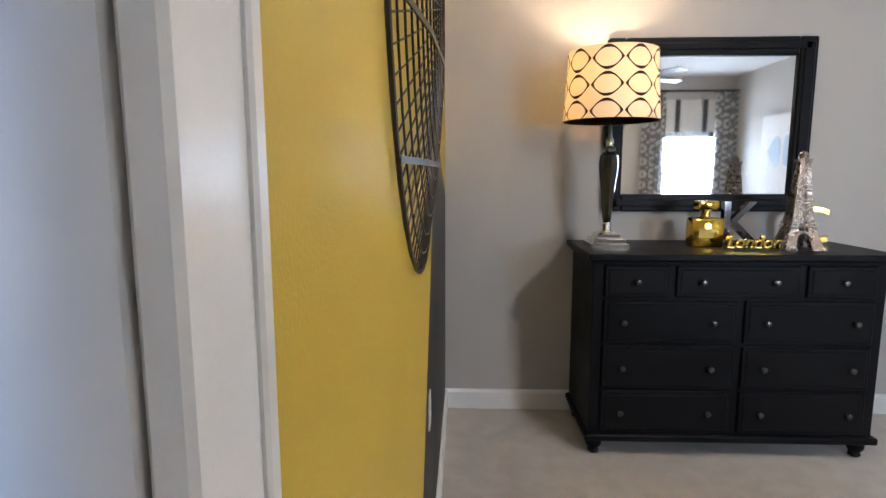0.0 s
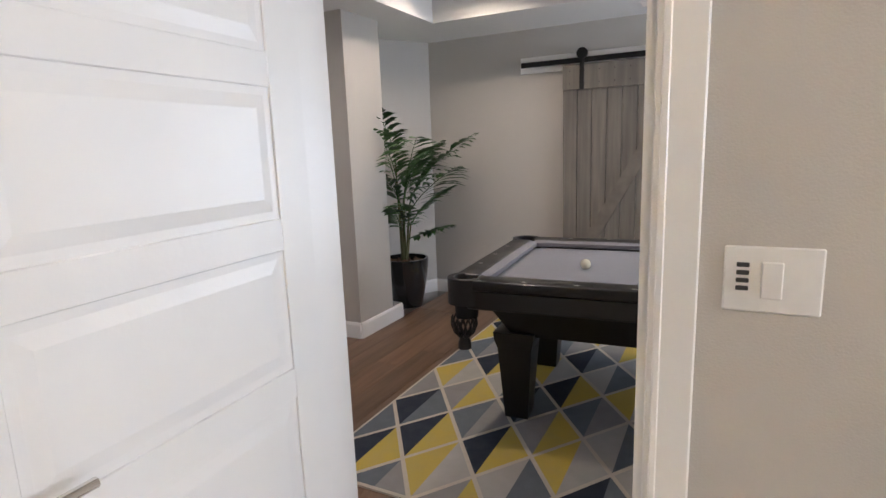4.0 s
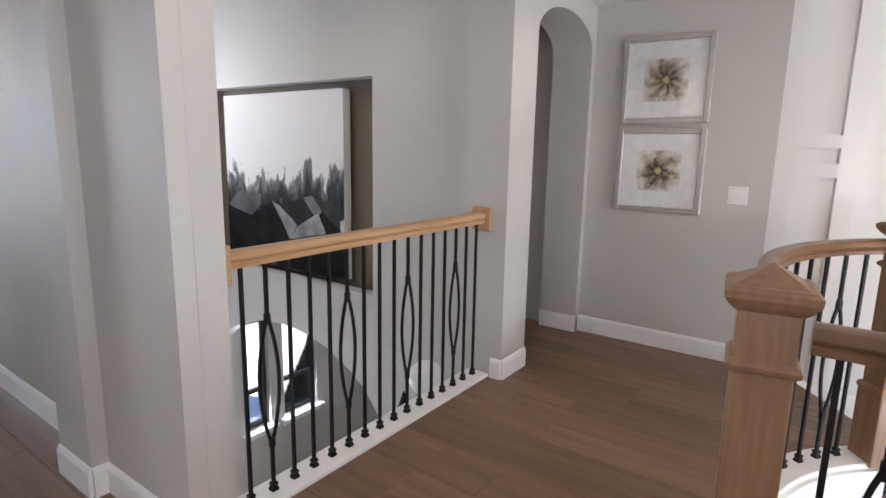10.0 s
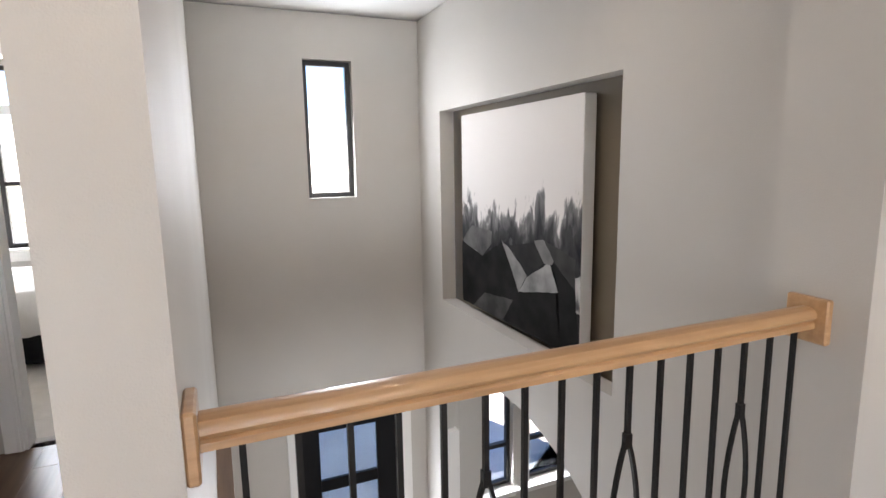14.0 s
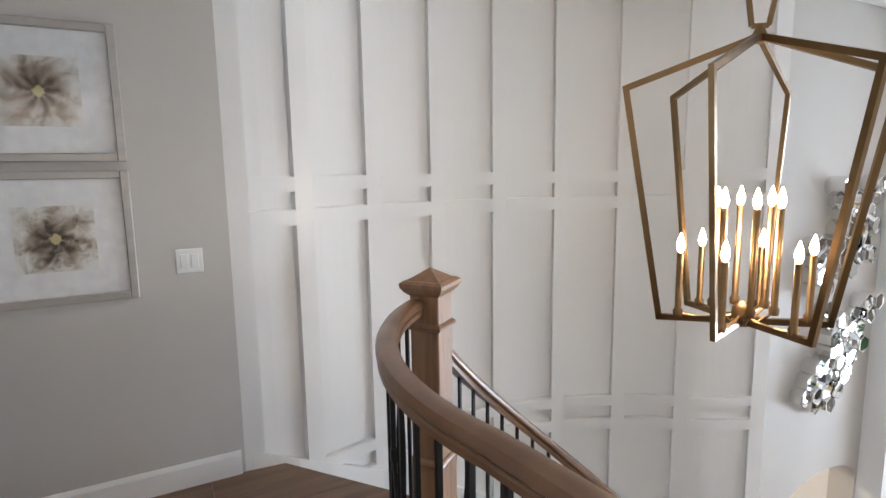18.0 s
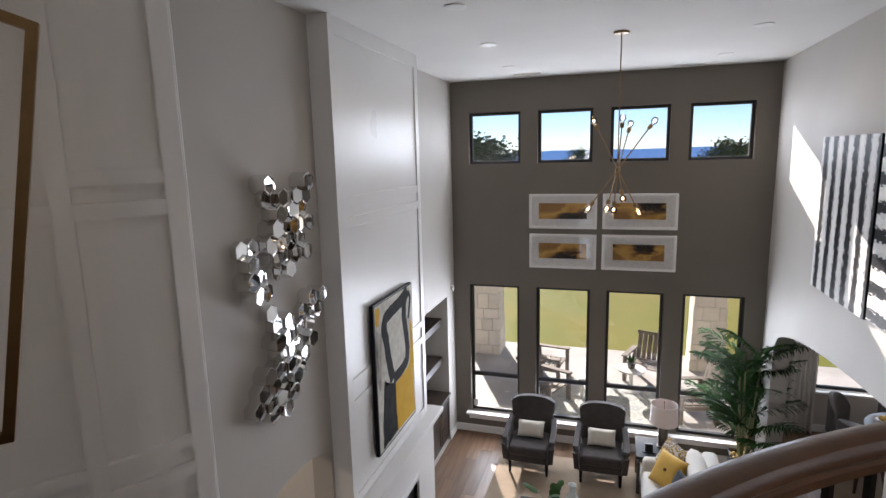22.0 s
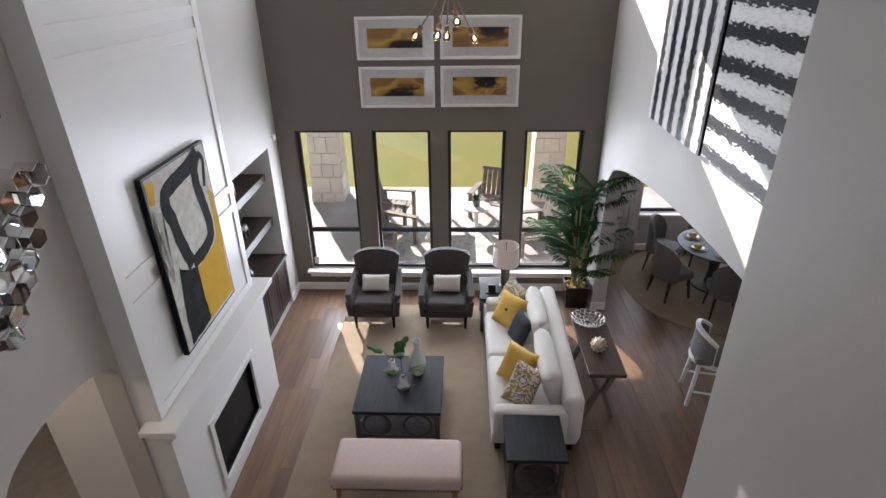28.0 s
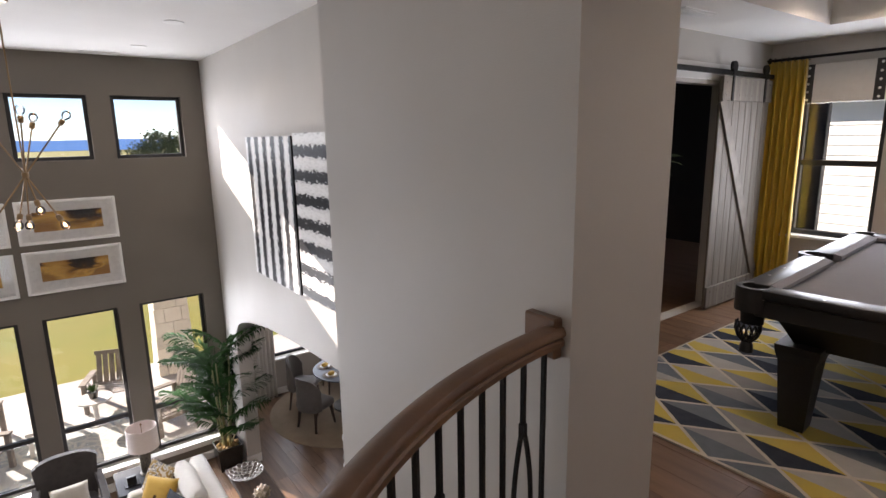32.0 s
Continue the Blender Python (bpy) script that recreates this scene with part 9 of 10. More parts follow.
M_FRAMEGREY = material("silver_leaf_frame", (.46, .43, .39), .38, metal=.45, second=(.38, .355, .32), scale=12, stretch=(1, 1, 3), bump=.15)
for zc, mat_, what in [(1.87, flower_print("sepia_rose_print", 9, 1, (.14, .095, .06)), "soft ruffled flower"), (1.263, flower_print("sepia_star_print", 7, 4, (.10, .075, .05)), "long-petalled star flower")]:
    t = thing("framed_print", pose(-2.785, -2.82, zc, 0, 0, 90), "silver framed sepia print of a " + what, "picture", "flower prints on the landing")
    h = .285
    for x0, x1, z0, z1 in [(-.29, -.255, -h, h), (.255, .29, -h, h), (-.255, .255, h - .035, h), (-.255, .255, -h, -h + .035)]:
        part("frame", bx(x0, x1, -.032, 0, z0, z1, .004), M_FRAMEGREY, t)
    part("mount", bx(-.255, .255, -.014, 0, -h + .035, h - .035), M_MOUNT, t, "white card mount")
    part("print", bx(-.145, .145, -.0165, -.014, -.14, .14), mat_, t, "sepia flower print")
    g = part("glass", bx(-.255, .255, -.024, -.022, -h + .035, h - .035), M_PICGLASS, t)
    g.visible_shadow = False


def ink_painting():
    """White above, ink washes and sharp-edged dark shards below, in the local xz plane."""
    m, nt, bs, tc = nodes_of("ink_wash_canvas", .6)
    o = tc.outputs["Object"]
    x, y, z = split(nt, o)
    n1 = noise_node(nt, o, 2.6, 5, .8, (1.6, 1, .7))
    n2 = noise_node(nt, o, 9, 5, 1.2, (1.5, 1, .6))
    top = math_node(nt, 'ADD', z, math_node(nt, 'ADD', math_node(nt, 'MULTIPLY', math_node(nt, 'SUBTRACT', n1, .5), -.75), math_node(nt, 'MULTIPLY', math_node(nt, 'SUBTRACT', n2, .5), -.42)))
    wash = ramp_node(nt, math_node(nt, 'ADD', top, .5), [(.0, (.012, .012, .013)), (.24, (.02, .02, .022)), (.40, (.06, .06, .062)), (.52, (.20, .195, .195)), (.58, (.74, .71, .69))])
    vo = nt.nodes.new("ShaderNodeTexVoronoi")
    vo.inputs["Scale"].default_value = 3.4
    vo.distance = 'MANHATTAN'
    nt.links.new(o, vo.inputs["Vector"])
    sh = math_node(nt, 'ADD', math_node(nt, 'MULTIPLY', vo.outputs["Distance"], .85), math_node(nt, 'MULTIPLY', math_node(nt, 'SUBTRACT', n2, .5), .7))
    shards = ramp_node(nt, sh, [(.10, (.010, .010, .011)), (.50, (.025, .025, .028)), (.74, (.10, .10, .105)), (.82, (.40, .39, .39)), (1.0, (.55, .54, .53))])
    low = math_node(nt, 'LESS_THAN', math_node(nt, 'ADD', z, math_node(nt, 'MULTIPLY', math_node(nt, 'PINGPONG', x, .24), .6)), -.12)
    col = mix_node(nt, low, wash, shards)
    deep = math_node(nt, 'LESS_THAN', z, -.46)
    dk = ramp_node(nt, n1, [(.3, (.008, .008, .009)), (.75, (.04, .04, .04))])
    col = mix_node(nt, deep, col, dk)
    nt.links.new(col, bs.inputs["Base Color"])
    bs.inputs["Specular IOR Level"].default_value = .08
    return m


t = thing("painting", pose(-1.80, -5.578, 1.085, 0, 0, 90), "tall unframed canvas of black ink shards under white", "painting")
part("stretcher", bx(-.755, .755, -.077, .0, -.725, .725, .004), M_WHITE, t)
part("canvas_face", bx(-.755, .755, -.080, -.077, -.725, .725, .001), ink_painting(), t)
for k, (pts_, lum) in enumerate([([(-0.76, -0.24), (-0.41, -0.31), (-0.12, -0.17), (0.11, -0.47), (0.55, -0.38), (0.49, -0.21), (0.71, -0.33), (0.76, -0.71), (-0.76, -0.72)], .016), ([(-0.76, -0.24), (-0.59, -0.1), (-0.26, -0.11), (-0.27, -0.2), (-0.41, -0.31)], .16), ([(-0.12, -0.16), (-0.01, -0.2), (0.21, -0.34), (0.11, -0.47)], .30), ([(-0.01, -0.18), (0.28, -0.12), (0.4, -0.23), (0.23, -0.34)], .035), ([(0.21, -0.35), (0.46, -0.22), (0.55, -0.38), (0.11, -0.47)], .38), ([(0.29, -0.11), (0.4, -0.09), (0.54, -0.15), (0.49, -0.23), (0.4, -0.23)], .22), ([(0.4, -0.09), (0.71, -0.16), (0.71, -0.33), (0.51, -0.21)], .06), ([(-0.57, -0.72), (-0.37, -0.58), (0.04, -0.54), (-0.1, -0.72)], .10)]):
    shade_ = material("ink_shard_wash", (lum, lum * .99, lum * .98), .6, second=(lum * .35, lum * .35, lum * .36), scale=5, amount=.9, detail=8, spec=.08)
    paint_patch(t, "ink_shard", pts_, .0806 + k * .0003, shade_, .004, k)
for dx in (-.5, .5):
    part("hanger", bx(dx - .02, dx + .02, 0, .04, .6, .66), M_WHITE, t)

# doodled headphones on ruled paper
M_PAPER = material("ruled_paper_canvas", (.72, .71, .67), .7, second=(.68, .67, .63), scale=5, bump=.2, bump_scale=400)
M_INK = material("black_print_ink", (.03, .03, .032), .7)
M_RULE = material("grey_rule_ink", (.45, .45, .44), .7)
t = thing("canvas_print", pose(1.26, -4.985, 1.35, 0, 0, -90), "black-edged canvas of headphones drawn in doodles on ruled lines", "painting")
part("stretcher", bx(-.575, .575, -.047, 0, -.51, .51, .002), M_BLACKWOOD, t)
part("canvas_face", bx(-.575, .575, -.050, -.047, -.51, .51), M_PAPER, t)
for i in range(15):
    part("ruled_line", bx(-.57, .57, -.0505, -.050, .42 - i * .064 - .0012, .42 - i * .064 + .0012), M_RULE, t)
part("ruled_line", bx(-.47, -.4685, -.0505, -.050, -.51, .51), M_RULE, t)
ink = B()
rr = random.Random(12)


def stroke(pts, w=.0030):
    """A flat pen line through plan points on the canvas."""
    for (x0, z0), (x1, z1) in zip(pts, pts[1:]):
        d = Vector((x1 - x0, z1 - z0))
        if d.length < 1e-5:
            continue
        n_ = Vector((-d.y, d.x)).normalized() * w / 2
        q = [ink.verts.new((x0 + n_.x, -.0515, z0 + n_.y)), ink.verts.new((x1 + n_.x, -.0515, z1 + n_.y)), ink.verts.new((x1 - n_.x, -.0515, z1 - n_.y)), ink.verts.new((x0 - n_.x, -.0515, z0 - n_.y))]
        ink.faces.new(q)


def doodle(cx, cz, s):
    k = rr.randrange(5)
    a = rr.uniform(0, 6.28)
    if k == 0:
        for q in (s, s * .6):
            stroke([(cx + q * math.cos(a + i * .785), cz + q * math.sin(a + i * .785)) for i in range(9)])
    elif k == 1:
        c, sn = math.cos(a), math.sin(a)
        stroke([(cx + c * u - sn * v, cz + sn * u + c * v) for u, v in ((-s, -s * .5), (s, -s * .5), (s, s * .5), (-s, s * .5), (-s, -s * .5))])
        stroke([(cx - c * s, cz - sn * s), (cx + c * s, cz + sn * s)])
    elif k == 2:
        for j in range(4):
            stroke([(cx - s + j * s * .6, cz - s), (cx - s * .8 + j * s * .6, cz + s)], .0055)
    elif k == 3:
        stroke([(cx + s * (-1 + i * .33), cz + s * .7 * math.sin(a + i * 1.3)) for i in range(7)])
        stroke([(cx + s * .5 * math.cos(a + i * 1.05), cz + s * .5 * math.sin(a + i * 1.05)) for i in range(7)], .007)
    else:
        stroke([(cx + s * (1 if i % 2 else .45) * math.cos(a + i * .628), cz + s * (1 if i % 2 else .45) * math.sin(a + i * .628)) for i in range(11)])


for i in range(60):
    a = math.pi * (-.02 + 1.04 * i / 59)
    doodle(-.03 + .30 * math.cos(a) + rr.uniform(-.014, .014), .05 + .37 * math.sin(a) + rr.uniform(-.014, .014), rr.uniform(.018, .03))
for sx in (-1, 1):
    for i in range(95):
        u, v = rr.uniform(-1, 1), rr.uniform(-1, 1)
        if u * u + v * v < 1:
            doodle(-.03 + sx * .24 + u * .135 - sx * v * .03, -.19 + v * .25, rr.uniform(.016, .03))
    stroke([(-.03 + sx * .25 + .06 * math.cos(i * .4), -.13 + .06 * math.sin(i * .4)) for i in range(17)], .005)
for j in range(11):
    stroke([(-.32, -.24 - j * .014), (-.20, -.245 - j * .014)], .005)
part("line_drawing", ink, M_INK, t, "black doodled headphones")
cd = bpy.data.curves.new("lettering", 'FONT')
cd.body = "GUITAR"
cd.size, cd.extrude = .042, .0004
lt = new("lettering", cd)
lt.data.materials.append(M_INK)
lt.parent = t
lt.matrix_basis = Matrix.Translation((-.40, -.0512, -.05)) @ Matrix.Rotation(radians(-62), 4, 'Y') @ Matrix.Rotation(radians(90), 4, 'X')

det = thing("smoke_detector", pose(1.26, -5.64, 2.15, 0, -90, 0), "white round smoke detector on the hall wall", "smoke detector")
part("base", turned([(.068, 0), (.07, .010), (.064, .016)], 24), M_WHITEPL, det)
part("cover", turned([(.060, .014), (.060, .028), (.046, .042), (.02, .046), (0, .046)], 24), M_WHITEPL, det)
part("vent_ring", turned([(.0605, .018), (.062, .020), (.062, .025), (.0605, .027)], 24), M_PEWTERK, det)

# ---------------------------------------------------------------- front door, foyer window, wall lights
def window_y(name, x0, x1, z0, z1, ya, yb, bars=(), fw=.04, uprights=()):
    w = thing(name, None, "black framed window", "window", kind="structure")
    for a, b, c, d in [(x0, x0 + fw, z0, z1), (x1 - fw, x1, z0, z1), (x0 + fw, x1 - fw, z1 - fw, z1), (x0 + fw, x1 - fw, z0, z0 + fw)]:
        part("window_frame", bx(a, b, ya, yb, c, d, .003), M_BLACKFRAME, w)
    zs = [z0 + fw, *bars, z1 - fw]
    for b in bars:
        part("transom", bx(x0 + fw, x1 - fw, ya, yb, b - .022, b + .022, .003), M_BLACKFRAME, w)
    for u in uprights:
        part("mullion", bx(u - .02, u + .02, ya + .004, yb - .004, z0 + fw, z1 - fw), M_BLACKFRAME, w)
    for a, b in zip(zs, zs[1:]):
        p = part("pane", bx(x0 + fw, x1 - fw, (ya + yb) / 2 - .003, (ya + yb) / 2 + .003, a, b), M_GLASS, w)
        p.visible_shadow = False
    return w


window_y("window_9", -1.06, -.66, 1.18, 2.30, -7.20, -7.14)
M_RAINGLASS = material("rippled_door_glass", (.85, .9, .88), .12, second=(.8, .85, .83), scale=12, bump=.9, bump_scale=18, stretch=(1, 1, .35), transmission=.95)
fd = thing("door_4", None, "black painted front door with two rippled glass panes, shut", "door", kind="structure")
for x0, x1, z0, z1 in [(-1.37, -1.16, ZL + .01, -.76), (-.63, -.47, ZL + .01, -.76), (-1.16, -.63, -.92, -.76), (-1.16, -.63, -1.5, -1.39), (-1.16, -.63, ZL + .01, ZL + .25)]:
    part("rail", bx(x0, x1, -7.13, -7.085, z0, z1, .004), M_BLACKWOOD, fd)
for z0, z1 in ((-1.39, -.92), (ZL + .25, -1.5)):
    p = part("pane", bx(-1.16, -.63, -7.114, -7.106, z0, z1), M_RAINGLASS, fd, "rippled glass")
    p.visible_shadow = False
part("handle", finish(lathe(B(), [(.028, 0), (.03, .006), (.022, .012), (.009, .014), (.009, .05), (.02, .055), (.024, .07), (.015, .085), (0, .088)], 16, Matrix.Translation((-.53, -7.085, ZL + .98)) @ Matrix.Rotation(radians(-90), 4, 'X')), True), M_IRON, fd, "black door knob")
fr = thing("trim", None, "white painted front door casing", "trim", kind="structure")
for x0, x1, z0, z1 in [(-1.49, -1.38, ZL, -.66), (-.46, -.35, ZL, -.66), (-1.38, -.46, -.74, -.66)]:
    part("board", bx(x0, x1, -7.07, -7.045, z0, z1, .004), M_WHITE, fr)
part("door_closer", bx(-.62, -.50, -7.085, -7.05, -.80, -.765, .004), M_WHITEPL, fr)
for p, q, s in [((-1.65, -7.07), (-1.49, -7.07), 1), ((-.35, -7.07), (.15, -7.07), 1), ((.15, -7.07), (.15, -3.52), 1), ((-1.65, -7.07), (-1.65, -6.68), -1)]:
    baseboard(p, q, s, ZL)

sc = thing("wall_light", pose(-1.65, -3.80, -.28), "white glass globe light on a grey stem", "wall light")
part("wall_plate", bx(0, .016, -.05, .05, -.20, -.05, .004), M_PEWTER, sc)
part("arm", tube([(.012, 0, -.13), (.16, 0, -.13), (.20, 0, -.10), (.21, 0, -.03)], .012, 8), M_PEWTER, sc)
part("stem", turned([(.045, -.05), (.05, .05), (.04, .16)], 14), M_PEWTER, sc, m=pose(.21, 0, 0))
part("globe", turned([(.03, .12), (.085, .15), (.12, .21), (.115, .27), (.07, .32), (0, .335)], 24), M_WHITEPL, sc, "white frosted globe", m=pose(.21, 0, -.02))
wd = thing("wall_sconce", pose(-1.65, -4.03, -.55), "black metal cone sconce on the foyer wall", "wall light")
part("wall_plate", bx(0, .02, -.05, .05, -.08, .08, .004), M_IRON, wd)
part("arm", tube([(.018, 0, 0), (.13, 0, .02)], .012, 8), M_IRON, wd)
part("cone", turned([(.005, .30), (.03, .22), (.10, -.02), (.105, -.08), (.095, -.08), (.02, .18)], 24), M_IRON, wd, m=pose(.16, 0, 0))

# ---------------------------------------------------------------- study beyond the low arch
bm = B()
wall_with_holes(bm, 'y', -7.25, -7.07, -6.0, -2.003, ZL, -.06, [(-2.62, -2.28, -1.95, -.62), (-3.35, -2.82, -1.95, -.62)])
structure("wall_study_south", bm, M_WALL, "greige painted study wall with two windows")
bm = B()
box(bm, -6.0, -5.85, -7.07, -3.6, ZL, -.06)
box(bm, -5.85, -1.773, -3.72, -3.6, ZL, -.06)
structure("wall_study", finish(bm), M_WALL, "greige painted study walls")
structure("ceiling_study", bx(-6, -1.78, -7.25, -3.6, -.06, -.03), M_CEIL, "white study ceiling")
window_y("window_10", -2.62, -2.28, -1.95, -.62, -7.20, -7.14, (-1.5,))
window_y("window_11", -3.35, -2.82, -1.95, -.62, -7.20, -7.14, (-1.5,))
st_ = thing("window_sill", None, "white painted study window stools", "window sill", kind="structure")
for a, b in ((-2.68, -2.22), (-3.41, -2.76)):
    part("stool", bx(a, b, -7.12, -6.98, -1.98, -1.952, .004), M_WHITE, st_)
    part("apron", bx(a + .03, b - .03, -7.07, -7.05, -2.06, -1.98, .003), M_WHITE, st_)
baseboard((-5.85, -7.07), (-1.77, -7.07), 1, ZL, .16)
part("board", bx(-1.80, -1.66, -6.70, -6.62, ZL, -.92, .004), M_WHITE, thing("trim", None, "white painted study door casing", "trim", kind="structure"))
dk = thing("writing_desk", pose(-3.55, -5.75, ZL), "dark stained writing desk with a glossy top", "desk")
part("top", bx(-.75, .75, -.36, .36, .72, .76, .005), M_BLACKGLOSS, dk)
part("drawer_box", bx(-.70, -.26, -.32, .32, .02, .72, .004), M_ESPRESSO, dk)
part("drawer_box", bx(.26, .70, -.32, .32, .02, .72, .004), M_ESPRESSO, dk)
for sx in (-.48, .48):
    for k in range(3):
        dw = part("drawer", bx(sx - .19, sx + .19, -.335, -.32, .08 + k * .21, .27 + k * .21, .003), M_ESPRESSO, dk)
        part("knob", finish(lathe(B(), [(.008, 0), (.014, .012), (.012, .022), (0, .025)], 12, Matrix.Translation((sx, -.335, .175 + k * .21)) @ Matrix.Rotation(radians(90), 4, 'X')), True), M_BRASS, dw)
ch = thing("desk_chair", pose(-2.75, -6.15, ZL, 0, 0, -60), "white upholstered desk chair with a rounded back", "chair")
part("seat", finish(slab(B(), .50, .50, .11, .04, 3, pose(0, 0, .40)), True), M_LINEN, ch)
part("backrest", finish(slab(B(), .50, .09, .52, .04, 3, pose(0, .22, .47, -6)), True), M_LINEN, ch)
for sx in (-.2, .2):
    for sy in (-.2, .2):
        part("leg", turned([(.012, 0), (.02, .40)], 10), M_ESPRESSO, ch, m=pose(sx, sy, 0))
rg = thing("area_rug", pose(-3.3, -5.6, ZL), "pale grey woven rug under the desk", "rug")
part("woven_mat", bx(-1.3, 1.3, -.95, .95, 0, .010, .003), M_RUGLIGHT, rg)

# ---------------------------------------------------------------- second bedroom
structure("wall_bedroom_two_south", wall_with_holes(B(), 'y', -9.05, -8.90, .16, 3.24, -.3, ZC, [(1.20, 1.95, .70, 2.42)]), M_WALL, "pale grey bedroom wall with painted stripes and a window")
structure("wall_bedroom_two_west", bx(.16, .28, -8.90, -7.075, -.3, ZC), M_WALL, "pale grey bedroom wall behind the bed")
structure("wall_bedroom_two_east", bx(3.12, 3.24, -8.90, -5.90, -.3, ZC), M_WALL, "pale grey bedroom wall")
structure("wall_bedroom_two_north", bx(1.40, 3.12, -5.90, -5.80, -.3, ZC), M_WALL, "pale grey bedroom wall beside the door")
structure("floor_bedroom_two", bx(.28, 3.12, -8.9, -5.84, -.32, -.004), M_CARPET, "cream bedroom carpet")
structure("ceiling_bedroom_two", bx(.16, 3.24, -9.05, -5.905, ZC, ZC + .1), M_CEIL, "white bedroom ceiling")
bm = B()
box(bm, .28, 1.40, -5.90, -5.80, ZB + .002, ZC)
structure("wall_bedroom_two_over", finish(bm), M_WALL, "pale grey wall over the bedroom door")
M_STRIPEGREY = material("grey_stripe_paint", (.17, .165, .16), .55, second=(.155, .15, .145), scale=2, bump=.2, bump_scale=200)
for z0, z1, mm, what in [(1.77, 1.88, M_STRIPEGREY, "grey"), (1.42, 1.70, M_YELLOW, "mustard yellow"), (1.20, 1.33, M_STRIPEGREY, "grey")]:
    structure("trim", bx(.285, 1.12, -8.90, -8.896, z0, z1), mm, what + " painted stripe on the bedroom wall")
window_y("window_12", 1.20, 1.95, .70, 2.42, -9.02, -8.95, (1.32, 2.0))
ws = thing("window_sill", None, "white painted bedroom window stool and casing", "window sill", kind="structure")
part("stool", bx(1.12, 2.03, -8.98, -8.82, .665, .70, .004), M_WHITE, ws)
part("apron", bx(1.15, 2.0, -8.90, -8.88, .57, .665, .003), M_WHITE, ws)
part("rail", bx(1.20, 1.95, -8.955, -8.93, 1.97, 2.06, .003), M_WHITE, ws)
rod = thing("curtain_rod", pose(1.5, -8.80, 2.50), "black iron curtain rod", "curtain rod")
part("rod", tube([(-.6, 0, 0), (.6, 0, 0)], .012, 10), M_IRON, rod)
for sx in (-.6, .6):
    part("finial", turned([(.012, -.02), (.024, .0), (.018, .03), (0, .04)], 12), M_IRON, rod, m=pose(sx, 0, 0))
for sx in (-.5, .5):
    part("bracket", bx(sx - .01, sx + .01, -.10, 0, -.01, .01), M_IRON, rod)
drape(pose(1.16, -8.80, .02), .28, 2.45, 4, M_CURTAINPAT, "grey and mustard ring-print curtain beside the window")
bd = thing("bed", pose(1.37, -7.85, 0), "made bed with a rumpled white duvet on a black base", "bed")
part("base", bx(-1.0, 1.05, -.68, .68, .04, .26, .01), M_BLACKWOOD, bd)
part("mattress", finish(slab(B(), 2.02, 1.36, .27, .06, 3, pose(.02, 0, .26)), True), M_LINEN, bd)
part("headboard", bx(-1.06, -1.0, -.72, .72, .04, 1.15, .02, 2), M_BLACKWOOD, bd)
bm = B()
nx, ny = 26, 22
grid = []
for j in range(ny + 1):
    row = []
    for i in range(nx + 1):
        u, v = -.45 + 1.52 * i / nx, -.80 + 1.6 * j / ny
        drop = max(0, abs(v) - .68) * 2.6
        du = max(0, u - 1.0) * 2.2
        z = .575 - drop - du + .022 * noise.noise(Vector((u * 5, v * 5, 2))) + .012 * noise.noise(Vector((u * 13, v * 13, 5)))
        vv = max(-.73, min(.73, v)) + (.012 * noise.noise(Vector((u * 9, z * 9, 1))) if drop else 0)
        row.append(bm.verts.new((min(u, 1.06), vv, z)))
    grid.append(row)
for j in range(ny):
    for i in range(nx):
        bm.faces.new((grid[j][i], grid[j][i + 1], grid[j + 1][i + 1], grid[j + 1][i]))
dv = part("duvet", finish(bm, True, 180), M_WHITECLOTH, bd, "rumpled white duvet")
dv.modifiers.new("thick", 'SOLIDIFY').thickness = .02
M_TICKING = stripe_art("grey_ticking_stripe", 'x', .03, 5)
for px, py, mm, lab, tilt in [(.40, -7.50, M_WHITECLOTH, "plump white bed pillow against the headboard", 62), (.40, -8.20, M_WHITECLOTH, "plump white bed pillow against the headboard", 62), (.56, -7.50, M_TICKING, "grey ticking-stripe pillow on the bed", 58), (.56, -8.15, M_TICKING, "grey ticking-stripe pillow on the bed", 58), (.74, -7.80, M_MUSTARD, "mustard cotton pillow on the bed", 55)]:
    pl = thing("pillow", pose(px, py, .78) @ Matrix.Rotation(radians(tilt), 4, 'Y'), lab, "pillow", "pillows on the second bed")
    part("cushion", finish(cushion(B(), .44, .56 if mm is not M_MUSTARD else .44, .16), True, 60), mm, pl)
ns = thing("nightstand", pose(.52, -7.02, 0), "black metal nightstand with slender legs", "nightstand")
part("top", bx(-.2, .2, -.12, .12, .56, .585, .003), M_BLACKWOOD, ns)
for sx in (-.18, .18):
    for sy in (-.1, .1):
        part("leg", tube([(sx, sy, .56), (sx * 1.15, sy * 1.2, 0)], .009, 6), M_IRON, ns)
tb = thing("keepsake_box", pose(.52, -7.02, .585), "small grey patterned box on the nightstand", "box")
part("body", bx(-.07, .07, -.05, .05, 0, .05, .004), M_CREAMFAB, tb)
part("lid", bx(-.075, .075, -.055, .055, .05, .075, .004), M_GREYWOOD, tb)
n2 = thing("nightstand", pose(.51, -8.72, 0), "black metal nightstand with slender legs", "nightstand")
part("top", bx(-.2, .2, -.13, .13, .60, .625, .003), M_BLACKWOOD, n2)
for sx in (-.18, .18):
    for sy in (-.11, .11):
        part("leg", tube([(sx, sy, .60), (sx * 1.1, sy * 1.1, 0)], .009, 6), M_IRON, n2)
lm = thing("table_lamp", pose(.51, -8.70, .625), "black turned table lamp with a white drum shade", "lamp")
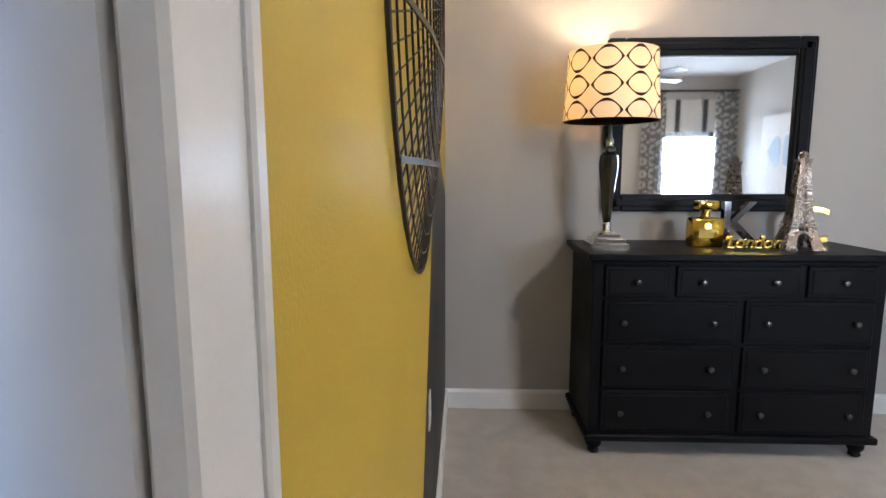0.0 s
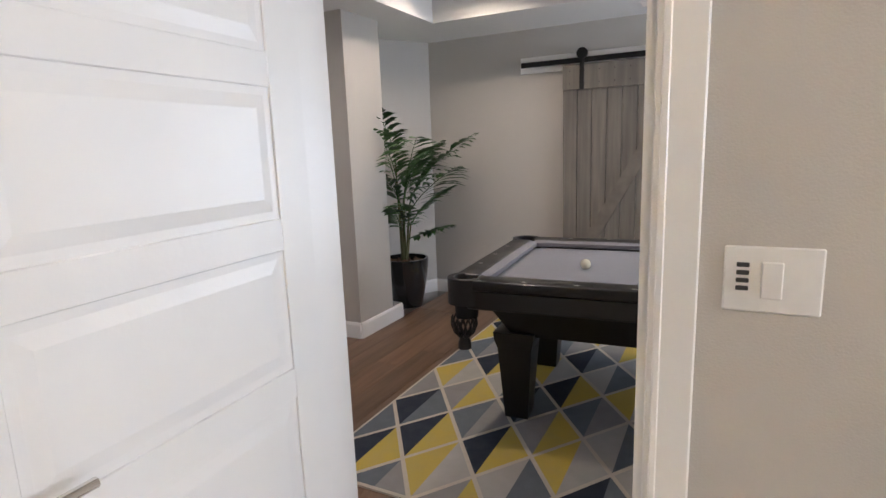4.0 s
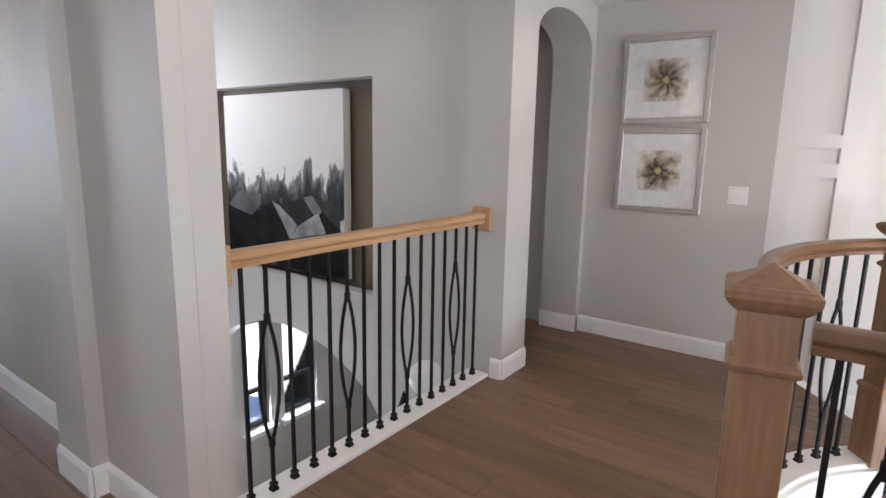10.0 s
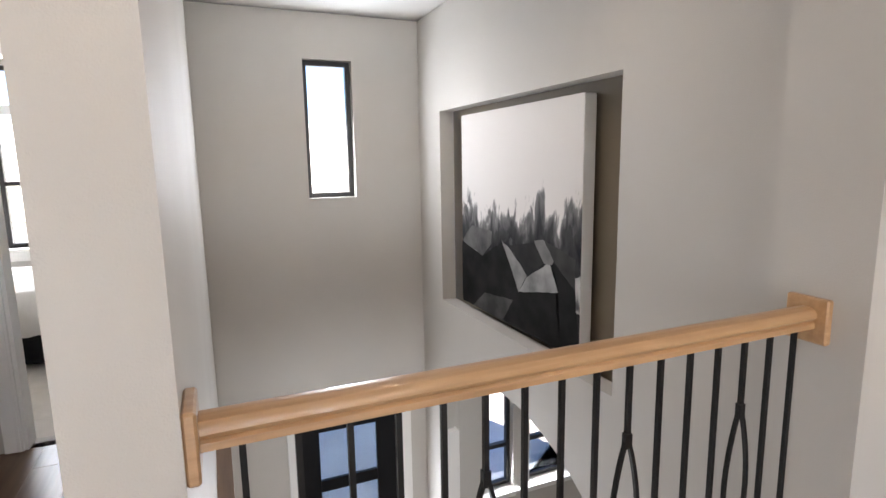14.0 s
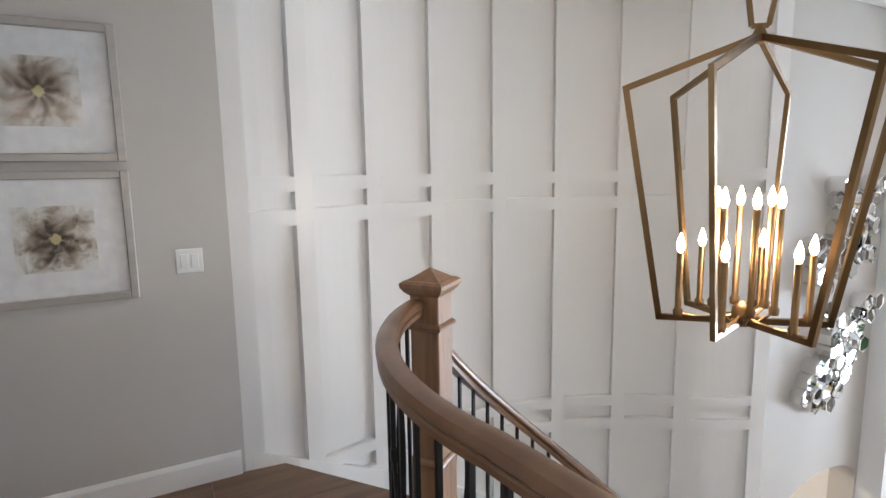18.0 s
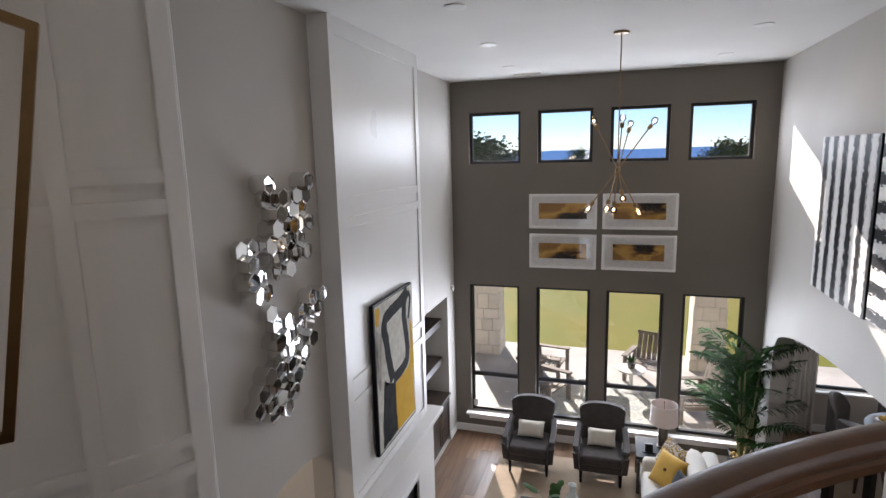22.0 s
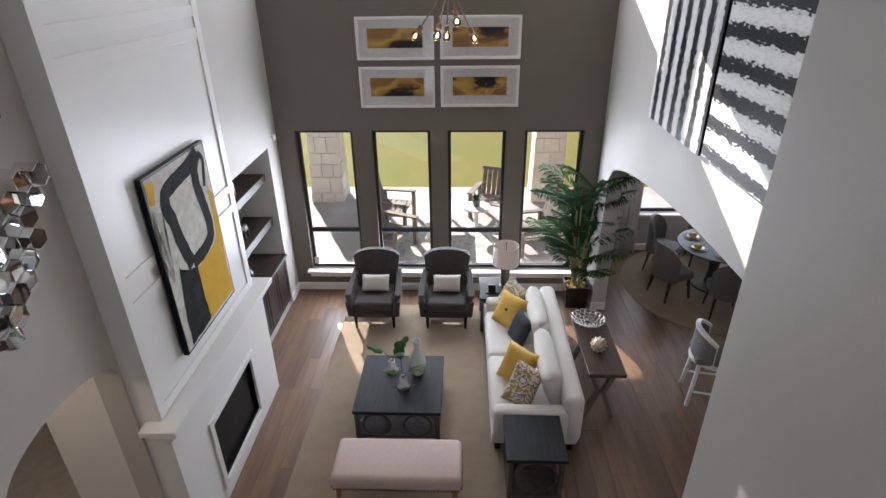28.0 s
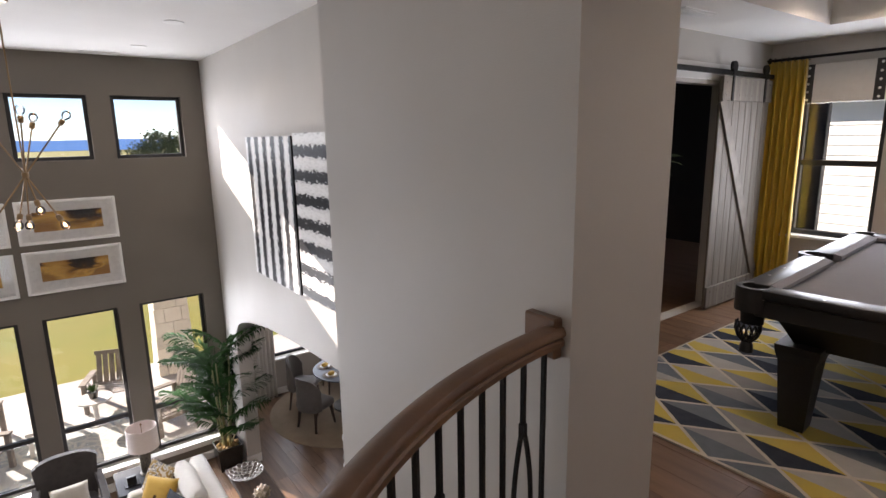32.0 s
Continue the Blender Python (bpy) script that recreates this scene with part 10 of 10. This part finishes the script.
part("base", turned([(.085, 0), (.09, .012), (.05, .03), (.025, .06), (.04, .14), (.055, .24), (.045, .36), (.018, .44), (.02, .50), (.03, .53), (.012, .56), (.010, .66)], 20), M_BLACKGLOSS, lm)
part("shade", finish(sweep(B(), [(.17 * math.cos(2 * math.pi * i / 28), .17 * math.sin(2 * math.pi * i / 28), 0) for i in range(28)], [(0, .62), (.003, .62), (-.004, .92), (-.007, .92)], closed=True), True), M_WHITECLOTH, lm, "white drum shade")
part("bulb", turned([(.012, .66), (.03, .72), (.025, .77), (0, .79)], 12), M_BULBW, lm)
part("finial", turned([(.004, .79), (.004, .93), (.014, .95), (.012, .975), (0, .98)], 10), M_CHROME, lm)
part("harp", tube([(-.16, 0, .90), (.16, 0, .90)], .003, 6), M_CHROME, lm)

# ---------------------------------------------------------------- closing walls and ceilings
bm = B()
box(bm, -3.1, -2.35, 1.02, 1.13, ZL, ZC)
box(bm, -5.4, -5.3, .6, 4.9, ZL, -.3)
box(bm, -5.3, -3.1, 1.02, 1.13, ZL, -.3)
box(bm, -5.3, -2.9, 4.75, 4.87, ZL, -.3)
structure("wall_low_west", finish(bm), M_WALL, "greige painted walls of the room behind the arch")
structure("ceiling_low_west", bx(-5.4, -2.36, 1.135, 4.9, -.32, -.30), M_CEIL, "white ceiling of the room behind the arch")
structure("floor_low_west", bx(-5.3, -2.25, 1.14, 4.75, ZL - .02, ZL + .004), M_CARPET, "cream carpet behind the arch")
bm = B()
box(bm, 2.45, 2.6, -3.5, 1.6, ZL, -.33)
box(bm, .1, 2.6, -3.5, -3.38, ZL, -.33)
box(bm, -3.4, -1.65, -3.5, -3.33, ZL, -.33)
box(bm, -3.4, -3.25, -3.33, 1.0, ZL, ZC)
box(bm, -3.4, -3.0, -3.5, -3.3, ZL, ZC)
structure("wall_low_south", finish(bm), M_WALL, "greige painted lower walls under the balcony")
structure("ceiling_hall", bx(.28, 1.40, -5.9, -3.95, ZB, ZB + .1), M_CEIL, "white hall ceiling")
structure("ceiling_passage", bx(-3.0, -1.66, -6.3, -3.40, ZB, ZB + .1), M_CEIL, "white passage ceiling")

for x, y in [(-1.55, -2.75), (.40, -2.75), (2.4, -2.9)]:
    downlight(x, y, ZB, HALL_W)
downlight(.78, -4.9, ZB, HALL_W * .5)
# added lamp out of view, to brighten the room behind the arch
downlight(-3.2, 2.1, -.32, 16.0)
for y in (-4.4, -6.0):
    downlight(-.75, y, ZC, HALL_W)

# ---------------------------------------------------------------- neighbouring house beyond the game room window
M_SIDING = material("white_lap_siding", (.72, .72, .70), .6, second=(.68, .68, .66), scale=1.2, bump=.1)
M_SHINGLE = material("grey_roof_shingle", (.12, .115, .11), .9, second=(.08, .078, .075), scale=9, bump=.8, bump_scale=40)
nh = thing("neighbouring_house", pose(13.5, 1.0, ZL - .16), "white lap-sided neighbouring house with a grey roof", "house")
part("wall", bx(0, 8, -6, 7, 0, 5.6), M_SIDING, nh)
for i in range(28):
    part("siding_board", finish(prism(B(), [(-.035, i * .2), (0, i * .2), (0, i * .2 + .198), (-.012, i * .2 + .198)], -6, 7, 'y')), M_SIDING, nh)
bm = B()
prism(bm, [(-.6, 5.6), (8.6, 5.6), (4, 8.2)], -6.5, 7.5, 'y')
part("roof", finish(bm), M_SHINGLE, nh, "grey shingle roof")

# ---------------------------------------------------------------- floor boards
rr = random.Random(77)
PLANK_BOX = {}


def plank(parent, x0, x1, y0, y1, ya=None, yb=None, z=0.0):
    """One floor board from y0 to y1; ya and yb are its far corners where the end is cut askew (west, east)."""
    g = .0006
    if ya is None:
        w, l = round(x1 - x0, 3), round(y1 - y0, 2)
        key = (w, l)
        pts = [(-w / 2 + g, -l / 2 + g), (w / 2 - g, -l / 2 + g), (w / 2 - g, l / 2 - g), (-w / 2 + g, l / 2 - g)]
        at = ((x0 + x1) / 2, (y0 + y1) / 2)
    else:
        key = None
        at = (x0, y0)
        pts = [(g, g), (x1 - x0 - g, g), (x1 - x0 - g, max(.012, yb - y0 - g)), (g, max(.012, ya - y0 - g))]
    me = PLANK_BOX.get(key)
    if me is None:
        cx, cy = sum(p[0] for p in pts) / 4, sum(p[1] for p in pts) / 4
        def inset(p, d):
            return (p[0] - d * (1 if p[0] > cx else -1), p[1] - d * (1 if p[1] > cy else -1))
        vs = [(*p, -.014) for p in pts] + [(*p, -.002) for p in pts] + [(*inset(p, .0009), 0) for p in pts]
        fs = [(8, 9, 10, 11)]
        for k in range(4):
            n_ = (k + 1) % 4
            fs += [(k, n_, n_ + 4, k + 4), (k + 4, n_ + 4, n_ + 8, k + 8)]
        me = bpy.data.meshes.new("plank")
        me.from_pydata(vs, [], fs)
        me.materials.append(M_PLANK)
        if key:
            PLANK_BOX[key] = me
    ob = new("plank", me)
    ob.parent = parent
    ob.matrix_basis = Matrix.Translation((at[0], at[1], z))
    return ob


def run(parent, x0, x1, y0, ya, yb, z=0.0):
    """Boards end to end along one strip, the last one cut to ya (west) and yb (east)."""
    end = min(ya, yb)
    y = y0
    first = True
    while True:
        l = rr.choice((1.2, 1.5, 1.5, 1.8)) if not first else rr.choice((.3, .6, .9, 1.2, 1.5))
        first = False
        if y + l > end - .25:
            plank(parent, x0, x1, y, end, ya, yb, z)
            return
        plank(parent, x0, x1, y, y + l, z=z)
        y += l


def top_edge(x):
    """North edge of the upper floor at x."""
    if x > 1.977:
        return 1.483
    if x > 1.5:
        return 0.0
    if x > -.12:
        d = (ARC_R + .02) ** 2 - (x - ARC_C[0]) ** 2
        return ARC_C[1] + math.sqrt(max(0, d)) if d > 0 else -1.75
    if x > -.77:
        return -1.80 + (-.20 - x) / .57 * .11
    if x > -1.97:
        return CY - math.sqrt(max(0, (RI + .02) ** 2 - (x - CX) ** 2))
    return -1.33 - (-1.97 - x) / .79 * .60


def low_edge(x):
    if x < -1.65:
        return -6.2
    if x < .28:
        return -3.44
    if x < 1.26:
        return -5.84
    if x < 3.24:
        return -3.95
    return -2.15


W = .19
upper = walls["floor_upper_slab"]
game = walls["floor_game"]
cuts = sorted({-1.65, .28, 1.26, 1.5, 1.977, 3.36, -.12, -.77, -1.97, 6.1, *[round(-2.785 + i * W, 3) for i in range(47)]})
cuts = [c for i, c in enumerate(cuts) if i == 0 or c - cuts[i - 1] > .012]
for a, b in zip(cuts, cuts[1:]):
    m_ = (a + b) / 2
    ya, yb = top_edge(a + .001), top_edge(b - .001)
    run(upper if b <= 1.5 else game, a, b, low_edge(m_), ya, yb)

low = walls["floor_slab"]
y_low = Y_N
x = X_W
while x < 4.4:
    run(low, x, x + W, .3, Y_N if x < 2.3 else 8.8, Y_N if x < 2.3 else 8.8, ZL)
    x += W
